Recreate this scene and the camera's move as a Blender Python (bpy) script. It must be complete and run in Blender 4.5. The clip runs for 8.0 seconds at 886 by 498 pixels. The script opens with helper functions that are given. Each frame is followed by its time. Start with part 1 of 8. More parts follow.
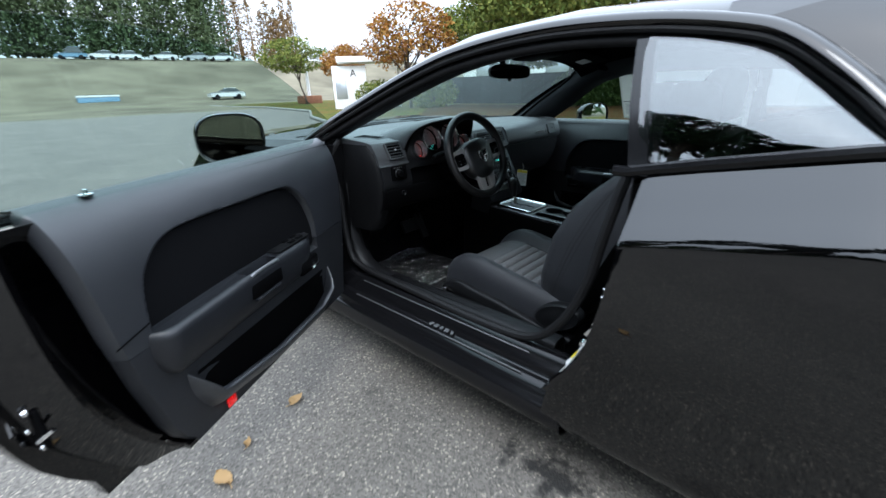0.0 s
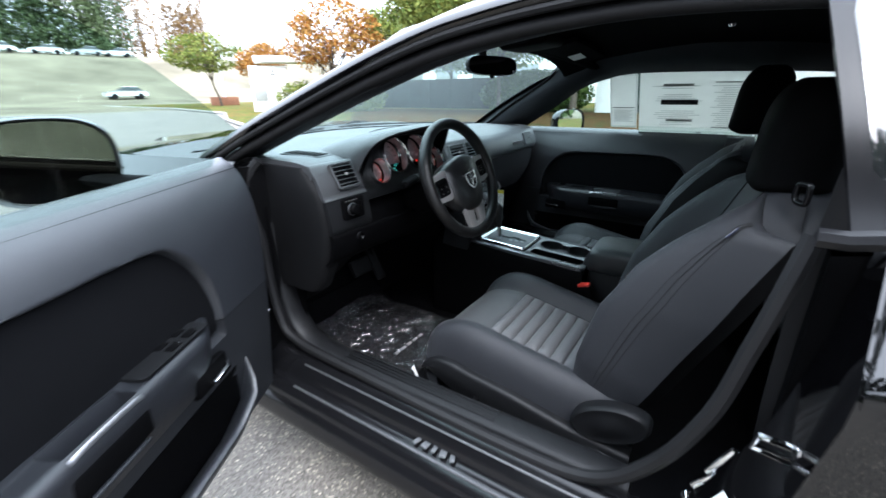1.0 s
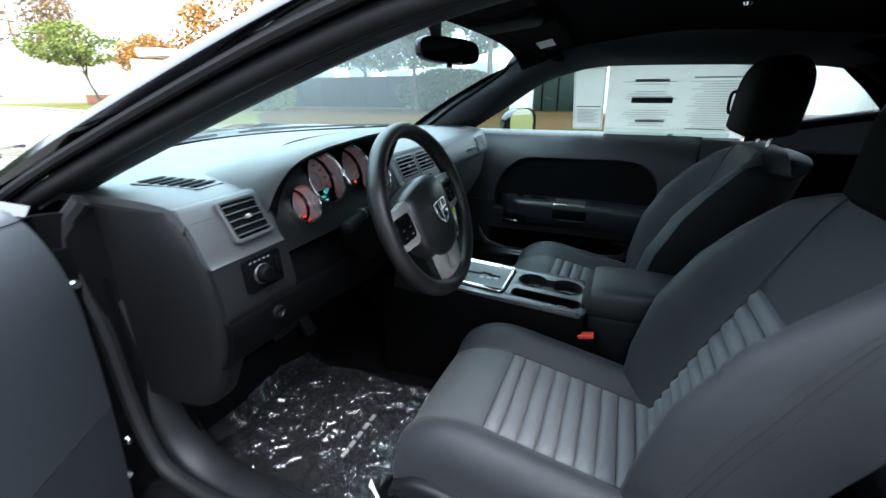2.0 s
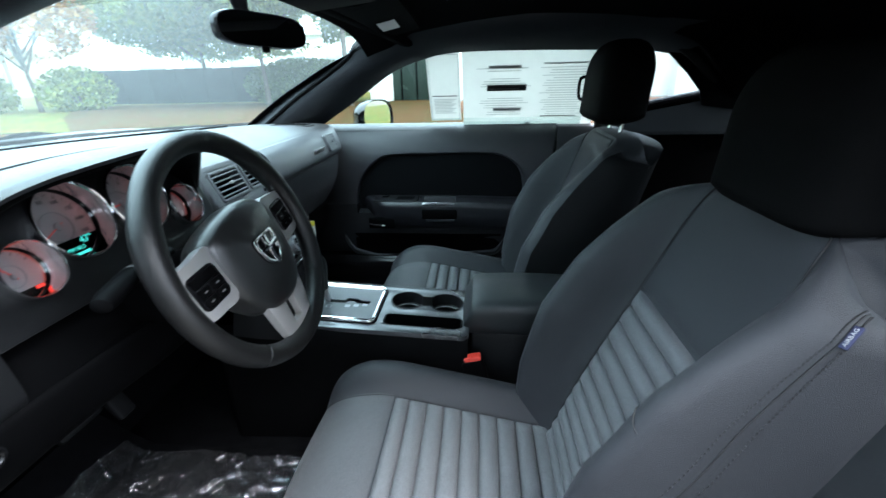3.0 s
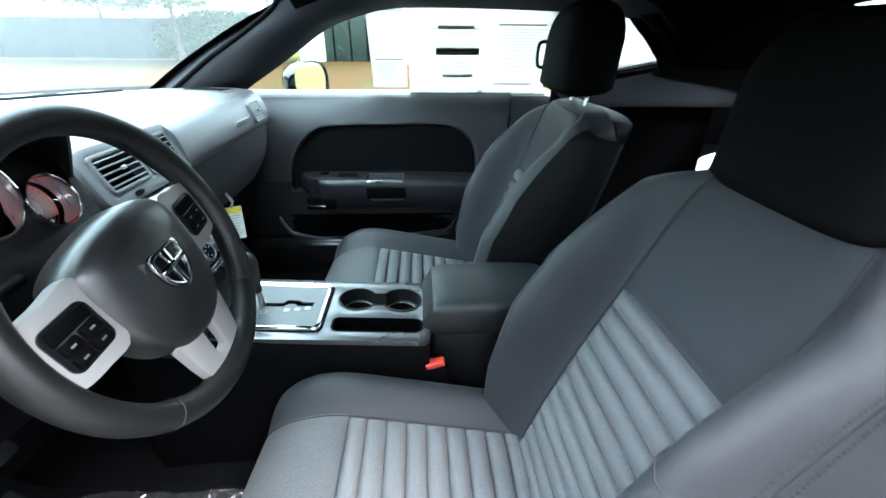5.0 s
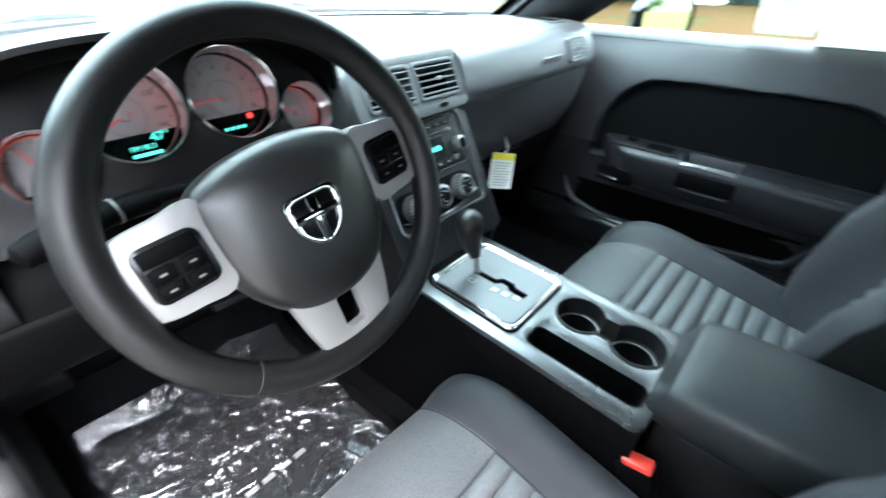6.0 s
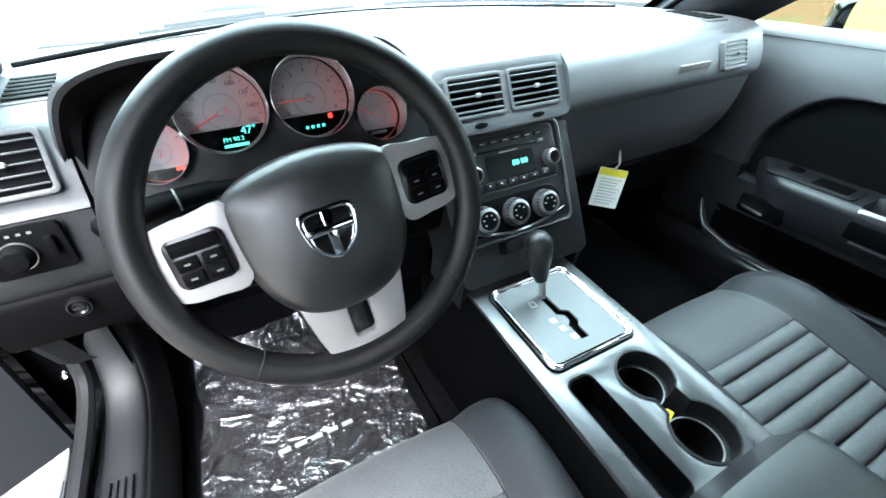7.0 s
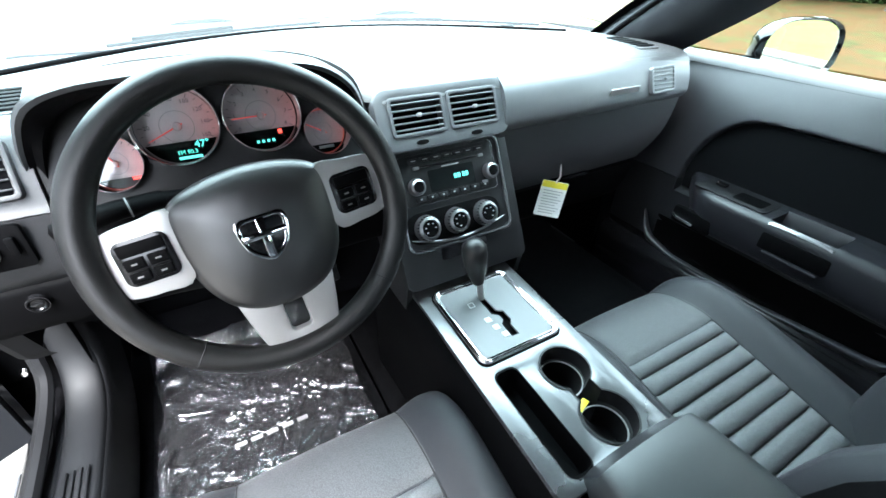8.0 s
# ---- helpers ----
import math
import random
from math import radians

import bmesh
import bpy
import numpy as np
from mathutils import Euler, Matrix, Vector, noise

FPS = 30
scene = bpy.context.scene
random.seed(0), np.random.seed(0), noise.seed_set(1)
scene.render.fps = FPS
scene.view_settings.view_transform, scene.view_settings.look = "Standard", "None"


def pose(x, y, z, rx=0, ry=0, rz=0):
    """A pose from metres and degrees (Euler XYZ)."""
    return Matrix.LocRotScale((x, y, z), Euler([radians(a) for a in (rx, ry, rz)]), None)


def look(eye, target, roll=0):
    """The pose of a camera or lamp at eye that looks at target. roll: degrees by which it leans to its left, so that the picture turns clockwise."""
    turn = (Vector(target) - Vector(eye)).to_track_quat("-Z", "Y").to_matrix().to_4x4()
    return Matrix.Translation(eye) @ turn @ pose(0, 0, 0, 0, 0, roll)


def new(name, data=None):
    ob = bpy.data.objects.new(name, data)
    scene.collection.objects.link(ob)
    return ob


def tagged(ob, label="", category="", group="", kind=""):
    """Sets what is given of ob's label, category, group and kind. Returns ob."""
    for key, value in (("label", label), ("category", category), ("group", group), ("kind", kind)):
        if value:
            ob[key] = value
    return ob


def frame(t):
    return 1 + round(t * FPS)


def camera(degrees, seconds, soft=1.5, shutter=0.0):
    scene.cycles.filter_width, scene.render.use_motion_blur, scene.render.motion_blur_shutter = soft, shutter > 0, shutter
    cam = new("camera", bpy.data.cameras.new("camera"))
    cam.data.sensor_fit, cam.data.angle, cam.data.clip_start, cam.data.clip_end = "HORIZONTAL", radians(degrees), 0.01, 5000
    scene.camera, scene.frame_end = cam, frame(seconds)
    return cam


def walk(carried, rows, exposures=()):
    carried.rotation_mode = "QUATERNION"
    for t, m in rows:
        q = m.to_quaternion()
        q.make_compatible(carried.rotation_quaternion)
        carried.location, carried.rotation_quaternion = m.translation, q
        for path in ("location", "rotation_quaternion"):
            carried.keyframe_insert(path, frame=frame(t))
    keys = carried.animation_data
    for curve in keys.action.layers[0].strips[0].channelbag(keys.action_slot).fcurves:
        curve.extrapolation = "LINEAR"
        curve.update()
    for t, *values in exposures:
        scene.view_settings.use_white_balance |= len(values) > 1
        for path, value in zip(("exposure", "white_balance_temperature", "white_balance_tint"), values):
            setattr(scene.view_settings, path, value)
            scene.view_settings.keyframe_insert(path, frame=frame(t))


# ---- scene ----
cam = camera(92.8, 8.0, shutter=0.4)
PATH = [
    (0, (-1.857, -1.154, 1.185), (-0.501, 0.131, 0.471), -1.9),
    (0.5, (-1.728, -0.871, 1.163), (-0.278, 0.313, 0.46), -0.6),
    (1, (-1.514, -0.66, 1.164), (0.044, 0.378, 0.461), -0.7),
    (1.2, (-1.439, -0.59, 1.161), (0.18, 0.335, 0.438), 0.4),
    (2.3, (-1.099, -0.322, 1.149), (0.668, 0.27, 0.421), -1.3),
    (2.5, (-1.044, -0.327, 1.15), (0.751, 0.116, 0.387), -1.3),
    (3, (-0.967, -0.343, 1.149), (0.875, -0.167, 0.391), -1.4),
    (3.5, (-0.926, -0.315, 1.152), (0.916, -0.309, 0.373), -1.6),
    (4, (-0.909, -0.279, 1.149), (0.906, -0.46, 0.33), -0.1),
    (4.2, (-0.902, -0.267, 1.148), (0.902, -0.457, 0.306), -0.1),
    (5.3, (-0.747, -0.314, 1.147), (0.998, -0.27, 0.17), 1.2),
    (5.5, (-0.679, -0.316, 1.127), (1.022, 0.027, 0.132), 1.8),
    (6, (-0.561, -0.338, 1.103), (0.694, 0.764, 0.002), 0.5),
    (6.5, (-0.488, -0.352, 1.109), (0.325, 1.076, -0.031), -1.3),
    (7, (-0.435, -0.38, 1.135), (0.308, 1.067, -0.029), -1.1),
    (7.5, (-0.408, -0.432, 1.156), (0.359, 1.025, 0.021), -0.8),
    (8, (-0.397, -0.466, 1.173), (0.425, 0.957, 0.033), 1.0),
]
EXPOSURE = [(0.0, 1.98, 5700, 8), (0.5, 2.58, 5750, 10), (1.0, 3.02, 5800, 11), (2.5, 3.55, 5650, 7), (4.2, 4.40, 5750, 8), (5.5, 4.85, 5900, 9), (6.5, 5.05, 6000, 10), (8.0, 5.05, 6000, 10)]
walk(cam, [(t, look(eye, target, roll)) for t, eye, target, roll in PATH], EXPOSURE)

# ---- light ----
SUN_EL, SUN_ROT = radians(55), radians(225)
world = bpy.data.worlds.new("sky")
scene.world = world
world.use_nodes = True
wn = world.node_tree
sky = wn.nodes.new("ShaderNodeTexSky")
sky.sky_type, sky.sun_disc = "NISHITA", False
sky.sun_elevation, sky.sun_rotation = SUN_EL, SUN_ROT
sky.air_density, sky.dust_density, sky.ozone_density = 1.0, 6.0, 1.0
cloud = wn.nodes.new("ShaderNodeMix")  # an even layer of thin cloud over the clear sky
cloud.data_type = "RGBA"
cloud.inputs[0].default_value = 0.85
# overcast: about three times as bright overhead as at the horizon
w_co, w_xyz, w_ramp = wn.nodes.new("ShaderNodeTexCoord"), wn.nodes.new("ShaderNodeSeparateXYZ"), wn.nodes.new("ShaderNodeValToRGB")
w_ramp.color_ramp.elements[0].color, w_ramp.color_ramp.elements[1].color = (2.7, 2.85, 3.0, 1), (8.9, 9.3, 9.7, 1)
wn.links.new(w_co.outputs["Generated"], w_xyz.inputs[0])
wn.links.new(w_xyz.outputs["Z"], w_ramp.inputs["Fac"])
wn.links.new(w_ramp.outputs["Color"], cloud.inputs[7])
wn.links.new(sky.outputs[0], cloud.inputs[6])
wn.links.new(cloud.outputs[2], wn.nodes["Background"].inputs[0])
wn.nodes["Background"].inputs[1].default_value = 0.15
sun = new("sun", bpy.data.lights.new("sun", "SUN"))
sun.data.energy, sun.data.angle, sun.data.color = 0.5, radians(24), (1.0, 0.96, 0.9)
sun.matrix_world = look((math.sin(SUN_ROT) * 50, math.cos(SUN_ROT) * 50, 50 * math.tan(SUN_EL)), (0, 0, 0))


# ---- materials ----
def mat(name, col, rough=0.5, metal=0.0, grain=0.0, bump=0.0, var=0.12, coarse=6.0, coat=0.0, spec=0.5, emit=0.0, sheen=0.0):
    m = bpy.data.materials.new(name)
    m.use_nodes = True
    n, l = m.node_tree.nodes, m.node_tree.links
    b = n["Principled BSDF"]
    b.inputs["Metallic"].default_value = metal
    b.inputs["Coat Weight"].default_value = coat
    b.inputs["Coat Roughness"].default_value = 0.03
    b.inputs["Coat IOR"].default_value = 1.55
    b.inputs["Specular IOR Level"].default_value = spec
    b.inputs["Sheen Weight"].default_value = sheen
    co = n.new("ShaderNodeTexCoord")
    big = n.new("ShaderNodeTexNoise")
    big.inputs["Scale"].default_value, big.inputs["Detail"].default_value = coarse, 6
    l.new(co.outputs["Object"], big.inputs["Vector"])
    ramp = n.new("ShaderNodeValToRGB")
    ramp.color_ramp.elements[0].position, ramp.color_ramp.elements[1].position = 0.3, 0.7
    ramp.color_ramp.elements[0].color = (*[c * (1 - var) for c in col], 1)
    ramp.color_ramp.elements[1].color = (*[min(1, c * (1 + var)) for c in col], 1)
    l.new(big.outputs["Fac"], ramp.inputs["Fac"])
    l.new(ramp.outputs["Color"], b.inputs["Base Color"])
    mr = n.new("ShaderNodeMapRange")
    mr.inputs["To Min"].default_value, mr.inputs["To Max"].default_value = max(0.0, rough * 0.85), min(1.0, rough * 1.15)
    l.new(big.outputs["Fac"], mr.inputs["Value"])
    l.new(mr.outputs["Result"], b.inputs["Roughness"])
    if bump:
        fine = n.new("ShaderNodeTexNoise")
        fine.inputs["Scale"].default_value, fine.inputs["Detail"].default_value = grain, 3
        l.new(co.outputs["Object"], fine.inputs["Vector"])
        bm_ = n.new("ShaderNodeBump")
        bm_.inputs["Strength"].default_value, bm_.inputs["Distance"].default_value = bump, 0.001
        l.new(fine.outputs["Fac"], bm_.inputs["Height"])
        l.new(bm_.outputs["Normal"], b.inputs["Normal"])
    if emit:
        l.new(ramp.outputs["Color"], b.inputs["Emission Color"])
        b.inputs["Emission Strength"].default_value = emit
    return m


def glass(name, tint, ior=1.5, rough=0.0):
    m = bpy.data.materials.new(name)
    m.use_nodes = True
    n, l = m.node_tree.nodes, m.node_tree.links
    n.remove(n["Principled BSDF"])
    out = n["Material Output"]
    tr, gl, lw, mx = (n.new("ShaderNodeBsdfTransparent"), n.new("ShaderNodeBsdfGlossy"), n.new("ShaderNodeLayerWeight"), n.new("ShaderNodeMixShader"))
    tr.inputs["Color"].default_value = (*tint, 1)
    gl.inputs["Roughness"].default_value = rough
    f0 = ((ior - 1) / (ior + 1)) ** 2
    pw, ml = n.new("ShaderNodeMath"), n.new("ShaderNodeMath")
    pw.operation, ml.operation = "POWER", "MULTIPLY_ADD"
    pw.inputs[1].default_value, ml.inputs[1].default_value, ml.inputs[2].default_value = 5.0, 1 - f0, f0
    l.new(lw.outputs["Facing"], pw.inputs[0])
    l.new(pw.outputs[0], ml.inputs[0])
    l.new(ml.outputs[0], mx.inputs[0])
    l.new(tr.outputs[0], mx.inputs[1])
    l.new(gl.outputs[0], mx.inputs[2])
    l.new(mx.outputs[0], out.inputs["Surface"])
    return m


def weave(name, col, scale, rough=0.85, var=0.25):
    """Woven cloth: two crossed waves as thread relief over a soft stain."""
    m = mat(name, col, rough, 0, 0, 0, var=0.1, sheen=0.05, spec=0.15)
    n, l = m.node_tree.nodes, m.node_tree.links
    co = n.new("ShaderNodeTexCoord")
    vo = n.new("ShaderNodeTexVoronoi")
    vo.inputs["Scale"].default_value = scale
    l.new(co.outputs["Object"], vo.inputs["Vector"])
    b = n["Principled BSDF"]
    ramp = n["Color Ramp"]
    mx = n.new("ShaderNodeMix")
    mx.data_type, mx.blend_type = "RGBA", "MULTIPLY"
    mr = n.new("ShaderNodeMapRange")
    mr.inputs["From Max"].default_value = 0.7
    mr.inputs["To Min"].default_value, mr.inputs["To Max"].default_value = 1 + var, 1 - 2 * var
    l.new(vo.outputs["Distance"], mr.inputs["Value"])
    mx.inputs[0].default_value = 1.0
    l.new(ramp.outputs["Color"], mx.inputs[6])
    l.new(mr.outputs["Result"], mx.inputs[7])
    l.new(mx.outputs[2], b.inputs["Base Color"])
    bp = n.new("ShaderNodeBump")
    bp.inputs["Strength"].default_value, bp.inputs["Distance"].default_value, bp.invert = 0.5, 0.001, True
    l.new(vo.outputs["Distance"], bp.inputs["Height"])
    l.new(bp.outputs["Normal"], b.inputs["Normal"])
    return m


def speckled(name, base, light, dark, rough=0.9, scale=220.0, bump=0.5):
    """Asphalt: aggregate grains, damp stains and worn lighter patches."""
    m = mat(name, base, rough, 0, 0, 0, var=0.22, coarse=0.9)
    n, l = m.node_tree.nodes, m.node_tree.links
    co = n.new("ShaderNodeTexCoord")
    b, ramp = n["Principled BSDF"], n["Color Ramp"]
    vo = n.new("ShaderNodeTexVoronoi")
    vo.inputs["Scale"].default_value = scale
    l.new(co.outputs["Object"], vo.inputs["Vector"])
    cr = n.new("ShaderNodeValToRGB")
    e = cr.color_ramp.elements
    e[0].color, e[1].color = (*dark, 1), (*light, 1)
    e[0].position, e[1].position = 0.0, 1.0
    mid = e.new(0.55)
    mid.color = (0.25, 0.25, 0.25, 1)
    top = e.new(0.90)
    top.color = (0.30, 0.30, 0.29, 1)
    sep = n.new("ShaderNodeSeparateColor")
    l.new(vo.outputs["Color"], sep.inputs[0])
    l.new(sep.outputs[0], cr.inputs["Fac"])
    mx = n.new("ShaderNodeMix")
    mx.data_type, mx.blend_type = "RGBA", "MULTIPLY"
    mx.inputs[0].default_value = 1.0
    l.new(ramp.outputs["Color"], mx.inputs[6])
    l.new(cr.outputs["Color"], mx.inputs[7])
    st = n.new("ShaderNodeTexNoise")
    st.inputs["Scale"].default_value, st.inputs["Detail"].default_value = 2.3, 8
    l.new(co.outputs["Object"], st.inputs["Vector"])
    sr = n.new("ShaderNodeMapRange")
    sr.inputs["From Min"].default_value, sr.inputs["From Max"].default_value = 0.62, 0.74
    sr.inputs["To Min"].default_value, sr.inputs["To Max"].default_value = 1.0, 0.55
    l.new(st.outputs["Fac"], sr.inputs["Value"])
    m2 = n.new("ShaderNodeMix")
    m2.data_type, m2.blend_type = "RGBA", "MULTIPLY"
    m2.inputs[0].default_value = 1.0
    l.new(mx.outputs[2], m2.inputs[6])
    l.new(sr.outputs["Result"], m2.inputs[7])
    # a dark spot, ragged at its edge
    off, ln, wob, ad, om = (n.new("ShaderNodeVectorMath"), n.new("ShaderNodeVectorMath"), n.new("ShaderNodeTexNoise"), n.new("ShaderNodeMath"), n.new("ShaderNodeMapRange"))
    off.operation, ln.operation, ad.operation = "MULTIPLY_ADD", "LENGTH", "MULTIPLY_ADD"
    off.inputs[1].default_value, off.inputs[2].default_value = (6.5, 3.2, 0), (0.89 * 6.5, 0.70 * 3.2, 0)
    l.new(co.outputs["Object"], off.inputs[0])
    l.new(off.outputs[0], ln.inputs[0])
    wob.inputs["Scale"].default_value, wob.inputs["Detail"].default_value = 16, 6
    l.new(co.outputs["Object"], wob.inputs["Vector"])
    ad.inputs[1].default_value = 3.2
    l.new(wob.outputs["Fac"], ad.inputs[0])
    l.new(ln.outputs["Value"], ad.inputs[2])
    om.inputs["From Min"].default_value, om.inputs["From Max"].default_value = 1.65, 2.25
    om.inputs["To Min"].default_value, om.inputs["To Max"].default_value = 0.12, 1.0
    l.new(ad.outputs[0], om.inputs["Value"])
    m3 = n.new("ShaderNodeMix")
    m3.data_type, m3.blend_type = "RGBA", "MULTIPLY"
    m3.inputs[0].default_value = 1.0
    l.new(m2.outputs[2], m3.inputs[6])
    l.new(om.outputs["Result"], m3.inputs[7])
    l.new(m3.outputs[2], b.inputs["Base Color"])
    bp = n.new("ShaderNodeBump")
    bp.inputs["Strength"].default_value, bp.inputs["Distance"].default_value = bump, 0.004
    l.new(vo.outputs["Distance"], bp.inputs["Height"])
    l.new(bp.outputs["Normal"], b.inputs["Normal"])
    return m


def strewn(name, green, dry, amount, scale=0.6):
    """Short grass or soil, strewn with dry leaves in drifts."""
    m = mat(name, green, 0.9, grain=30, bump=1.0, var=0.5, coarse=2.5, spec=0.04)
    n, l = m.node_tree.nodes, m.node_tree.links
    co, drift, leaf, mul, rg, mx = (n.new("ShaderNodeTexCoord"), n.new("ShaderNodeTexNoise"), n.new("ShaderNodeTexVoronoi"), n.new("ShaderNodeMath"), n.new("ShaderNodeMapRange"), n.new("ShaderNodeMix"))
    drift.inputs["Scale"].default_value, drift.inputs["Detail"].default_value = scale, 5
    leaf.inputs["Scale"].default_value = 6.0
    sep = n.new("ShaderNodeSeparateColor")
    l.new(co.outputs["Object"], drift.inputs["Vector"])
    l.new(co.outputs["Object"], leaf.inputs["Vector"])
    l.new(leaf.outputs["Color"], sep.inputs[0])
    mul.operation = "MULTIPLY_ADD"
    mul.inputs[1].default_value = 0.35
    l.new(sep.outputs[0], mul.inputs[0])
    l.new(drift.outputs["Fac"], mul.inputs[2])
    rg.inputs["From Min"].default_value, rg.inputs["From Max"].default_value = 0.95 - amount, 1.15 - amount
    l.new(mul.outputs[0], rg.inputs["Value"])
    mx.data_type, mx.inputs[7].default_value = "RGBA", (*dry, 1)
    l.new(rg.outputs["Result"], mx.inputs[0])
    l.new(n["Color Ramp"].outputs["Color"], mx.inputs[6])
    l.new(mx.outputs[2], n["Principled BSDF"].inputs["Base Color"])
    return m


def leafy(name, a, b_, rough=0.7):
    """Leaves: each island takes its own shade between two colours."""
    m = bpy.data.materials.new(name)
    m.use_nodes = True
    n, l = m.node_tree.nodes, m.node_tree.links
    b = n["Principled BSDF"]
    b.inputs["Roughness"].default_value, b.inputs["Specular IOR Level"].default_value = rough, 0.1
    g = n.new("ShaderNodeNewGeometry")
    r = n.new("ShaderNodeValToRGB")
    r.color_ramp.elements[0].color, r.color_ramp.elements[1].color = (*a, 1), (*b_, 1)
    l.new(g.outputs["Random Per Island"], r.inputs["Fac"])
    l.new(r.outputs["Color"], b.inputs["Base Color"])
    return m


M_PAINT = mat("black_paint", (0.001, 0.001, 0.0012), 0.05, coat=1.0, var=0.05, coarse=2, spec=0.0)
M_PAINT.node_tree.nodes["Principled BSDF"].inputs["Coat IOR"].default_value = 1.58
M_PLASTIC = mat("soft_black_plastic", (0.0046, 0.0048, 0.0054), 0.46, grain=700, bump=0.6, var=0.10, spec=0.22)
M_STACK = mat("charcoal_stack_plastic", (0.0070, 0.0074, 0.0080), 0.36, grain=900, bump=0.5, var=0.08, spec=0.22)
M_SIDE = mat("matt_black_trim", (0.0028, 0.0029, 0.0033), 0.6, grain=900, bump=0.5, var=0.1, spec=0.12)
M_TRIM = mat("grained_door_plastic", (0.0150, 0.0165, 0.0198), 0.38, grain=800, bump=0.7, var=0.08, spec=0.85)
M_LOWER = mat("dark_door_plastic", (0.0105, 0.0115, 0.0137), 0.5, grain=800, bump=0.7, var=0.08, spec=0.4)
M_ARM = mat("grained_armrest_plastic", (0.0092, 0.0100, 0.0120), 0.36, grain=800, bump=0.5, var=0.08, spec=0.35)
M_PILLAR = mat("dark_pillar_plastic", (0.0105, 0.0125, 0.0155), 0.50, grain=900, bump=0.5, var=0.08, spec=0.35)
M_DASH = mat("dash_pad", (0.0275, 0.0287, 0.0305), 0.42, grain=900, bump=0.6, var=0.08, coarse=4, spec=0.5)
# lit copy of the dash pad: the light on fascia and vents is put into the colour
M_DASH_LIT = mat("lit_dash_pad", (0.060, 0.0635, 0.068), 0.40, grain=900, bump=0.6, var=0.08, coarse=4, spec=0.5)
# near zero: the deep shade of the low cabin parts is put into it
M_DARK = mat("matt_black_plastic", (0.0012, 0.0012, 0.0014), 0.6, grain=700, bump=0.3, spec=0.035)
M_GLOSSB = mat("gloss_black_plastic", (0.004, 0.004, 0.0046), 0.2, var=0.05, spec=0.3)
M_CARPET = mat("black_carpet", (0.0028, 0.0028, 0.00315), 0.95, grain=600, bump=1.0, var=0.3, coarse=40, spec=0.02)
M_LEATHER = mat("black_leather", (0.0032, 0.0031, 0.0031), 0.42, grain=1400, bump=0.25, var=0.05, spec=0.36)
M_CLOTH = mat("dark_cloth", (0.0096, 0.0105, 0.0134), 0.50, grain=1100, bump=0.9, var=0.10, sheen=0.04, spec=0.4)
M_LID = mat("dark_armrest_vinyl", (0.0118, 0.0140, 0.0148), 0.42, grain=1200, bump=0.3, var=0.06, spec=0.5)
M_HUB = mat("black_airbag_vinyl", (0.0058, 0.0057, 0.0056), 0.36, grain=1400, bump=0.2, var=0.05, spec=0.8)
# darkened seat cloth: the roof's shade on the headrests is put into it
M_HEADREST_SHADED = mat("shaded_headrest_cloth", (0.0018, 0.0018, 0.0019), 0.75, grain=1100, bump=0.8, var=0.12, spec=0.06)
M_RIB = weave("ribbed_mesh_cloth", (0.088, 0.0905, 0.095), 600.0, rough=0.62, var=0.16)
M_RIB.node_tree.nodes["Principled BSDF"].inputs["Specular IOR Level"].default_value = 0.4
M_MESH = weave("dark_mesh_cloth", (0.050, 0.051, 0.054), 520.0, rough=0.55, var=0.2)
M_MESH.node_tree.nodes["Principled BSDF"].inputs["Specular IOR Level"].default_value = 0.45
M_INSERT = mat("black_door_cloth", (0.0034, 0.0035, 0.0041), 0.9, grain=1500, bump=0.6, var=0.12, spec=0.06)
M_HEAD = mat("black_headliner", (0.003, 0.003, 0.0035), 0.95, grain=800, bump=0.6, spec=0.02)
M_SILVER = mat("satin_silver_trim", (0.28, 0.275, 0.27), 0.34, metal=0.35, grain=1500, bump=0.1, var=0.04)
M_FRAME = mat("gunmetal_trim", (0.085, 0.088, 0.092), 0.22, metal=0.7, grain=1500, bump=0.05, var=0.05)
M_PLATE = mat("satin_gate_plate", (0.078, 0.081, 0.085), 0.45, metal=0.15, grain=1800, bump=0.15, var=0.05)
M_CHROME = mat("chrome", (0.85, 0.86, 0.87), 0.07, metal=1.0, var=0.03)
M_KNOB = mat("brushed_knob_metal", (0.20, 0.20, 0.205), 0.28, metal=0.9, grain=900, bump=0.2, var=0.06)
M_RUBBER = mat("black_rubber", (0.006, 0.006, 0.0065), 0.6, grain=300, bump=0.3, spec=0.2)
M_STITCH = mat("dark_thread", (0.003, 0.003, 0.0035), 0.8)
M_RED = mat("red_plastic", (0.5625, 0.045, 0.03), 0.4, var=0.05)
# the emission stands in for light a reflector throws back
M_REFLECT = mat("red_reflector", (0.8, 0.01, 0.01), 0.15, emit=0.05, coat=1.0)
M_PAPER = mat("white_paper", (0.663, 0.663, 0.646), 0.6, var=0.04, coarse=20)
M_SHEET = mat("thin_white_paper", (0.54, 0.54, 0.525), 0.7, var=0.05, coarse=20)
sh_n = M_SHEET.node_tree
sh_t, sh_x = sh_n.nodes.new("ShaderNodeBsdfTranslucent"), sh_n.nodes.new("ShaderNodeMixShader")
sh_t.inputs["Color"].default_value, sh_x.inputs[0].default_value = (0.86, 0.86, 0.81, 1), 0.38
sh_n.links.new(sh_n.nodes["Principled BSDF"].outputs[0], sh_x.inputs[1])
sh_n.links.new(sh_t.outputs[0], sh_x.inputs[2])
sh_n.links.new(sh_x.outputs[0], sh_n.nodes["Material Output"].inputs["Surface"])
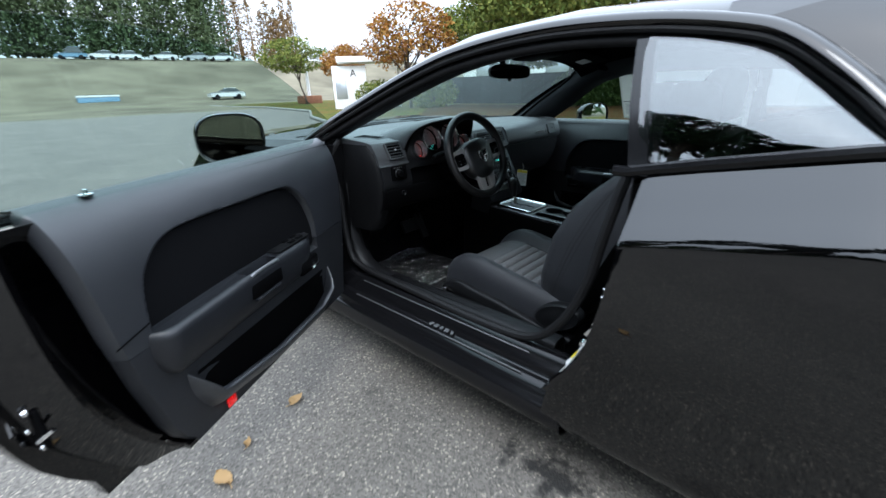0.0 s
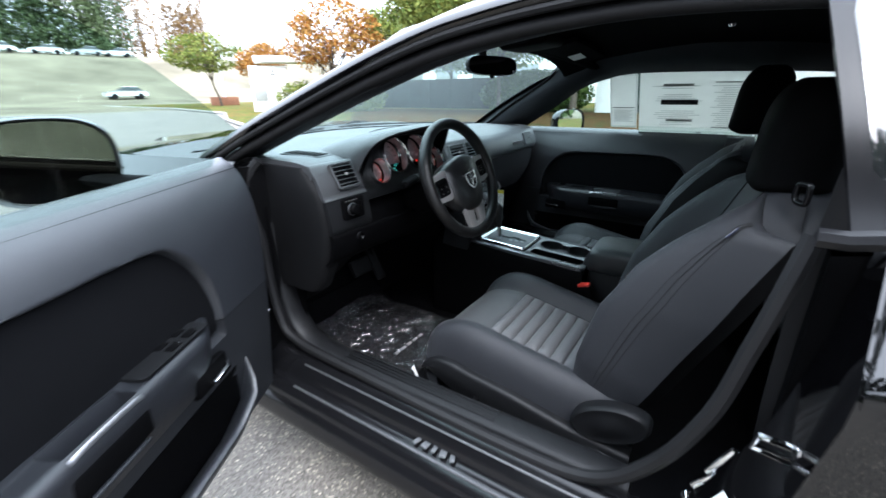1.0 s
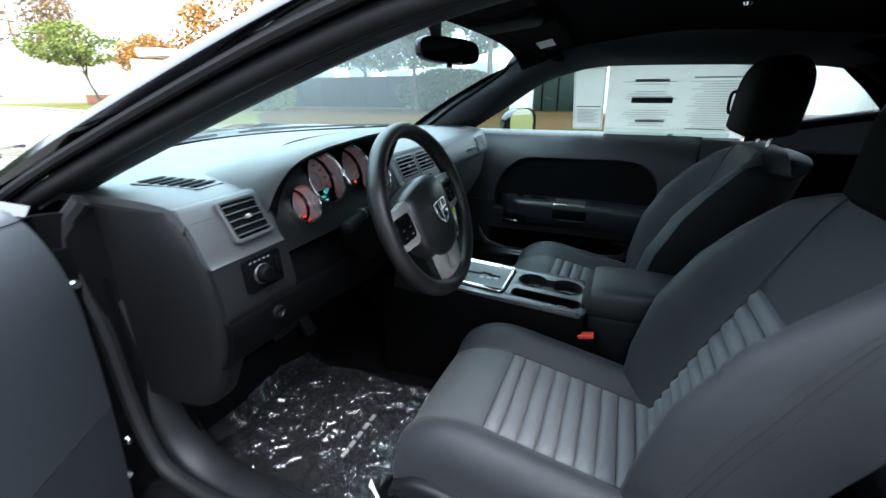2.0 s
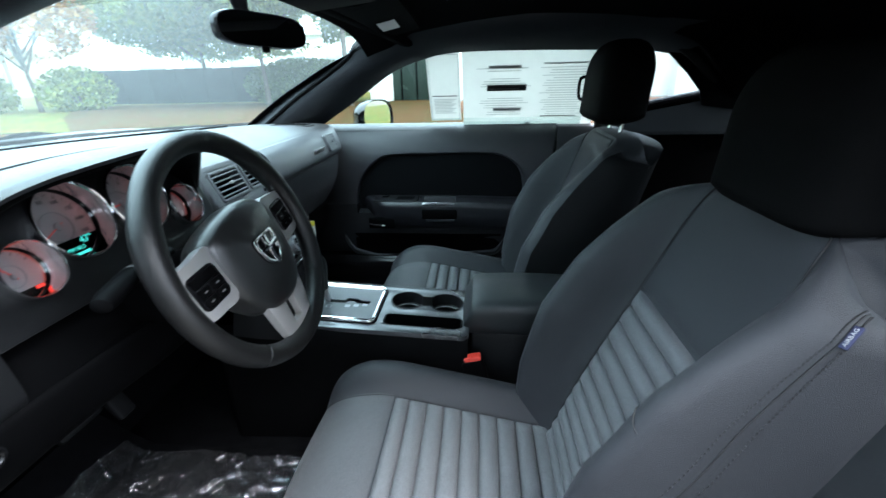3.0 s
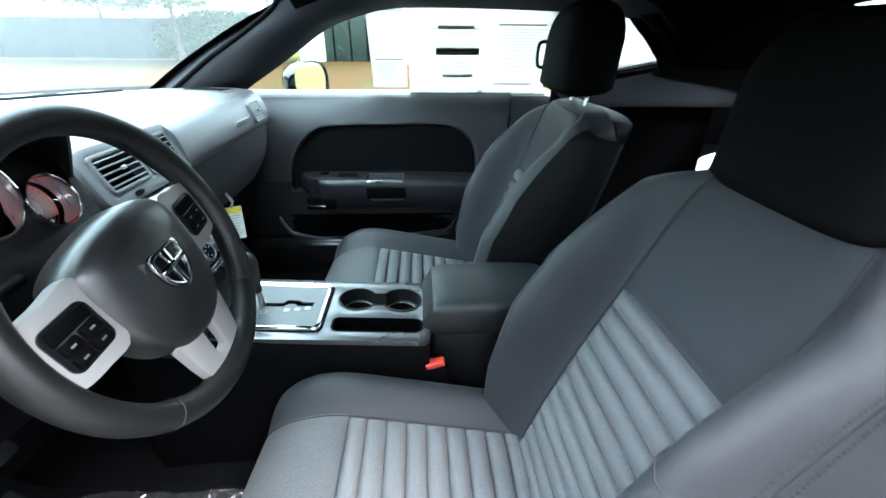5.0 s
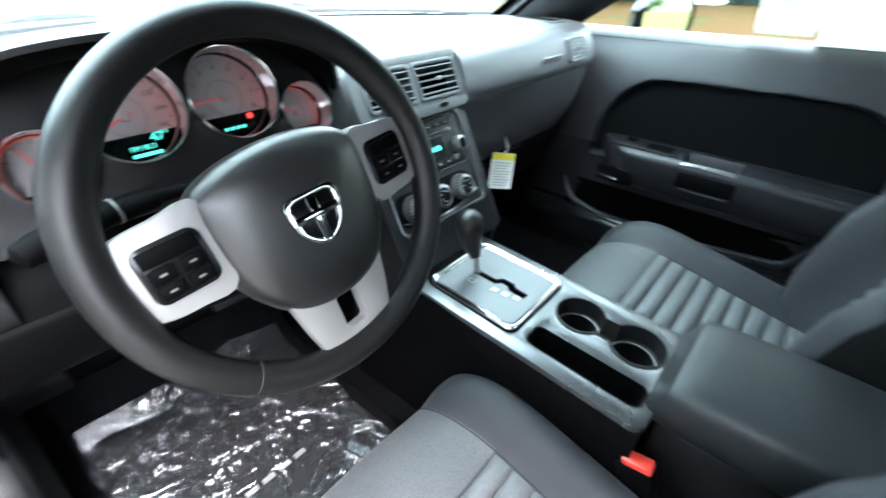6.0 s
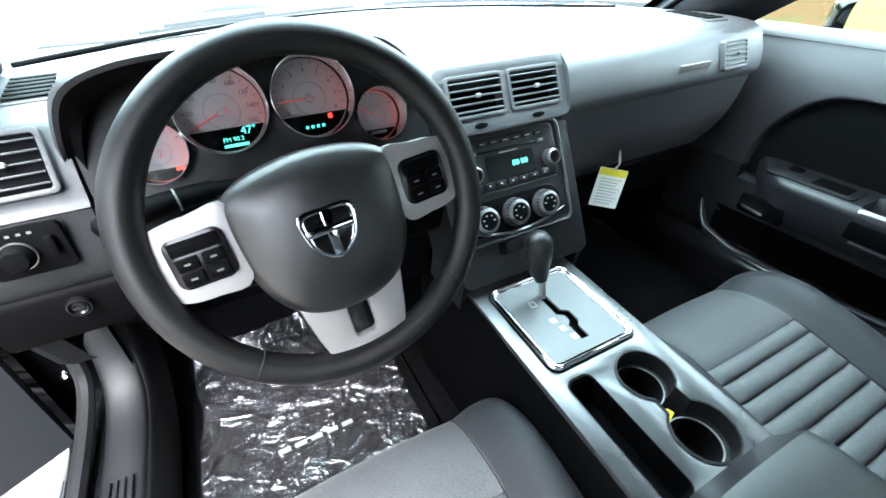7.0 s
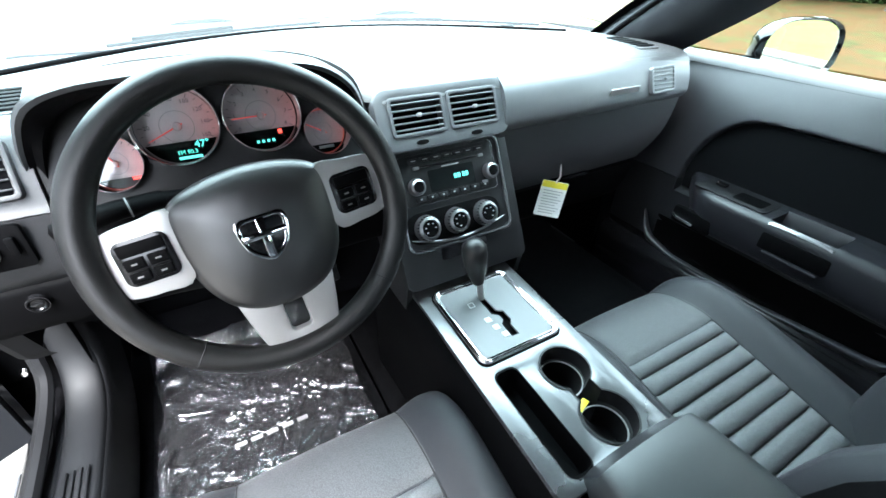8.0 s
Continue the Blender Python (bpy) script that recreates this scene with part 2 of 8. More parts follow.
M_INK = mat("black_ink", (0.015, 0.015, 0.015), 0.6)
M_MARK = mat("small_button_print", (0.10, 0.10, 0.10), 0.6)
M_GREYINK = mat("grey_ink", (0.33, 0.34, 0.33), 0.6)
M_YELLOW = mat("yellow_print", (0.6375, 0.54, 0.0225), 0.5, var=0.05)
M_GLASS = glass("window_glass", (0.76, 0.84, 0.82), 1.5)
M_SCREEN = glass("hazy_windscreen_glass", (0.84, 0.94, 0.92), 1.5)
# a small translucent share lays a pale haze over the view
ws_n = M_SCREEN.node_tree
ws_t, ws_x = ws_n.nodes.new("ShaderNodeBsdfTranslucent"), ws_n.nodes.new("ShaderNodeMixShader")
ws_t.inputs["Color"].default_value, ws_x.inputs[0].default_value = (0.85, 0.97, 0.97, 1), 0.013
ws_n.links.new(ws_n.nodes["Mix Shader"].outputs[0], ws_x.inputs[1])
ws_n.links.new(ws_t.outputs[0], ws_x.inputs[2])
ws_n.links.new(ws_x.outputs[0], ws_n.nodes["Material Output"].inputs["Surface"])
M_CLEAR = glass("gauge_lens", (0.97, 0.97, 0.97), 1.35)
M_TINT = glass("tinted_glass", (0.68, 0.72, 0.72), 2.0)
# the driver mirror is darker and browner than the other one
M_MIRROR_BROWN = mat("brown_mirror_silver", (0.30, 0.25, 0.19), 0.03, metal=1.0, var=0.05)
M_MIRROR = mat("mirror_silver", (0.9, 0.91, 0.92), 0.02, metal=1.0, var=0.01)
M_FILM = glass("clear_film", (0.93, 0.93, 0.93), 2.1, 0.035)
film_n = M_FILM.node_tree
film_c, film_m, film_v, film_b = (film_n.nodes.new("ShaderNodeTexCoord"), film_n.nodes.new("ShaderNodeMapping"), film_n.nodes.new("ShaderNodeTexNoise"), film_n.nodes.new("ShaderNodeBump"))
film_m.inputs["Rotation"].default_value, film_m.inputs["Scale"].default_value = (0, 0, 0.6), (45, 230, 60)
film_v.inputs["Scale"].default_value, film_v.inputs["Detail"].default_value, film_v.inputs["Distortion"].default_value = 1.0, 4, 1.5
film_b.inputs["Strength"].default_value, film_b.inputs["Distance"].default_value = 0.26, 0.003
film_n.links.new(film_c.outputs["Object"], film_m.inputs["Vector"])
film_n.links.new(film_m.outputs["Vector"], film_v.inputs["Vector"])
film_n.links.new(film_v.outputs["Fac"], film_b.inputs["Height"])
film_n.links.new(film_b.outputs["Normal"], film_n.nodes["Glossy BSDF"].inputs["Normal"])
film_d, film_x = film_n.nodes.new("ShaderNodeBsdfDiffuse"), film_n.nodes.new("ShaderNodeMixShader")
film_d.inputs["Color"].default_value, film_x.inputs[0].default_value = (0.6, 0.6, 0.62, 1), 0.013
film_n.links.new(film_n.nodes["Mix Shader"].outputs[0], film_x.inputs[1])
film_n.links.new(film_d.outputs[0], film_x.inputs[2])
film_n.links.new(film_x.outputs[0], film_n.nodes["Material Output"].inputs["Surface"])
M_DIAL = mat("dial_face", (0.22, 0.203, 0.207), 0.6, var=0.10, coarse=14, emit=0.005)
# the red light from one side is put into the dials' colour and emission
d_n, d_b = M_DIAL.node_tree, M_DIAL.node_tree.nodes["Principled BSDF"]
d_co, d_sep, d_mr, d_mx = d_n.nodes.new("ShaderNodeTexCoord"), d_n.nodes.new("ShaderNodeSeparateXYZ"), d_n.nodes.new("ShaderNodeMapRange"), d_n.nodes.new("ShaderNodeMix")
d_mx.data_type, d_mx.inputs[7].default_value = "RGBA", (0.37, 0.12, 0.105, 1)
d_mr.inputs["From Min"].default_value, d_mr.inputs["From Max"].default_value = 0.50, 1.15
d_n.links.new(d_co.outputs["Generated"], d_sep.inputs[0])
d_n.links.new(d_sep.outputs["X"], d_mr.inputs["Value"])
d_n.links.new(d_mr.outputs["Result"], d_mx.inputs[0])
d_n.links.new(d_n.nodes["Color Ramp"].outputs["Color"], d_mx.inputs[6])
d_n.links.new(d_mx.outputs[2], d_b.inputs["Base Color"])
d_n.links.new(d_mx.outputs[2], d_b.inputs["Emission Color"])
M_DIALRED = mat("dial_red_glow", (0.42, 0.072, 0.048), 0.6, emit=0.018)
M_LCD = mat("display_dark", (0.003, 0.004, 0.004), 0.25, spec=0.12)
M_NEEDLE = mat("needle_red", (0.5, 0.03, 0.02), 0.5, emit=0.03, var=0.02)
M_TEAL = mat("display_teal", (0.15, 0.95, 0.75), 0.5, emit=0.06, var=0.02)
M_LAMP = mat("warning_red", (1.0, 0.05, 0.03), 0.5, emit=0.085, var=0.02)
M_WHITEPRINT = mat("white_print", (0.27, 0.27, 0.2775), 0.6)
M_ASPHALT = speckled("asphalt", (0.4436, 0.4072, 0.3562), (0.66, 0.64, 0.60), (0.13, 0.13, 0.13), scale=150.0)
M_GRASS = strewn("grass", (0.050, 0.066, 0.012), (0.092, 0.058, 0.016), 0.34)
M_HILL = mat("dry_hill", (0.130, 0.118, 0.085), 0.95, grain=8, bump=1.0, var=0.35, coarse=0.15, spec=0.04)
M_LITTER = strewn("leaf_litter", (0.030, 0.030, 0.010), (0.046, 0.024, 0.0095), 0.48, 0.9)
M_BARK = mat("bark", (0.075, 0.062, 0.050), 0.9, grain=60, bump=1.0, var=0.4, coarse=9, spec=0.05)
M_LEAF_O = leafy("orange_leaves", (0.2016, 0.072, 0.0144), (0.2592, 0.1512, 0.036))
M_LEAF_G = leafy("green_leaves", (0.030, 0.058, 0.015), (0.080, 0.112, 0.030))
M_WOODS = leafy("far_wood_leaves", (0.050, 0.076, 0.036), (0.090, 0.122, 0.058))
M_BROWNLEAF = leafy("brown_autumn_leaves", (0.12, 0.075, 0.03), (0.20, 0.13, 0.06))
M_LEAF_Y = leafy("yellow_green_leaves", (0.0648, 0.1008, 0.0216), (0.1584, 0.1656, 0.036))
M_PINE = leafy("conifer_needles", (0.0108, 0.0252, 0.01008), (0.0288, 0.054, 0.0216))
M_LEAFDRY = leafy("dry_leaves", (0.24, 0.14, 0.055), (0.34, 0.23, 0.11))
M_WHITEWALL = mat("white_render", (0.78, 0.78, 0.76), 0.8, grain=60, bump=0.3, var=0.06, coarse=1.5)
M_FENCE = mat("dark_green_fence", (0.0105, 0.0165, 0.0180), 0.7, grain=40, bump=0.3, var=0.15, coarse=0.8, spec=0.12)
M_BRICK = mat("red_brick", (0.198, 0.084, 0.042), 0.85, grain=120, bump=0.6, var=0.3, coarse=7)
M_VERGE = mat("bright_far_grass", (0.085, 0.125, 0.024), 0.9, grain=12, bump=1.0, var=0.4, coarse=0.4, spec=0.04)
M_CARGLASS = mat("car_window_glass", (0.06, 0.075, 0.08), 0.08, var=0.05, spec=0.8)
M_KERB = mat("concrete_kerb", (0.20, 0.195, 0.18), 0.9, grain=90, bump=0.5, var=0.2, coarse=3)
M_CARW = mat("white_car_paint", (0.72, 0.74, 0.75), 0.2, coat=1.0, var=0.03)
M_CARS = mat("silver_car_paint", (0.45, 0.48, 0.5), 0.25, metal=0.5, coat=1.0, var=0.03)
M_CARB = mat("blue_car_paint", (0.12, 0.24, 0.36), 0.25, coat=1.0, var=0.03)
M_STEEL = mat("painted_steel", (0.7, 0.72, 0.72), 0.45, var=0.06)


# ---- mesh building ----
class Geo:
    """Vertices and faces collected for one mesh."""

    def __init__(self):
        self.v, self.f = [], []

    def add(self, verts, faces, m=None):
        k = len(self.v)
        self.v += [tuple(m @ Vector(p)) if m else tuple(p) for p in verts]
        self.f += [tuple(i + k for i in q) for q in faces]
        return self

    def grid(self, rows, wrap_u=False, wrap_v=False, cap=False):
        nr, nc = len(rows), len(rows[0])
        faces = []
        for i in range(nr if wrap_v else nr - 1):
            for j in range(nc if wrap_u else nc - 1):
                a, b = i * nc + j, i * nc + (j + 1) % nc
                c, d = ((i + 1) % nr) * nc + (j + 1) % nc, ((i + 1) % nr) * nc + j
                faces.append((a, b, c, d))
        if cap:
            faces += [tuple(range(nc))[::-1], tuple(range((nr - 1) * nc, nr * nc))]
        return self.add([p for r in rows for p in r], faces)

    def slab(self, rows, off):
        """A sheet of rows of points, given thickness by the vector off (or one function of the point)."""
        nr, nc = len(rows), len(rows[0])
        give = off if callable(off) else (lambda p: Vector(p) + Vector(off))
        self.grid(rows)
        back = [[tuple(give(p)) for p in r] for r in rows]
        self.grid([r[::-1] for r in back])
        rim = [(0, j) for j in range(nc)] + [(i, nc - 1) for i in range(1, nr)] + [(nr - 1, j) for j in range(nc - 2, -1, -1)] + [(i, 0) for i in range(nr - 2, 0, -1)]
        self.grid([[rows[i][j] for i, j in rim][::-1], [back[i][j] for i, j in rim][::-1]], wrap_u=True)
        return self

    def box(self, c, s, bev=0.0, rot=None, seg=2):
        b = bmesh.new()
        bmesh.ops.create_cube(b, size=1.0)
        bmesh.ops.scale(b, vec=s, verts=b.verts)
        if bev:
            bmesh.ops.bevel(b, geom=b.edges[:], offset=min(bev, min(s) * 0.45), segments=seg, affect="EDGES", profile=0.5)
        m = Matrix.Translation(c) @ (rot.to_4x4() if rot else Matrix.Identity(4))
        self.add([v.co for v in b.verts], [[v.index for v in f.verts] for f in b.faces], m)
        b.free()
        return self

    def tube(self, pts, r, n=10, closed=False, cap=True, flat=1.0, up=None):
        pts = [Vector(p) for p in pts]
        k = len(pts)
        rad = r if isinstance(r, (list, tuple)) else [r] * k
        rows, side = [], None
        for i, p in enumerate(pts):
            a, b = pts[(i - 1) % k if closed else max(i - 1, 0)], pts[(i + 1) % k if closed else min(i + 1, k - 1)]
            t = (b - a).normalized()
            if up is not None:
                side = t.cross(Vector(up)).normalized()
            elif side is None:
                side = t.cross(Vector((0, 0, 1)) if abs(t.z) < 0.9 else Vector((0, 1, 0))).normalized()
            else:
                side = (side - t * side.dot(t)).normalized()
            w = side.cross(t)
            rows.append([tuple(p + rad[i] * (math.cos(q) * side + flat * math.sin(q) * w)) for q in (2 * math.pi * j / n for j in range(n))])
        return self.grid(rows, wrap_u=True, wrap_v=closed, cap=cap and not closed)

    def lathe(self, profile, m, n=32):
        """Turn (radius, height) pairs round the local z axis."""
        rows = [[(r * math.cos(2 * math.pi * j / n), r * math.sin(2 * math.pi * j / n), h) for j in range(n)] for r, h in profile]
        g = Geo().grid(rows, wrap_u=True)
        return self.add(g.v, g.f, m)

    def plate(self, loops, m, depth, lift=None, bev=0.0):
        """A flat plate (outer loop first, then holes) in the local xy plane, from local z = 0 down to -depth."""
        b = bmesh.new()
        edges = []
        for loop in loops:
            vs = [b.verts.new((x, y, 0)) for x, y in loop]
            edges += [b.edges.new((vs[i], vs[(i + 1) % len(vs)])) for i in range(len(vs))]
        bmesh.ops.triangle_fill(b, use_beauty=True, use_dissolve=False, edges=edges)
        for f in b.faces:
            if f.normal.z < 0:
                f.normal_flip()
        top = b.faces[:]
        if depth:
            ret = bmesh.ops.extrude_face_region(b, geom=top, use_keep_orig=True)
            for v in [e for e in ret["geom"] if isinstance(e, bmesh.types.BMVert)]:
                v.co.z -= depth
        if bev:
            rim = [e for e in b.edges if e.is_manifold and len(e.link_faces) == 2 and abs(e.link_faces[0].normal.dot(e.link_faces[1].normal)) < 0.3 and all(abs(v.co.z) < 1e-6 for v in e.verts)]
            bmesh.ops.bevel(b, geom=rim, offset=bev, segments=2, affect="EDGES", profile=0.5, clamp_overlap=True)
        b.verts.index_update()
        if lift:
            for v in b.verts:
                v.co.z += lift(v.co.x, v.co.y)
        self.add([v.co for v in b.verts], [[v.index for v in f.verts] for f in b.faces], m)
        b.free()
        return self

    def moved(self, m):
        self.v = [tuple(m @ Vector(p)) for p in self.v]
        return self


def build(name, geo, material, smooth=38):
    me = bpy.data.meshes.new(name)
    me.from_pydata(geo.v, [], geo.f)
    b = bmesh.new()
    b.from_mesh(me)
    bmesh.ops.recalc_face_normals(b, faces=b.faces)
    b.to_mesh(me)
    b.free()
    me.materials.append(material)
    me.shade_smooth()
    me.set_sharp_from_angle(angle=radians(smooth))
    return me


def part(name, geo, material, parent, label="", smooth=38):
    ob = new(name, build(name, geo, material, smooth))
    ob.parent = parent
    return tagged(ob, label)


def thing(name, label, category, group="", kind="", at=(0, 0, 0)):
    ob = new(name)
    ob.location = at
    return tagged(ob, label, category, group, kind)


def solid(name, geo, material, label, category="", group="", kind="", smooth=38):
    return tagged(new(name, build(name, geo, material, smooth)), label, category, group, kind)


def rrect(cx, cy, w, h, r, n=5):
    out = []
    for sx, sy, a in ((1, 1, 0), (-1, 1, 90), (-1, -1, 180), (1, -1, 270)):
        for i in range(n + 1):
            q = radians(a + 90 * i / n)
            out.append((cx + sx * (w / 2 - r) + r * math.cos(q), cy + sy * (h / 2 - r) + r * math.sin(q)))
    return out


def circ(cx, cy, r, n=32):
    return [(cx + r * math.cos(2 * math.pi * i / n), cy + r * math.sin(2 * math.pi * i / n)) for i in range(n)]


def curve(pts, n=8, closed=False):
    """Catmull-Rom through points of any dimension, n steps a span."""
    p = [np.array(q, float) for q in pts]
    k = len(p)
    out = []
    for i in range(k if closed else k - 1):
        a, b, c, d = (p[(i - 1) % k], p[i], p[(i + 1) % k], p[(i + 2) % k]) if closed else (p[max(i - 1, 0)], p[i], p[i + 1], p[min(i + 2, k - 1)])
        for j in range(n):
            t = j / n
            out.append(tuple(0.5 * (2 * b + (c - a) * t + (2 * a - 5 * b + 4 * c - d) * t * t + (3 * b - a - 3 * c + d) * t ** 3)))
    if not closed:
        out.append(tuple(p[-1]))
    return out


def interp(x, xs, ys):
    return float(np.interp(x, xs, ys))


def frame_at(origin, right, up):
    """A matrix whose x is right, y is up and z is towards the viewer."""
    r = Vector(right).normalized()
    u = Vector(up)
    u = (u - r * u.dot(r)).normalized()
    z = r.cross(u)
    return Matrix(((r.x, u.x, z.x, origin[0]), (r.y, u.y, z.y, origin[1]), (r.z, u.z, z.z, origin[2]), (0, 0, 0, 1)))


def text_geo(body, size, m, depth=0.0003, align="CENTER"):
    cu = bpy.data.curves.new("lettering", "FONT")
    cu.body, cu.size, cu.extrude, cu.align_x, cu.align_y, cu.resolution_u = body, size, depth, align, "CENTER", 2
    ob = bpy.data.objects.new("lettering", cu)
    scene.collection.objects.link(ob)
    me = ob.to_mesh()
    g = Geo().add([v.co[:] for v in me.vertices], [tuple(p.vertices) for p in me.polygons], m)
    ob.to_mesh_clear()
    bpy.data.objects.remove(ob)
    bpy.data.curves.remove(cu)
    return g


# ---- the car: shell ----
car = thing("car", "glossy black two-door coupe, driver door wide open, on asphalt", "car")

RAIL = curve([(-0.815, 0.66, 0.965), (-0.79, 0.46, 1.055), (-0.74, 0.14, 1.185), (-0.71, -0.06, 1.255), (-0.69, -0.2, 1.288), (-0.68, -0.37, 1.31), (-0.675, -0.55, 1.318),
              (-0.675, -0.76, 1.308), (-0.68, -0.93, 1.283), (-0.69, -1.03, 1.25), (-0.72, -1.14, 1.17), (-0.76, -1.23, 1.085)], 5)
RY, RX, RZ = [p[1] for p in RAIL][::-1], [p[0] for p in RAIL][::-1], [p[2] for p in RAIL][::-1]


def flip(geo):
    return Geo().add([(-x, y, z) for x, y, z in geo.v], [q[::-1] for q in geo.f])


def belt_z(y):
    return interp(y, (-2.75, -2.3, -1.6, -1.21, -0.95, -0.8, 0.6, 1.3, 2.0, 2.25), (1.0, 1.06, 1.085, 1.062, 1.015, 0.985, 0.985, 0.955, 0.89, 0.82))


def half_w(y):
    return interp(y, (-2.75, -2.6, -1.8, -0.8, 0.5, 1.4, 2.0, 2.2, 2.25), (0.80, 0.90, 0.965, 0.955, 0.95, 0.955, 0.93, 0.86, 0.78))


def skin(y):
    """The outer side of the body at y: points (x, z) from the sill up to the belt, driver side."""
    h, b = half_w(y), belt_z(y)
    c = b - 0.135
    return [(-h + 0.09, 0.19), (-h + 0.03, 0.235), (-h + 0.018, 0.30), (-h + 0.012, 0.45), (-h, 0.62), (-h + 0.002, c - 0.05), (-h + 0.004, c - 0.012), (-h + 0.013, c + 0.006), (-h + 0.042, b - 0.088), (-h + 0.071, b - 0.044), (-h + 0.10, b)]


def arch(geo, y0, z0, r):
    """Leaves out the faces inside a wheel arch."""
    inside = [math.hypot(p[1] - y0, p[2] - z0) < r for p in geo.v]
    geo.f = [q for q in geo.f if not all(inside[i] for i in q)]
    for i, p in enumerate(geo.v):
        if inside[i]:
            d = max(1e-4, math.hypot(p[1] - y0, p[2] - z0))
            geo.v[i] = (p[0], y0 + (p[1] - y0) * r / d, z0 + (p[2] - z0) * r / d)
    return geo


def side_rows(ys):
    rows = []
    for y in ys:
        s = curve([(x, z) for x, z in skin(y)], 3)
        rows.append([(x, y, z) for x, z in s])
    return rows


AX_R, AX_F = -1.70, 1.24
# rear quarter: its front edge follows the slanting door shut line
EDGE_Z, EDGE_Y = (0.19, 0.39, 0.45, 0.52, 0.66, 0.8, 0.9, 0.985), (-0.645, -0.685, -0.73, -0.77, -0.805, -0.828, -0.834, -0.838)
rows = side_rows([-0.60 - 0.025 * i for i in range(87)])
rows = [[(x, min(y, interp(z, EDGE_Z, EDGE_Y) - 0.0005 * i), z) for x, y, z in r] for i, r in enumerate(rows)]
quarter = arch(Geo().grid(rows), AX_R, 0.345, 0.37)
quarter_ob = part("rear_quarter", quarter, M_PAINT, car)
part("rear_quarter", flip(Geo().add(quarter.v, quarter.f)), M_PAINT, car)
fend = arch(Geo().grid(side_rows([0.475 + 0.025 * i for i in range(72)])), AX_F, 0.345, 0.37)
part("front_fender", fend, M_PAINT, car)
part("front_fender", flip(Geo().add(fend.v, fend.f)), M_PAINT, car)


def crown(ys, rise, x_in=0.0):
    """A lid between the two belts, such as the bonnet."""
    out = []
    for y in ys:
        h, b = half_w(y) - 0.10, belt_z(y)
        r = rise(y)
        out.append([(h * u, y, b + r * (1 - abs(u) ** 3) + (0.012 if 0.25 < abs(u) < 0.5 and r > 0.03 else 0)) for u in [i / 12 for i in range(-12, 13)]])
    return out


part("bonnet", Geo().slab(crown([1.13 + 0.05 * i for i in range(21)] + [2.17, 2.21], lambda y: 0.038), (0, 0, -0.02)), M_PAINT, car)
cowl = []
for i in range(9):
    t = i / 8
    cowl.append([(u * 0.845, (1.088 - 0.46 * u * u) * (1 - t) + 1.135 * t, 0.968 - 0.004 * t + 0.036 * (1 - abs(u) ** 3) * t) for u in [k / 10 for k in range(-10, 11)]])
# its grey is lighter than the other black plastics
part("cowl", Geo().slab(cowl, (0, 0, -0.02)), mat("pale_cowl_plastic", (0.05, 0.052, 0.055), 0.6, grain=300, bump=0.3, var=0.15), car, "matt black plastic cowl")
part("boot_lid", Geo().slab(crown([-1.95 - 0.05 * i for i in range(17)], lambda y: 0.02), (0, 0, -0.02)), M_PAINT, car)
for nm, y, dy, w in (("rear_bumper", -2.72, -1, 0.80), ("front_bumper", 2.22, 1, 0.80)):
    g = Geo()
    rr = []
    for z, o in ((0.2, -0.06), (0.3, 0.0), (0.5, 0.03), (0.65, 0.03), (0.8, 0.0), (0.9, -0.03), (0.99 if dy < 0 else 0.83, -0.05)):
        rr.append([(u * (w + 0.02), y + dy * (o - 0.10 * abs(u) ** 4), z) for u in [k / 10 for k in range(-10, 11)]])
    g.slab(rr, (0, -dy * 0.05, 0))
    bumper = part(nm, g, M_PAINT, car)
    for sx in (-1, 1):
        lamp = Geo().box((sx * 0.56, y + dy * 0.025, 0.70 if dy > 0 else 0.82), (0.3, 0.05, 0.13), 0.03)
        part("headlight" if dy > 0 else "tail_light", lamp, M_CLEAR if dy > 0 else M_REFLECT, bumper)
part("underbody", Geo().box((0, -0.25, 0.19), (1.72, 4.6, 0.05), 0.02), M_DARK, car)

# wheels
for y in (AX_R, AX_F):
    for sx in (-1, 1):
        m = Matrix.Translation((sx * 0.815, y, 0.345)) @ Matrix.Rotation(radians(90 * sx), 4, "Y")
        tyre = part("wheel", Geo().lathe([(0.235, -0.10), (0.30, -0.118), (0.335, -0.10), (0.345, -0.06), (0.345, 0.06), (0.335, 0.10), (0.30, 0.118), (0.235, 0.10), (0.235, -0.10)], m), M_RUBBER, car, "black rubber tyre")
        rim = Geo().lathe([(0.235, 0.10), (0.225, 0.105), (0.215, 0.06), (0.20, -0.05)], m)
        for k in range(5):
            a = radians(72 * k)
            rim.box(m @ Vector((0.12 * math.cos(a), 0.12 * math.sin(a), 0.075)), (0.20, 0.055, 0.03), 0.01, (m.to_3x3() @ Matrix.Rotation(a, 3, "Z")))
        rim.lathe([(0.0, 0.10), (0.05, 0.095), (0.055, 0.06)], m, 20)
        part("rim", rim, M_SILVER, tyre)

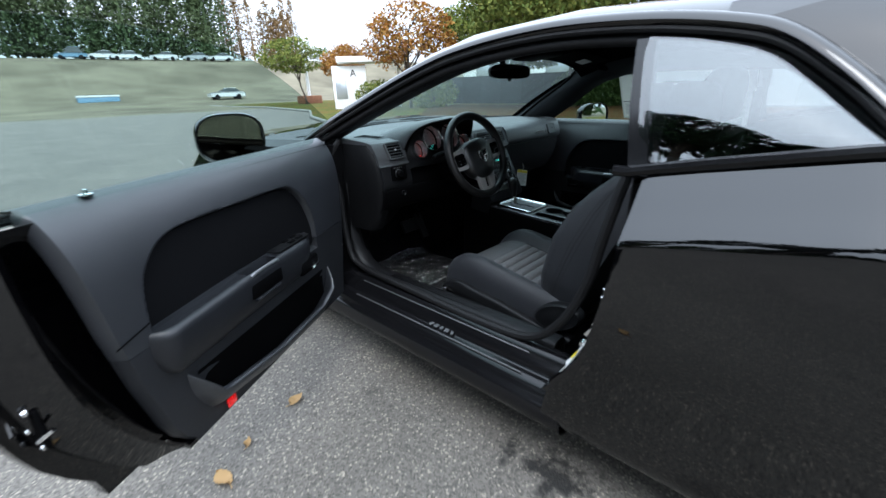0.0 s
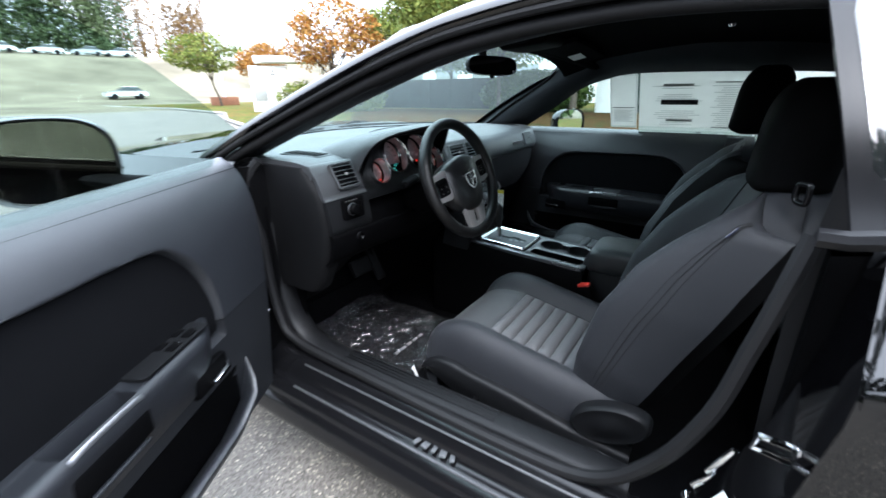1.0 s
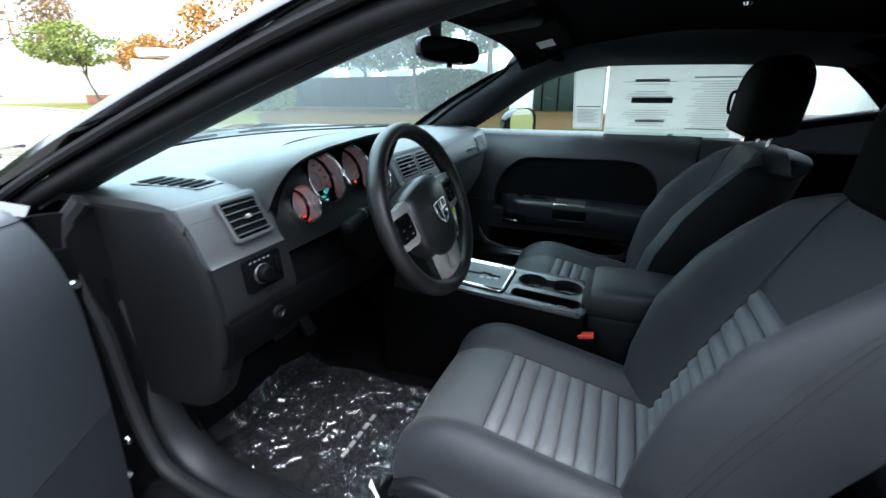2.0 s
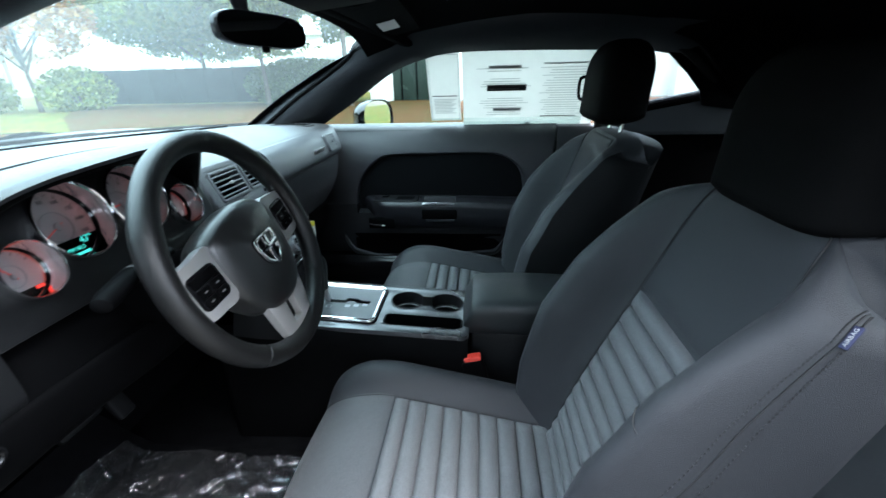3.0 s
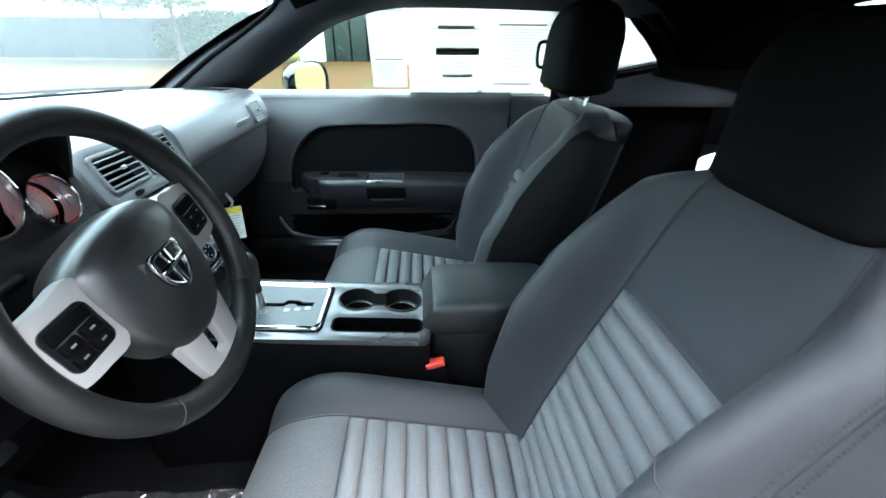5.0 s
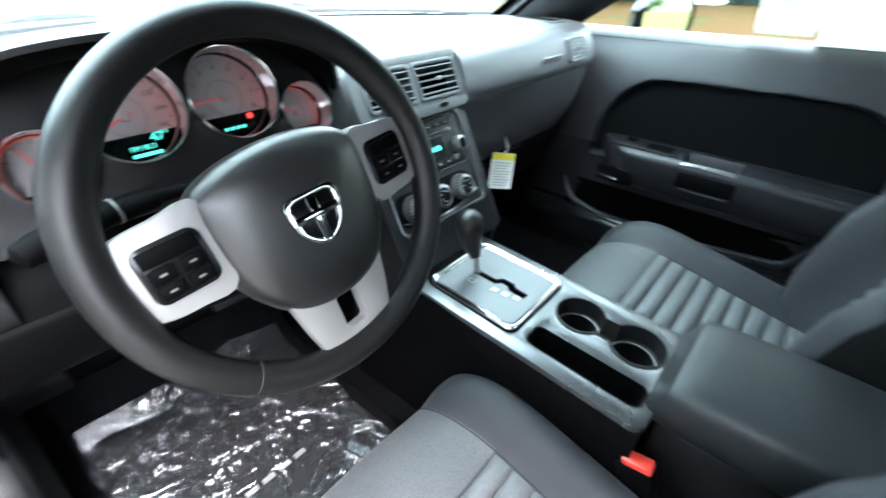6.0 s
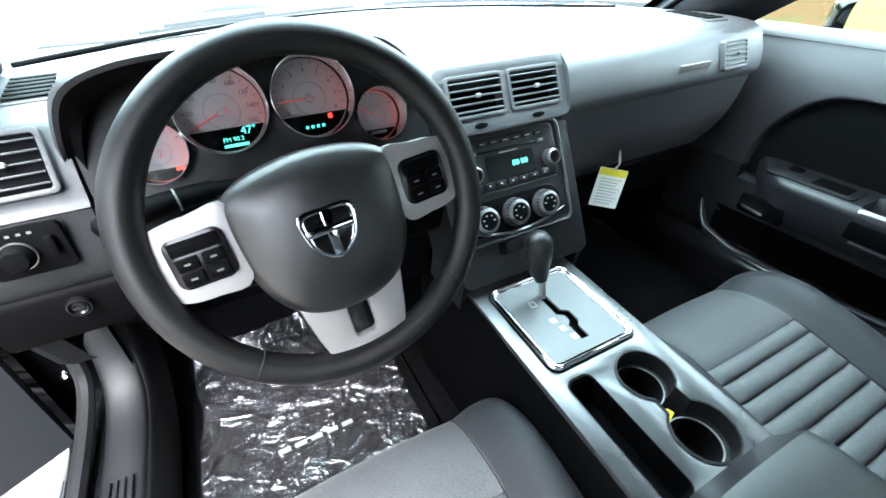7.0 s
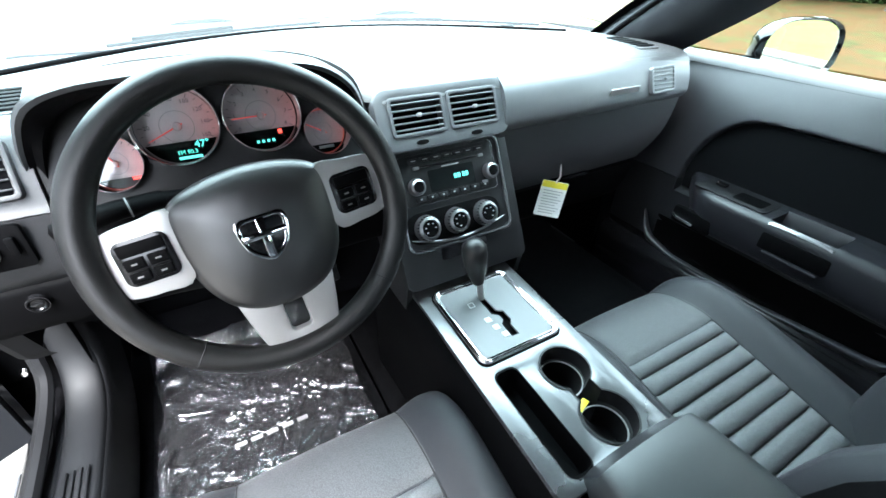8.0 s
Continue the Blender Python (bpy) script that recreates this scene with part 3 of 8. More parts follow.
# sills: painted rocker, black step with scuff plate
for sx in (-1, 1):
    g = Geo()
    prof = [(-0.86, 0.18), (-0.915, 0.20), (-0.935, 0.235), (-0.93, 0.275), (-0.915, 0.295), (-0.905, 0.315), (-0.885, 0.33), (-0.865, 0.335), (-0.855, 0.36), (-0.83, 0.395), (-0.80, 0.40), (-0.775, 0.385), (-0.765, 0.34), (-0.76, 0.24)]
    g.slab([[(x, y, z) for x, z in curve(prof, 3)] for y in [-0.72 + 0.06 * i for i in range(21)]], lambda p: Vector(p) + Vector((0.01, 0, -0.012)))
    sill = part("sill", g if sx < 0 else flip(g), M_GLOSSB, car, "black door sill")
    if sx < 0:
        part("scuff_plate", Geo().box((-0.893, -0.13, 0.335), (0.005, 0.86, 0.004), 0.001).box((-0.845, -0.13, 0.383), (0.004, 0.86, 0.004), 0.001, Matrix.Rotation(radians(-45), 3, "Y")), M_PLATE, sill, "thin bright strips on the black door sill")
        sweep = curve([(-0.62, 0.415), (-0.3, 0.414), (0.0, 0.412), (0.24, 0.412), (0.35, 0.428), (0.405, 0.475), (0.428, 0.55), (0.436, 0.62), (0.436, 0.70), (0.434, 0.80)], 5)
        tr_rows = []
        for i, (y, z) in enumerate(sweep):
            a, b = sweep[max(i - 1, 0)], sweep[min(i + 1, len(sweep) - 1)]
            d = Vector((0, b[0] - a[0], b[1] - a[1])).normalized()
            nn = Vector((0, -d.z, d.y))
            tr_rows.append([tuple(Vector((x, y, z)) + nn * h) for x, h in curve([(-0.800, -0.03), (-0.793, -0.006), (-0.765, 0.002), (-0.738, -0.001), (-0.727, -0.010), (-0.722, -0.04), (-0.716, -0.12)], 4)])
        part("sill_trim", Geo().slab(tr_rows, lambda p: Vector(p) + Vector((0.006, 0, -0.008))), M_PLASTIC, sill, "grained plastic sill cover sweeping up the pillar")
        ribs = Geo()
        for k in range(4):
            ribs.box((-0.776 + 0.011 * k, -0.06, 0.4155), (0.004, 0.50, 0.004), 0.0015)
        part("tread_rib", ribs, M_PLASTIC, sill)
        bright = Geo()
        for k in range(5):
            bright.box((-0.868, -0.145 - 0.026 * k, 0.342), (0.022, 0.012 + 0.006 * (k % 2), 0.005), 0.002, Matrix.Rotation(radians(-20 + 12 * k), 3, "Z"))
        part("scuff_badge", bright, M_PLATE, sill, "worn silver badge on the sill step")

# roof, pillars, glass
roof_rows = []
for i in range(25):
    y = 0.06 - 0.055 * i
    xr, zr = -interp(y, RY, RX), interp(y, RY, RZ)
    if y < -0.9:
        xr, zr = interp(y, (-1.4, -0.9), (0.60, 0.672)), interp(y, (-1.4, -0.9), (1.285, 1.30))
    zc = interp(y, (-1.4, -1.1, -0.5, -0.1, 0.06), (1.345, 1.395, 1.42, 1.395, 1.355))
    roof_rows.append([(u * xr, y + (0.05 * (1 - u * u) if i == 0 else 0), zc - (zc - zr) * (0.30 * u * u + 0.70 * abs(u) ** 7)) for u in [k / 14 for k in range(-14, 15)]])
part("roof", Geo().slab(roof_rows, (0, 0, -0.015)), M_PAINT, car)
head_rows = [[(x * 0.97, y, z - 0.032) for x, y, z in r] for r in roof_rows]
head_rows += [[(u * 0.58, -1.42, 1.26 - 0.05 * u * u) for u in [k / 14 for k in range(-14, 15)]]]
part("headliner", Geo().slab(head_rows, (0, 0, -0.01)), M_HEAD, car, "black fabric headliner")

up_rail = list(RAIL)
for sx in (-1, 1):
    set_out = 0.0 if sx < 0 else 0.045
    rail = Geo().tube([(x - set_out * min(1.0, max(0.0, (y + 0.15) / 0.3)), y, z + 0.012 - set_out * 0.5 * min(1.0, max(0.0, (y + 0.15) / 0.3))) for x, y, z in up_rail], 0.034, 12, flat=0.62)
    rail_ob = part("roof_rail", rail if sx < 0 else flip(rail), M_PAINT, car, "glossy black roof rail and windscreen pillar")
    drip = Geo().tube([(x - 0.022, y, z - 0.008) for x, y, z in up_rail], 0.009, 8)
    part("drip_moulding", drip if sx < 0 else flip(drip), M_RUBBER, rail_ob)
    strip = Geo().tube([(x - 0.004, y, z - 0.032) for x, y, z in up_rail[2:]], 0.015, 10)
    part("weatherstrip", strip if sx < 0 else flip(strip), M_RUBBER, rail_ob, "black rubber strip under the rail")
    if sx < 0:
        cover = [(x + 0.055, y - 0.015, z - 0.012) for x, y, z in up_rail[3:]]
        inner = Geo().tube(cover, [interp(i, (0, 3, 8, 14, 25, 60), (0.036, 0.038, 0.042, 0.04, 0.034, 0.03)) for i in range(len(cover))], 14, flat=0.72)
    else:
        glass_edge = curve([(0.765, 0.60, 0.945), (0.75, 0.535, 0.98), (0.732, 0.395, 1.073), (0.702, 0.255, 1.151), (0.672, 0.145, 1.218), (0.650, 0.100, 1.262), (0.60, -0.02, 1.305), (0.575, -0.30, 1.335), (0.565, -0.62, 1.345), (0.56, -0.95, 1.335), (0.56, -1.25, 1.30)], 5)
        door_edge = curve([(0.835, 0.40, 0.905), (0.833, 0.34, 0.958), (0.783, 0.160, 1.064), (0.722, -0.014, 1.168), (0.698, -0.146, 1.210), (0.690, -0.21, 1.222), (0.688, -0.30, 1.227), (0.686, -0.47, 1.227), (0.686, -0.706, 1.222), (0.695, -0.90, 1.215), (0.70, -1.02, 1.205)], 5)
        inner = Geo().slab([[tuple(np.array(a) * (1 - t) + np.array(b) * t + np.array((-0.030, -0.012, 0.006)) * math.sin(math.pi * t) ** 0.7) for t in [k / 8 for k in range(9)]] for a, b in zip(glass_edge, door_edge)], (0.012, 0, 0.008))
    if sx > 0:  # flange reaching out to the glass
        inner.slab([[(0.80 - 0.125 * t, 0.62 - 0.68 * t + 0.02 * math.sin(math.pi * t), 0.970 + 0.302 * t + 0.03 * math.sin(math.pi * t)), p] for t, p in [(0.76 * k / 25, glass_edge[k]) for k in range(26)]], (0.003, 0.004, 0.002))
    part("pillar_trim", inner, M_PILLAR, rail_ob, "dark grey plastic pillar cover")
    if sx > 0:
        part("glass_edge_seal", Geo().tube([(p[0] - 0.002, p[1] - 0.004, p[2] + 0.002) for p in glass_edge[5:30]], 0.008, 8), M_DARK, rail_ob, "black seal along the windscreen edge")
    # rear pillar between the quarter window and the backlight
    a = curve([(-0.682, -0.93, 1.29), (-0.69, -1.04, 1.252), (-0.722, -1.15, 1.168), (-0.785, -1.25, 1.07)], 6)
    b = curve([(-0.535, -1.30, 1.352), (-0.565, -1.50, 1.282), (-0.62, -1.72, 1.192), (-0.735, -2.0, 1.085)], 6)
    g = Geo().slab([[tuple(np.array(p) * (1 - t) + np.array(q) * t + np.array((-0.012 * math.sin(math.pi * t), 0, 0.012 * math.sin(math.pi * t)))) for t in [k / 6 for k in range(7)]] for p, q in zip(a, b)], (0.03, 0, -0.01))
    top = Geo().slab([[(-0.675, -0.90, 1.295), (-0.682, -0.93, 1.29), (-0.535, -1.30, 1.352)], [(-0.62, -0.90, 1.345), (-0.58, -1.0, 1.36), (-0.52, -1.30, 1.358)]], (0, 0, -0.01))
    g.add(top.v, top.f)
    part("rear_pillar", g if sx < 0 else flip(g), M_PAINT, car)
    inn = Geo().slab([[tuple(np.array(p) * (1 - t) + np.array(q) * t + np.array((0.055, 0, -0.02))) for t in (0, 0.5, 1)] for p, q in zip(a, b)], (0.01, 0, 0))
    part("rear_pillar_trim", inn if sx < 0 else flip(inn), M_DARK, car)
    # quarter window with its black surround
    top_e = [(x, y, z) for x, y, z in up_rail if y < -0.74]
    wrows = []
    for i, (x, y, z) in enumerate(top_e):
        b0 = belt_z(y) + 0.004
        wrows.append([(x - 0.024 + (-0.855 - x + 0.024) * t - 0.024 * math.sin(math.pi * t), min(y, -0.752 - 0.075 * t - 0.001 * i), z - 0.02 + (b0 - z + 0.02) * t) for t in [k / 8 for k in range(9)]])
    g = Geo().slab(wrows, (0.005, 0, 0))
    qw = part("quarter_window", g if sx < 0 else flip(g), M_TINT, car, "fixed rear side window reflecting sky and trees")
    qw.visible_shadow = False
    lip = Geo().tube([(-half_w(y) + 0.097, y, belt_z(y) + 0.006) for y in [-0.77 - 0.03 * i for i in range(17)]], 0.013, 8)
    part("belt_moulding", lip if sx < 0 else flip(lip), M_GLOSSB, qw)
    # slim post at the front of the quarter window
    post = Geo()
    post.slab([[(-0.862 + 0.158 * t - 0.018 * math.sin(math.pi * t), y - 0.072 * (1 - t), 0.985 + 0.295 * t) for y in (-0.775, -0.765, -0.738, -0.732)] for t in [k / 8 for k in range(9)]], (0.03, 0, 0.004))
    part("door_post", post if sx < 0 else flip(post), M_GLOSSB, car, "slim glossy black post behind the door")
    # inner quarter trim and door-shut pillar
    inq = Geo().slab([[(-0.80, y, z) for z in (0.25, 0.5, 0.8, 0.975)] for y in (-0.80, -1.0, -1.2, -1.4)], (0.03, 0, 0))
    sill_q = Geo().slab([[(-0.80, y, 0.97 + (belt_z(y) - 0.99)), (-0.74, y, 0.985 + (belt_z(y) - 0.99)), (-0.72, y, 0.94)] for y in (-0.80, -1.0, -1.2, -1.45)], (0, 0, -0.012))
    q_ob = part("quarter_trim", inq if sx < 0 else flip(inq), M_DARK, car)
    if sx > 0:
        part("door_end_trim", flip(Geo().slab([[(-0.812, y, z) for z in (0.25, 0.5, 0.8, 0.93)] + [(-0.825, y, 0.951), (-0.85, y, 0.957)] for y in (-0.648, -0.70, -0.80)], (-0.02, 0, 0))), M_TRIM, q_ob, "grained trim behind the door")
    part("quarter_sill", sill_q if sx < 0 else flip(sill_q), M_PILLAR, q_ob, "dark grey ledge under the rear side window")
    # cover inside the rear pillar, behind the slanting edge of the window
    cov = Geo().slab([[(-0.735 + 0.02 * t, y0 + (y1 - y0) * t, z0 + (z1 - z0) * t) for t in (0, 0.05, 0.5, 1)] for y0, z0, y1, z1 in ((-0.94, 1.215, -1.10, 1.33), (-0.998, 1.205, -1.25, 1.30), (-1.069, 1.140, -1.45, 1.20), (-1.123, 1.081, -1.50, 1.08), (-1.14, 1.03, -1.50, 0.98))], (0.008, 0, 0))
    if sx > 0:
        part("pillar_cover", flip(cov), M_DARK, q_ob)

shut = Geo()
ed = curve([(-0.868, 0.985), (-0.852, 0.85), (-0.826, 0.70), (-0.782, 0.56), (-0.732, 0.45), (-0.69, 0.385), (-0.65, 0.34)], 5)
shut.slab([[(interp(z, (0.34, 0.84, 0.985), (-0.925, -0.925, -0.850)), y - 0.002, z) if k == 0 else ((interp(z, (0.34, 0.84, 0.985), (-0.86, -0.86, -0.83)), y + 0.0, z) if k == 1 else (-0.805, y + 0.028, z + 0.0)) for k in range(3)] for y, z in ed], (0, -0.02, 0))
shut_ob = part("door_shut_pillar", shut, M_PAINT, car, "glossy black door jamb")
part("striker", Geo().tube([(-0.85, -0.82, 0.676), (-0.85, -0.778, 0.679), (-0.85, -0.773, 0.656), (-0.85, -0.82, 0.651)], 0.006, 8).box((-0.85, -0.826, 0.663), (0.045, 0.012, 0.06), 0.003), M_CHROME, shut_ob, "bright steel door striker")
lab = Geo().slab([[(x, interp(z, (0.385, 0.45, 0.56, 0.70), (-0.69, -0.732, -0.782, -0.826)) + 0.007 + max(0.0, x + 0.86) * 0.5, z) for x in (-0.898, -0.88, -0.86, -0.842)] for z in [0.405 + 0.14 * k / 8 for k in range(9)]], (0, 0.002, 0))
sticker = part("jamb_sticker", lab, M_PAPER, shut_ob, "white paper sticker with a yellow edge")
part("sticker_band", Geo().slab([[(x, interp(z, (0.385, 0.45, 0.56, 0.70), (-0.69, -0.732, -0.782, -0.826)) + 0.0105 + max(0.0, x + 0.86) * 0.5, z) for x in (-0.853, -0.849, -0.845)] for z in (0.43, 0.445, 0.46)], (0, 0.001, 0)), M_YELLOW, sticker, "yellow printed band")

SEAL = curve([(-0.69, 0.30, 1.07), (-0.815, 0.455, 0.96), (-0.82, 0.45, 0.73), (-0.82, 0.43, 0.52), (-0.82, 0.35, 0.435), (-0.82, 0.0, 0.415), (-0.82, -0.37, 0.405), (-0.82, -0.55, 0.425), (-0.82, -0.65, 0.52), (-0.82, -0.715, 0.66), (-0.815, -0.745, 0.80), (-0.805, -0.765, 0.9), (-0.79, -0.78, 0.975)], 6)
seal = Geo().tube(SEAL[5:], 0.014, 8)
part("door_seal", seal, M_RUBBER, car, "black rubber door seal")

# windscreen and backlight
ws = []
for i in range(13):
    t = i / 12
    row = []
    for k in range(-12, 13):
        u = k / 12
        base = Vector((u * 0.80, 1.08 - 0.46 * u * u, 0.975))
        head = Vector((u * 0.675, 0.11 - 0.17 * u * u, 1.352 - 0.075 * u * u))
        p = base.lerp(head, t)
        row.append((p.x, p.y + 0.02 * math.sin(math.pi * t), p.z + 0.03 * math.sin(math.pi * t)))
    ws.append(row)
w_ob = part("windscreen", Geo().slab(ws, (0, 0, 0.005)), M_SCREEN, car, "clear laminated windscreen")
w_ob.visible_shadow = False
for sx in (-1, 1):
    edge = []
    for i in range(13):
        t = i / 12
        row = []
        for u in (0.975 - 0.055 * max(0.0, t - 0.45) / 0.55, 0.99, 1.0):
            p = Vector((u * 0.80, 1.08 - 0.46 * u * u, 0.972)).lerp(Vector((u * 0.675, 0.11 - 0.17 * u * u, 1.349 - 0.075 * u * u)), t)
            row.append((sx * p.x, p.y + 0.02 * math.sin(math.pi * t), p.z + 0.03 * math.sin(math.pi * t)))
        edge.append(row if sx > 0 else row[::-1])
    part("glass_border", Geo().slab(edge, (0, 0, -0.002)), M_DARK, w_ob, "black border along the glass edge")
hd = Geo().tube([(u * 0.66, 0.085 - 0.17 * u * u, 1.332 - 0.075 * u * u) for u in [k / 10 for k in range(-10, 11)]], 0.03, 10, flat=0.5)
part("header_trim", hd, M_HEAD, car)
bl = []
for i in range(7):
    t = i / 6
    bl.append([tuple(Vector((u * 0.525, -1.32 + 0.03 * u * u, 1.362 - 0.02 * u * u)).lerp(Vector((u * 0.70, -1.98, 1.085)), t)) for u in [k / 8 for k in range(-8, 9)]])
bl_ob = part("rear_window", Geo().slab(bl, (0, 0, 0.005)), M_TINT, car)
bl_ob.visible_shadow = False
for x0, x1 in ((-0.55, 0.02), (0.12, 0.68)):
    wy = lambda x: 1.06 - 0.44 * (x / 0.8) ** 2
    wb = Geo().tube([(x, wy(x) + 0.03, 0.988 + 0.004 * math.sin(5 * x)) for x in [x0 + (x1 - x0) * k / 10 for k in range(11)]], 0.0045, 8)
    wb.tube([(x0 + 0.05, wy(x0) + 0.10, 0.988), (x0 + 0.3, wy(x0 + 0.3) + 0.045, 0.992)], 0.006, 8)
    part("wiper", wb, M_DARK, car, "black wiper resting at the glass foot")

# floor, firewall, tunnel, rear bench
part("floor_carpet", Geo().box((0, -0.35, 0.235), (1.50, 2.0, 0.04), 0.01).slab([[(x, 0.62 + 0.25 * t, 0.25 + 0.45 * t) for x in (-0.74, -0.3, 0.3, 0.74)] for t in (0, 0.5, 1)], (0, 0.02, 0)).box((0, 0.9, 0.75), (1.5, 0.03, 0.45), 0.01), M_CARPET, car, "black carpeted floor")
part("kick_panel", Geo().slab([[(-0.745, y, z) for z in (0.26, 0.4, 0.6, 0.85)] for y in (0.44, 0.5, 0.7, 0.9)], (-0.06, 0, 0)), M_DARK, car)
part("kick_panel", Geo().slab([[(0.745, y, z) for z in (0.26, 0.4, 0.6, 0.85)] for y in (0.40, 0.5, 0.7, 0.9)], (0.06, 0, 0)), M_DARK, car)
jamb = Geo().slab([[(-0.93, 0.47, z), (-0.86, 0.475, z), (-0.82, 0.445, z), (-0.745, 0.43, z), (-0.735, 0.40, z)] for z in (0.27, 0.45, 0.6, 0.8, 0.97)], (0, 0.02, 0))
part("hinge_pillar", jamb, M_DARK, car, "black front door jamb")
for z in (0.51, 0.84):
    hinge = part("door_hinge", Geo().box((-0.872, 0.462, z), (0.095, 0.022, 0.15), 0.006).box((-0.925, 0.445, z), (0.030, 0.050, 0.070), 0.006).tube([(-0.905, 0.45, z - 0.05), (-0.905, 0.45, z + 0.05)], 0.011, 10), M_DARK, car, "black steel door hinge")
    for dx, dz in ((0.018, 0.052), (0.045, 0.012), (0.025, -0.055)):
        part("bolt", Geo().lathe([(0.0, 0.007), (0.006, 0.007), (0.0085, 0.003), (0.010, 0.0)], frame_at((-0.885 + dx, 0.451, z + dz), (1, 0, 0), (0, 0, 1)), 10), M_CHROME, hinge)
part("check_strap", Geo().box((-0.925, 0.40, 0.60), (0.012, 0.16, 0.030), 0.003, Matrix.Rotation(radians(-35), 3, "Z")), M_KNOB, car, "steel door check strap")
bench = part("rear_bench", Geo().box((0, -1.15, 0.35), (1.28, 0.50, 0.12), 0.03), M_DARK, car, "black cloth rear bench")
for cx in (-0.36, 0.36):
    part("bench_cushion", Geo().box((cx, -1.12, 0.42), (0.56, 0.46, 0.18), 0.06, Matrix.Rotation(radians(-8), 3, "X"), 3), M_CLOTH, bench)
    part("bench_backrest", Geo().box((cx, -1.40, 0.70), (0.56, 0.16, 0.56), 0.06, Matrix.Rotation(radians(20), 3, "X"), 3), M_CLOTH, bench)
part("parcel_shelf", Geo().box((0, -1.72, 0.99), (1.36, 0.5, 0.03), 0.01), M_DARK, car)
part("rear_bulkhead", Geo().box((0, -1.55, 0.62), (1.50, 0.03, 0.75), 0.005), M_DARK, car)


# ---- doors ----
HINGE = (-0.90, 0.455)


def door(side, turn, arm_w):
    """A frameless coupe door, built about its hinge. s: distance behind the hinge, w: inwards."""
    hx, hy = HINGE

    def P(s, w, z):
        if side > 0:
            z -= interp(z, (0.36, 0.50, 0.70, 0.80, 0.88, 0.95, 1.01, 1.09), (0.0, 0.028, 0.040, 0.044, 0.050, 0.047, 0.042, 0.0))
        return (w if side < 0 else -w, -s, z)

    def panel(rows, w):
        return [[P(s, w(s, z) if callable(w) else w, z) for s, z in r] for r in rows]

    # outer skin
    ys = [hy - 0.005 - 0.04 * i for i in range(32)]
    ys = [y for y in ys if y > -0.79] + [-0.79]
    rows_ = []
    for y in ys:
        sec = [(x, z) for x, z in curve(skin(y), 3) if z > 0.305]
        rows_.append([P(hy - max(y, interp(z, EDGE_Z, EDGE_Y) + 0.005), x - hx, z) for x, z in sec])
    shell = Geo().slab(rows_, lambda p: Vector(p) + Vector(((0.03 if p[2] < 0.82 else 0.004) * (1 if side < 0 else -1), 0, 0)))
    # rear and front end faces and the bottom, closing the shell towards the trim
    end = curve([(1.205, 0.99), (1.20, 0.85), (1.185, 0.70), (1.15, 0.56), (1.07, 0.42), (1.0, 0.335)], 4)
    shell.slab([[P(s + 0.045, -0.03, z), P(s + 0.04, 0.0, z), P(s, 0.02, z), P(s - 0.03, 0.045, z)] for s, z in end], (0, 0.012, 0))
    shell.slab([[P(0.01, -0.03, z), P(0.0, 0.01, z), P(0.005, 0.05, z)] for z in (0.32, 0.5, 0.75, 0.98)], (0, -0.012, 0))
    shell.slab([[P(s, -0.03, 0.315), P(s, 0.0, 0.305), P(s, 0.045, 0.31)] for s in (0.01, 0.3, 0.6, 0.85, 0.95)], (0, 0, 0.012))
    ob = part("door", shell, M_PAINT, car, "driver door standing wide open" if side < 0 else "closed passenger door")
    ob.location = (hx * (1 if side < 0 else -1), hy, 0)
    ob.rotation_euler = (0, 0, radians(turn))

    # trim: upper pad rolls over the belt; a cloth insert is sunk into it
    def edge_s(z):
        return interp(z, (0.32, 0.36, 0.42, 0.57, 0.73, 0.86, 1.0), (0.93, 0.965, 0.995, 1.04, 1.075, 1.095, 1.115))

    REC = curve([(0.985, 0.66), (0.977, 0.79), (0.945, 0.855), (0.885, 0.893), (0.80, 0.902), (0.60, 0.900), (0.42, 0.896), (0.355, 0.878), (0.295, 0.82), (0.258, 0.745), (0.245, 0.66)], 36)
    rec_pts = np.array(REC)
    rec_s, rec_z = rec_pts[::-1, 0], rec_pts[::-1, 1]

    def rec_top(s):
        return float(np.interp(s, rec_s, rec_z)) if 0.245 < s < 0.985 else 0.0

    def in_rec(s, z):
        if z < 0.62 or rec_top(s) < z:
            return 0.0
        d = float(np.min(np.hypot(rec_pts[:, 0] - s, rec_pts[:, 1] - z)))
        t = min(1.0, d / 0.016)
        return t * t * (3 - 2 * t)

    def w_of(s, z):
        w = 0.05 + 0.038 * math.sin(max(0, min(1, (z - 0.33) / 0.52)) * math.pi * 0.5)
        if z > 0.84:
            w -= 0.072 * (1 - math.sqrt(max(0.0, 1 - ((z - 0.84) / 0.166) ** 2)))
        return w - 0.034 * in_rec(s, z)

    def trim_rows(zs):
        rows_t = []
        for z in zs:
            e = edge_s(z)
            ss = [0.015 + (e - 0.015) * k / 200 for k in range(201)]
            rows_t.append([P(s_, w_of(s_, z) - (0.03 if k in (0, 200) else 0.01 if k in (1, 199) else 0), z) for k, s_ in enumerate(ss)])
        return rows_t
    upper = trim_rows([0.665 + 0.0075 * i for i in range(18)] + [0.80 + 0.0035 * i for i in range(32)] + [0.912 + 0.0075 * i for i in range(12)] + [1.003])
    upper.append([P(0.015 + (edge_s(1.0) - 0.015) * k / 200, 0.018, 1.008) for k in range(201)])
    back_off = (-0.012 if side < 0 else 0.012, 0, 0)
    part("trim_panel", Geo().slab(upper, back_off), M_TRIM, ob, "grained dark grey plastic trim panel", 50)
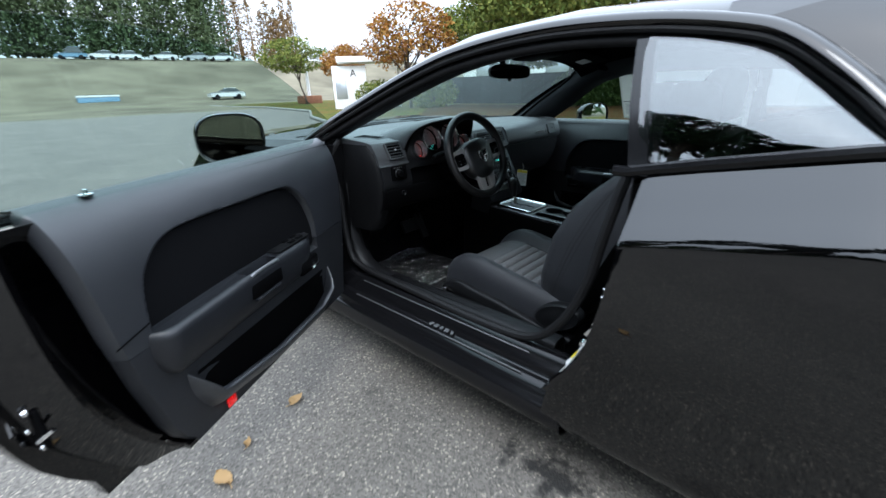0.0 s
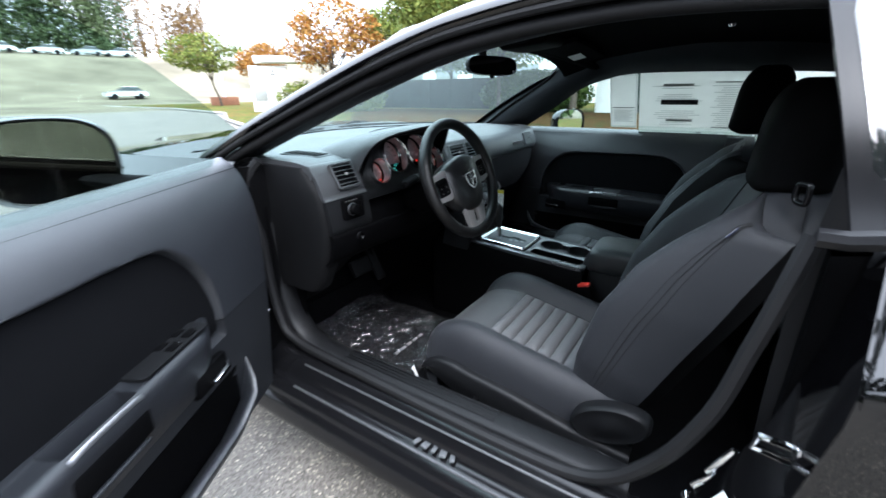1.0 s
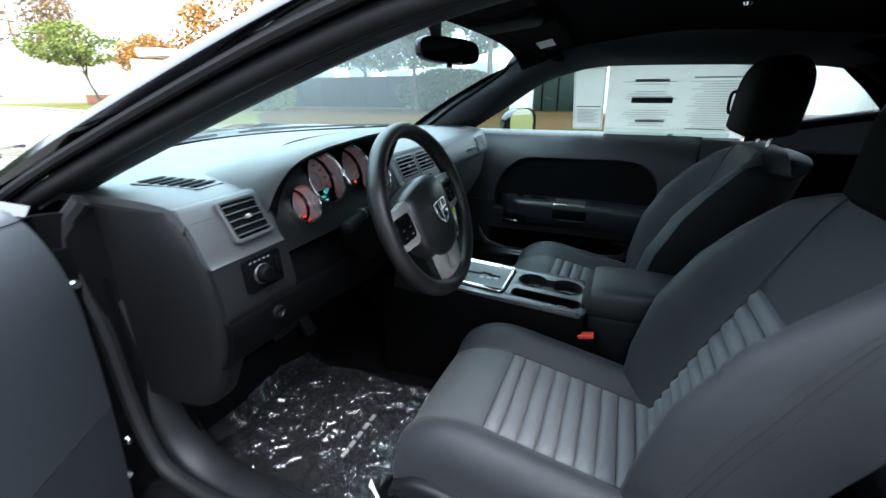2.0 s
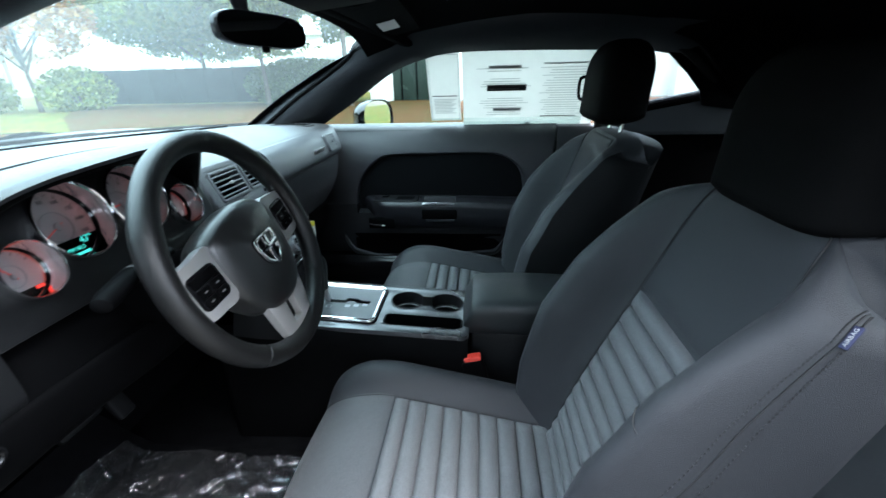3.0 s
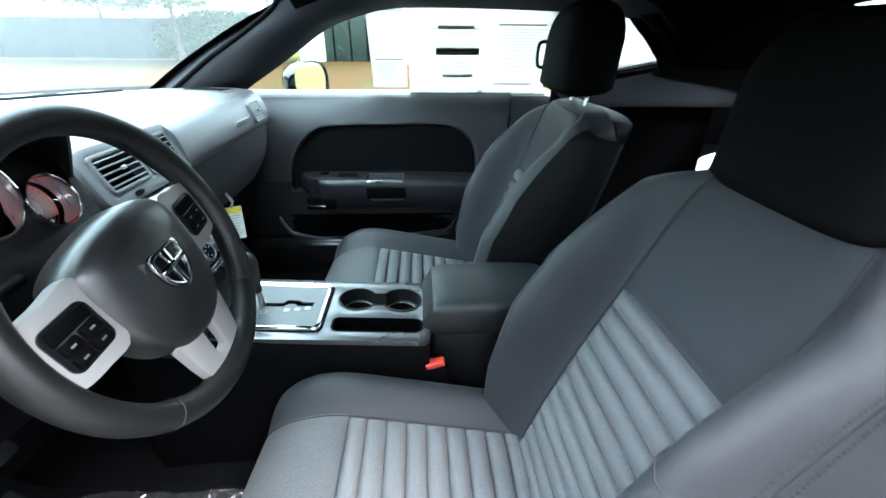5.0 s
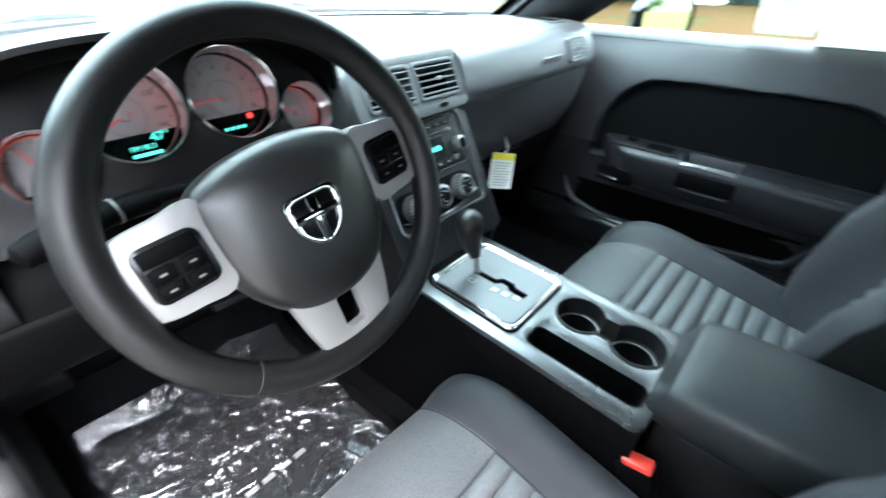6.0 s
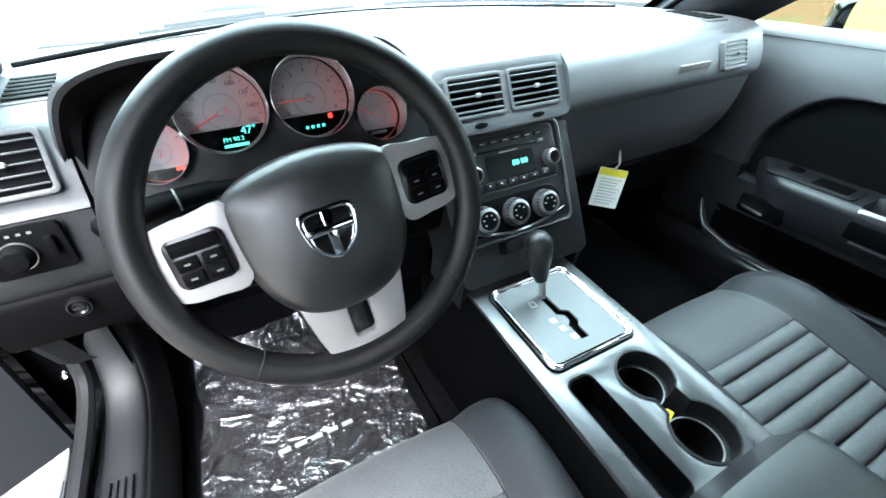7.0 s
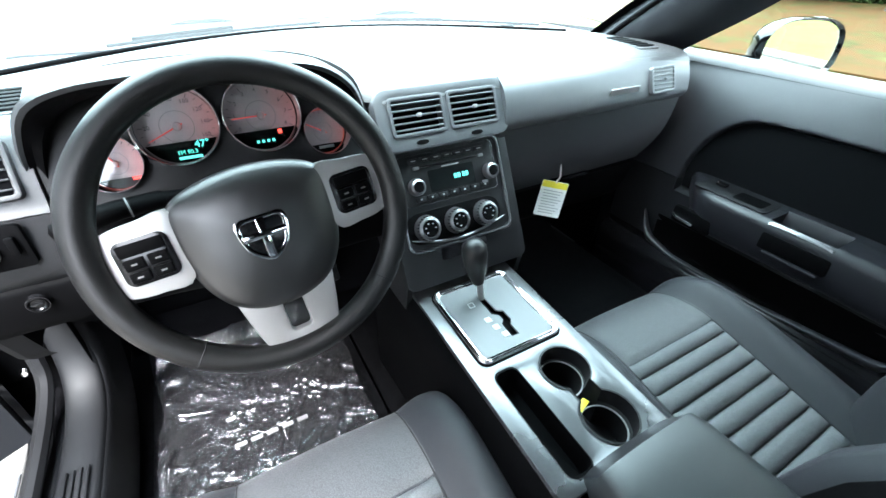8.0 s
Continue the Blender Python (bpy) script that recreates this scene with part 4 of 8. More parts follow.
    part("lower_trim_panel", Geo().slab(trim_rows([0.315 + 0.0145 * i for i in range(25)]), back_off), M_LOWER, ob, "darker lower door panel", 50)
    ins = []
    for i in range(41):
        s = 0.256 + (0.974 - 0.256) * i / 40
        tz = rec_top(s) - 0.010
        ins.append([P(s, 0.0660 + 0.004 * math.sin(math.pi * k / 8), 0.64 + (tz - 0.64) * k / 8) for k in range(9)])
    part("cloth_insert", Geo().slab(ins, (-0.004 if side < 0 else 0.004, 0, 0)), M_INSERT, ob, "black cloth door insert")
    # armrest: a nose with the switches, an open pull cup behind a bright bar, a long padded tail
    a0, a1, c0, c1 = 0.275, 1.005, 0.552, 0.690
    stops = sorted([a0 + (a1 - a0) * k / 48 for k in range(49)] + [c0 - 0.0006, c0, c1, c1 + 0.0006, a0 + 0.004, a1 - 0.004])
    arm = []
    for s in stops:
        f = math.sin(min(1.0, max(0.04, (s - a0) / 0.13)) * math.pi / 2) * math.sin(min(1.0, max(0.05, (a1 - s) / 0.05)) * math.pi / 2) ** 0.6
        ww = 0.058 + (arm_w - 0.058) * f
        ht = 0.703 - 0.010 * max(0.0, (s - 0.70) / 0.3)
        d = 0.052 if c0 <= s <= c1 else 0.0
        i0, i1 = 0.055 + 0.34 * (ww - 0.055), ww - 0.020
        foot = 0.128 * (0.35 + 0.65 * f)
        arm.append([P(s, w, z) for w, z in [(0.050, ht + 0.004), (i0 - 0.006, ht + 0.003), (i0, ht + 0.001 - d * 0.2), (i0 + 0.004, ht - d), (i1 - 0.004, ht - d), (i1, ht - d * 0.2), (i1 + 0.006, ht - 0.001), (ww - 0.006, ht - 0.006), (ww - 0.001, ht - 0.014), (ww, ht - 0.024),
                                            (ww - 0.004, ht - 0.06), (ww - 0.012, ht - foot * 0.85), (max(0.05, ww - 0.03), ht - foot), (0.045, ht - foot - 0.008)]])
    part("armrest", Geo().grid(arm, cap=True), M_ARM, ob, "padded black armrest with an open pull cup")
    bar = Geo()
    bar_rows = []
    for k in range(15):
        s = c0 + 0.002 + (c1 - c0 - 0.004) * k / 14
        h = 0.7045 - 0.004 * (1 - math.sin(math.pi * k / 14) ** 0.4)
        bar_rows.append([P(s, w, z) for w, z in ((arm_w - 0.010, h - 0.005), (arm_w - 0.009, h - 0.001), (arm_w - 0.006, h), (arm_w - 0.002, h - 0.003), (arm_w - 0.0005, h - 0.007))])
    part("pull_bar", bar.slab(bar_rows, (-0.004 if side < 0 else 0.004, 0, -0.002)), M_KNOB, ob, "satin silver grab bar")
    # a dark block, slightly proud, puts in the shade below the bar
    part("grip_shade_block", Geo().box(P(0.625, arm_w - 0.006, 0.650), (0.014, 0.15, 0.046), 0.006), M_DARK, ob)
    part("grip_ledge", Geo().box(P(0.628, arm_w - 0.002, 0.622), (0.014, 0.12, 0.008), 0.003), M_ARM, ob)
    wide = 0.46 * arm_w
    sw = Geo().plate([rrect(0, 0, 0.19, wide, 0.012)], frame_at(P(0.435, arm_w * 0.66, 0.7065), (0, -1, 0), (1 if side > 0 else -1, 0, 0)), 0.004, bev=0.0015)
    part("switch_panel", sw, M_PLASTIC, ob, "smooth switch panel let into the armrest")
    if side > 0:
        # a dark plate puts the shade of a well on the panel
        part("switch_well_plate", Geo().plate([rrect(0, 0, 0.075, wide * 0.6, 0.006)], frame_at(P(0.475, arm_w * 0.66, 0.7072), (0, -1, 0), (1, 0, 0)), 0.003), M_DARK, ob)
    for k in range(4 if side < 0 else 1):
        sx_, wx_ = 0.385 + 0.048 * (k // 2), arm_w * (0.56 + 0.20 * (k % 2))
        part("window_switch", Geo().box(P(sx_, wx_, 0.7095), (0.018, 0.030, 0.008), 0.003), M_DARK, ob)
        part("switch_edge", Geo().box(P(sx_ - 0.012, wx_, 0.714), (0.014, 0.004, 0.003), 0.001), M_CHROME, ob)
    # latch handle; a dark block puts its cup's shade on the armrest's front face
    part("latch_cup_block", Geo().box(P(0.375, arm_w - 0.015, 0.605), (0.02, 0.115, 0.052), 0.012), M_DARK, ob)
    part("latch_handle", Geo().tube([P(0.325, arm_w - 0.006, 0.604), P(0.345, arm_w + 0.006, 0.602), P(0.392, arm_w + 0.004, 0.599)], [0.006, 0.008, 0.009], 8, flat=0.7), M_CHROME, ob, "chrome inner door handle")
    # map pocket: a lip along the foot of the door
    pk = []
    for i in range(36):
        s = 0.16 + (0.93 - 0.16) * i / 35
        rise = interp(s, (0.16, 0.22, 0.32, 0.6, 0.86, 0.93), (0.52, 0.44, 0.405, 0.405, 0.44, 0.54))
        f = math.sin(min(1, (s - 0.16) / 0.08, (0.93 - s) / 0.06) * math.pi / 2) if 0.16 < s < 0.93 else 0
        pk.append([P(s, w, z) for w, z in curve([(0.05, rise - 0.075), (0.055 + 0.045 * f, rise - 0.04), (0.06 + 0.06 * f, rise - 0.006), (0.055 + 0.055 * f, rise + 0.004), (0.05 + 0.042 * f, rise - 0.006), (0.05, rise - 0.05)], 3)])
    part("map_pocket", Geo().grid(pk), M_TRIM, ob, "moulded map pocket lip")
    # a dark sheet over the trim puts in the shade inside the pocket
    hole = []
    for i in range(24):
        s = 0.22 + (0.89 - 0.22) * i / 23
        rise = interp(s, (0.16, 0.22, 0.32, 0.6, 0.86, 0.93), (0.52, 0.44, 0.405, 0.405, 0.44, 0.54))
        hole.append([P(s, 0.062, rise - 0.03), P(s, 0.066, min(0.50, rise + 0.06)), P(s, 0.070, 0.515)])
    part("pocket_shade_sheet", Geo().slab(hole, (0.002 if side < 0 else -0.002, 0, 0)), M_DARK, ob)
    if side < 0:
        part("red_reflector", Geo().box(P(0.80, 0.062, 0.345), (0.008, 0.035, 0.028), 0.004), M_REFLECT, ob, "small red courtesy reflector with added glow")
        seamline = Geo().tube([P(s, w_of(s, z) + 0.0015, z) for s, z in curve([(1.07, 0.70), (1.0, 0.715), (0.96, 0.725), (0.94, 0.73)], 4)], 0.002, 5)
        part("trim_seam", seamline, M_DARK, ob)
        latch = Geo().box(P(1.195, -0.005, 0.60), (0.05, 0.012, 0.09), 0.005)
        part("door_latch", latch, M_DARK, ob)
        for w, z in ((-0.012, 0.655), (0.012, 0.65), (0.004, 0.56), (-0.01, 0.60)):
            part("bolt", Geo().lathe([(0.0, 0.006), (0.006, 0.006), (0.008, 0.0)], frame_at(P(1.207 - (0.655 - z) * 0.1, w, z), (1, 0, 0), (0, 0, 1)), 10), M_CHROME, ob)
        part("latch_bar", Geo().tube([P(1.205, 0.01, 0.58), P(1.19, 0.035, 0.60)], 0.005, 8), M_CHROME, ob)
    part("lock_pin", Geo().lathe([(0.014, 0.0), (0.014, 0.003), (0.006, 0.005), (0.006, 0.012), (0.0, 0.013)], Matrix.Translation(P(0.985, 0.028, 1.006)), 14), M_CHROME, ob, "bright lock pin")
    # window, raised
    win = []
    for i in range(29):
        s = 0.10 + (1.195 - 0.10) * i / 28
        y = hy - s
        zt, xt = interp(y, RY, RZ) - 0.016, interp(y, RY, RX)
        win.append([P(s, (-0.872 - hx) * (1 - t) + (xt - 0.012 - hx) * t - 0.014 * math.sin(math.pi * t), 0.985 + (zt - 0.985) * t) for t in [k / 8 for k in range(9)]])
    wo = part("door_window", Geo().slab(win, (0.004 if side < 0 else -0.004, 0, 0)), M_GLASS, ob, "raised frameless side window")
    wo.visible_shadow = False
    part("window_seal", Geo().tube([P(s, 0.012, 1.000) for s in (0.05, 0.3, 0.6, 0.9, 1.15)], 0.004, 8), M_RUBBER, ob)
    part("belt_strip", Geo().tube([P(s, 0.008, 0.99) for s in (0.02, 0.3, 0.6, 0.9, 1.22)], 0.008, 8), M_RUBBER, ob)
    # mirror: shell, glass, foot
    c = Vector(P(0.32, -0.145, 1.042 if side < 0 else 1.015))
    yaw = radians(-turn) if side < 0 else 0.0
    R = Matrix.Rotation(yaw * 0.97 + (radians(-8) if side < 0 else radians(-20)), 4, "Z") @ Matrix.Rotation(radians(3.5 if side < 0 else -2), 4, "X")
    outline = [((0.112 if side < 0 else 0.122) * math.copysign(abs(math.cos(q)) ** 0.72, math.cos(q)), (0.084 if side < 0 else 0.082) * math.copysign(abs(math.sin(q)) ** 0.72, math.sin(q))) for q in [2 * math.pi * k / 40 for k in range(40)]]
    mm = Matrix.Translation(c) @ R
    shell_rows = [[tuple(mm @ Vector((x * k, d, z * k))) for x, z in outline] for d, k in ((0.006, 0.90), (-0.004, 0.955), (-0.006, 0.99), (0.006, 1.02), (0.03, 1.0), (0.06, 0.88), (0.085, 0.66), (0.098, 0.35), (0.10, 0.02))]
    part("mirror_shell", Geo().grid(shell_rows, wrap_u=True), M_PAINT, ob, "glossy black oval door mirror")
    gl = Geo().add([tuple(mm @ Vector((x * 0.915, 0.003, z * 0.915))) for x, z in outline] + [tuple(mm @ Vector((x * 0.915, 0.008, z * 0.915))) for x, z in outline], [tuple(range(40)), tuple(range(79, 39, -1))])
    part("mirror_glass", gl, M_MIRROR_BROWN if side < 0 else M_MIRROR, ob, "mirror glass")
    foot = Geo().tube([P(0.20, -0.01, 0.975), P(0.23, -0.07, 0.985), tuple(c + R.to_3x3() @ Vector((0, 0.05, -0.03)))], [0.035, 0.03, 0.028], 12, flat=0.6)
    part("mirror_foot", foot, M_DARK, ob)
    return ob


driver_door = door(-1, -60, 0.128)
passenger_door = door(1, 0, 0.185)


# ---- dashboard ----
def base_y(x):
    return 1.06 - 0.46 * (x / 0.8) ** 2


XS = [-0.77 + 1.525 * k / 44 for k in range(45)]
pad = []
for x in XS:
    yb = base_y(x)
    e = 0.30 if x > -0.13 or x < -0.60 else 0.34
    lift = 0.008 * math.cos(x * 2.0)
    pad.append([(x, y, z) for y, z in curve([(yb, 0.955), (yb - 0.05, 0.975 + lift), (0.62 if yb > 0.75 else yb * 0.4 + 0.36 * 0.9, 0.982 + lift), (e + 0.10, 0.986 + lift), (e, 0.982), (e - 0.035, 0.972), (e - 0.05, 0.955)], 4)])
dash = part("dashboard", Geo().slab(pad, (0, 0.01, -0.015)), M_DASH, car, "grained dark grey dashboard pad", 60)

part("dash_edge_seal", Geo().tube([(x, base_y(x) - 0.004, 0.978) for x in XS[1:-1]], 0.0055, 8), M_DARK, dash, "black rubber seal along the glass foot")


def fascia(prof):
    rows_f = []
    for k in range(31):
        x = 0.145 + (0.750 - 0.145) * k / 30
        bow = 0.02 * ((x - 0.145) / 0.62) ** 2
        rows_f.append([(x, y + bow * 0.5, z) for y, z in curve(prof, 3)])
    return Geo().slab(rows_f, (0, 0.012, 0))


part("passenger_fascia", fascia([(0.262, 0.974), (0.240, 0.955), (0.226, 0.925), (0.220, 0.895), (0.222, 0.882), (0.232, 0.870)]), M_DASH_LIT, dash, "grained passenger side fascia")
part("lower_fascia", fascia([(0.236, 0.868), (0.240, 0.83), (0.252, 0.775), (0.278, 0.72), (0.305, 0.68), (0.315, 0.665)]), M_DASH, dash, "lower dashboard panel in the unlit pad tone")
glove = []
for k in range(17):
    x = 0.17 + 0.56 * k / 16
    glove.append([(x, y, z) for y, z in curve([(0.313, 0.658), (0.325, 0.60), (0.36, 0.53), (0.43, 0.49)], 4)])
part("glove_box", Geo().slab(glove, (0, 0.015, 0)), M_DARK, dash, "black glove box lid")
part("glove_handle", Geo().box((0.44, 0.302, 0.672), (0.16, 0.012, 0.010), 0.004), M_GLOSSB, dash)
part("badge_strip", Geo().box((0.492, 0.2225, 0.917), (0.098, 0.003, 0.016), 0.001, Matrix.Rotation(radians(14), 3, "X")), M_SILVER, dash, "bright name strip")
# end cap and driver side lower panel
endcap = Geo().slab([[(x, interp(z, (0.545, 0.57, 0.62, 0.70, 0.80, 0.885, 0.93, 0.972), (0.368, 0.318, 0.273, 0.234, 0.212, 0.224, 0.250, 0.285)) * (1 - t) + 0.46 * t, z) for x, t in ((-0.755, 0.0), (-0.768, 0.03), (-0.778, 0.10), (-0.784, 0.35), (-0.786, 1.0))] for z in (0.60, 0.62, 0.66, 0.70, 0.75, 0.80, 0.85, 0.885, 0.91, 0.93, 0.955, 0.972)], (0.03, 0, 0))
part("dash_end_cap", endcap, M_SIDE, dash, "dark plastic cap on the dashboard end")
def face_strip(prof):
    return Geo().slab([[(-0.768 + 0.160 * k / 12, y, z) for y, z in curve(prof, 3)] for k in range(13)], (0, 0.012, 0))


part("driver_fascia", face_strip([(0.275, 0.978), (0.262, 0.972), (0.236, 0.93), (0.222, 0.895), (0.214, 0.886)]), M_DASH, dash)
part("switch_fascia", face_strip([(0.215, 0.884), (0.206, 0.845), (0.200, 0.805), (0.205, 0.79)]), M_PLASTIC, dash, "dark panel round the light switch")
knee = []
for k in range(25):
    x = -0.768 + (0.66) * k / 24
    arch_ = 0.02 * math.exp(-((x + 0.37) / 0.12) ** 2)
    knee.append([(x, y - arch_, z) for y, z in curve([(0.205, 0.79), (0.200, 0.78), (0.203, 0.745), (0.220, 0.705), (0.27, 0.685), (0.36, 0.68)], 4)])
part("knee_panel", Geo().slab(knee, (0, 0.012, 0)), M_DARK, dash, "plain plastic knee panel, darkened for its shade")
# an added dark sheet, where only shade fills the gap beside the pedals
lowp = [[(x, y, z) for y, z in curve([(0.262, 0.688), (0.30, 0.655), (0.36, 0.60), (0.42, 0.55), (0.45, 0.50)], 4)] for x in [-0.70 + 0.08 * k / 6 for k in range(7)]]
part("footwell_filler", Geo().slab(lowp, (0, 0.012, 0)), M_DARK, dash, "dark filler added for the shade beside the pedals")
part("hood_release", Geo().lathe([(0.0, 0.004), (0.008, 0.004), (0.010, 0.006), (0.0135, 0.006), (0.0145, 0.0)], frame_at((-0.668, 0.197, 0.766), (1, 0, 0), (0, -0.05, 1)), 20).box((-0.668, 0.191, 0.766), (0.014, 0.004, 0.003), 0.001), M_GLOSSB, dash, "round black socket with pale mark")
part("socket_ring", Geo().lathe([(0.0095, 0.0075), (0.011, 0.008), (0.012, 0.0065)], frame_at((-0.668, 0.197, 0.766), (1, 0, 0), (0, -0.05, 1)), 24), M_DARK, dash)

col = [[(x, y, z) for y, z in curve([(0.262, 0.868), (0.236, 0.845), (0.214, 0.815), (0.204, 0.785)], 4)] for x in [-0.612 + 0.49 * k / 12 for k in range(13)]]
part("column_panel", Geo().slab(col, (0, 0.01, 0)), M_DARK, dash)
# binnacle hood over the gauges
HOOD = curve([(-0.612, 0.83), (-0.615, 0.90), (-0.606, 0.965), (-0.575, 1.022), (-0.51, 1.05), (-0.43, 1.058), (-0.37, 1.06), (-0.30, 1.058), (-0.235, 1.045), (-0.175, 1.005), (-0.142, 0.95), (-0.128, 0.89), (-0.122, 0.83)], 5)


def lip_back(x, z):
    return 0.09 * (1.06 - z) / 0.23 + 0.055 * min(1.0, max(0.0, (x + 0.25) / 0.11)) + 0.045 * min(1.0, max(0.0, (-0.49 - x) / 0.11))


def lip_x(x, k):
    return -0.37 + (x + 0.37) * k - 0.012 * min(1.0, max(0.0, (x + 0.25) / 0.11))


rows_o = []
for y, k, dz in ((0.150, 1.0, -0.006), (0.145, 1.012, 0.0), (0.155, 1.03, 0.004), (0.20, 1.035, 0.002), (0.28, 1.035, -0.008), (0.38, 1.03, -0.03), (0.50, 1.02, -0.066), (0.60, 1.0, -0.09)):
    rows_o.append([(lip_x(x, k), y + (lip_back(x, z) if y < 0.3 else lip_back(x, 1.06)), max(z + (dz if z > 0.95 else 0), 0.80)) for x, z in HOOD])
hood_g = Geo().grid(rows_o)
part("gauge_hood", hood_g, M_DASH, dash, "grained hood over the gauges", 60)
inner_lip = Geo().grid([[(lip_x(x, k), y + lip_back(x, z) * (1 if y < 0.2 else 0.4), z + dz) for x, z in HOOD] for y, k, dz in ((0.1495, 1.0, -0.006), (0.155, 0.975, -0.012), (0.20, 0.948, -0.0235), (0.29, 0.93, -0.0365))])
part("hood_lining", inner_lip, M_DARK, dash)
GP = frame_at((-0.375, 0.272, 0.945), (1, 0, 0), (0, 0.34, 0.94))
GAUGES = ((-0.060, 0.012, 0.056), (0.060, 0.012, 0.056), (-0.150, -0.027, 0.038), (0.153, -0.027, 0.038))
panel_out = curve([(-0.228, -0.10), (-0.228, 0.02), (-0.20, 0.07), (-0.12, 0.10), (0.0, 0.105), (0.12, 0.10), (0.20, 0.07), (0.228, 0.02), (0.228, -0.10)], 4)
part("gauge_panel", Geo().plate([panel_out] + [circ(x, y, r, 36)[::-1] for x, y, r in GAUGES], GP @ Matrix.Translation((0, 0, 0.026)), 0.012, bev=0.0015), M_PLASTIC, dash, "dark grey panel round the gauges")


def ticks(cx, cy, r, a0, a1, n, len_, w):
    g = Geo()
    for k in range(n):
        a = radians(a0 + (a1 - a0) * k / (n - 1))
        long = len_ * (1.0 if k % 2 == 0 else 0.55)
        g.box(GP @ Vector((cx + (r - long / 2) * math.cos(a), cy + (r - long / 2) * math.sin(a), 0.0022)), (long, w, 0.0006), 0, GP.to_3x3() @ Matrix.Rotation(a, 3, "Z"))
    return g


NUMS = {0: ("0", "20", "40", "60", "80", "100", "120", "140", "160"), 1: ("0", "1", "2", "3", "4", "5", "6", "7", "8")}
for i, (x, y, r) in enumerate(GAUGES):
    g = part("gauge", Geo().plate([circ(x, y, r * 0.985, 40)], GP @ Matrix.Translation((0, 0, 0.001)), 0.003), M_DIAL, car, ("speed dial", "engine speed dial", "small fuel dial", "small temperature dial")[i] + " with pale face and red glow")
    part("chrome_ring", Geo().lathe([(r * 0.985, 0.012), (r * 0.985, 0.038), (r * 0.993, 0.0425), (r * 1.015, 0.044), (r * 1.04, 0.042), (r * 1.05, 0.037), (r * 1.055, 0.020)], GP @ Matrix.Translation((x, y, 0)), 48), M_CHROME, g)
    part("gauge_tube", Geo().lathe([(r * 0.99, 0.0), (r * 0.99, 0.0125), (r * 1.0, 0.0125), (r * 1.0, 0.0)], GP @ Matrix.Translation((x, y, 0)), 40), M_DARK, g)
    part("lens", Geo().lathe([(0.0, 0.020), (r * 0.98, 0.020), (r * 0.98, 0.0195), (0.0, 0.0195)], GP @ Matrix.Translation((x, y, 0)), 32), M_CLEAR, g).visible_shadow = False
    # an emissive ring puts in the red backlight along the small dials' rim
    if r < 0.05:
        part("glow_ring", Geo().lathe([(r * 0.93, 0.0014), (r * 0.975, 0.0014), (r * 0.975, 0.0022), (r * 0.93, 0.0022)], GP @ Matrix.Translation((x, y, 0)), 48), M_DIALRED, g, "thin red ring put in for the backlight at the rim")
    big = r > 0.05
    part("tick_mark", ticks(x, y, r * 0.90, 205 if big else 150, -25 if big else 30, 17 if big else 9, 0.006 if big else 0.005, 0.0009), M_INK, g)
    part("inner_circle", Geo().lathe([(r * 0.40, 0.0012), (r * 0.40, 0.0022), (r * 0.415, 0.0022), (r * 0.415, 0.0012)], GP @ Matrix.Translation((x, y, 0)), 32), M_MARK, g)
    if big:
        nums = Geo()
        for k, tx in enumerate(NUMS[i]):
            a = radians(205 - 230 * k / 8)
            q = text_geo(tx, 0.0088, GP @ Matrix.Translation((x + r * 0.70 * math.cos(a), y + r * 0.70 * math.sin(a), 0.0018)))
            nums.add(q.v, q.f)
        part("numerals", nums, M_INK, g)
        seg = [(x + r * 0.955 * math.cos(radians(a)), y + r * 0.955 * math.sin(radians(a))) for a in range(205, 336, 5)]
        part("display", Geo().plate([seg], GP @ Matrix.Translation((0, 0, 0.003)), 0.002), M_LCD, g, "black display in the foot of the dial")
    else:
        seg = [(x + r * 0.95 * math.cos(radians(a)), y + r * 0.95 * math.sin(radians(a))) for a in range(215, 326, 6)]
        part("display", Geo().plate([seg], GP @ Matrix.Translation((0, 0, 0.003)), 0.002), M_LCD, g)
    an = radians((203, 181, 120, 150)[i])
    part("needle", Geo().tube([GP @ Vector((x - 0.15 * r * math.cos(an), y - 0.15 * r * math.sin(an), 0.005)), GP @ Vector((x + 0.80 * r * math.cos(an), y + 0.80 * r * math.sin(an), 0.005))], [0.0011, 0.0006], 6), M_NEEDLE, g)
    part("needle_cap", Geo().lathe([(0.0, 0.0075), (r * 0.10, 0.007), (r * 0.12, 0.004)], GP @ Matrix.Translation((x, y, 0)), 18), M_DIAL, g)
    if i == 0:
        part("display_text", text_geo("47°", 0.015, GP @ Matrix.Translation((x + 0.026, y - 0.029, 0.0042))), M_TEAL, g)
        part("display_text", text_geo("FM 90.3", 0.0085, GP @ Matrix.Translation((x + 0.004, y - 0.0385, 0.0042))), M_TEAL, g)
        part("display_bar", Geo().box(GP @ Vector((x + 0.006, y - 0.0465, 0.0042)), (0.032, 0.004, 0.0006), 0, GP.to_3x3()), M_TEAL, g)
    if i == 1:
        part("warning_lamp", Geo().box(GP @ Vector((x + 0.023, y - 0.028, 0.0042)), (0.006, 0.007, 0.0006), 0, GP.to_3x3()), M_LAMP, g)
        for k in range(4):
            part("display_bar", Geo().box(GP @ Vector((x - 0.014 + 0.008 * k, y - 0.040, 0.0042)), (0.004, 0.004, 0.0006), 0, GP.to_3x3()), M_TEAL, g)
    if i == 2:
        part("warning_lamp", Geo().box(GP @ Vector((x + 0.020, y - 0.024, 0.0042)), (0.011, 0.004, 0.0006), 0, GP.to_3x3()), M_LAMP, g)
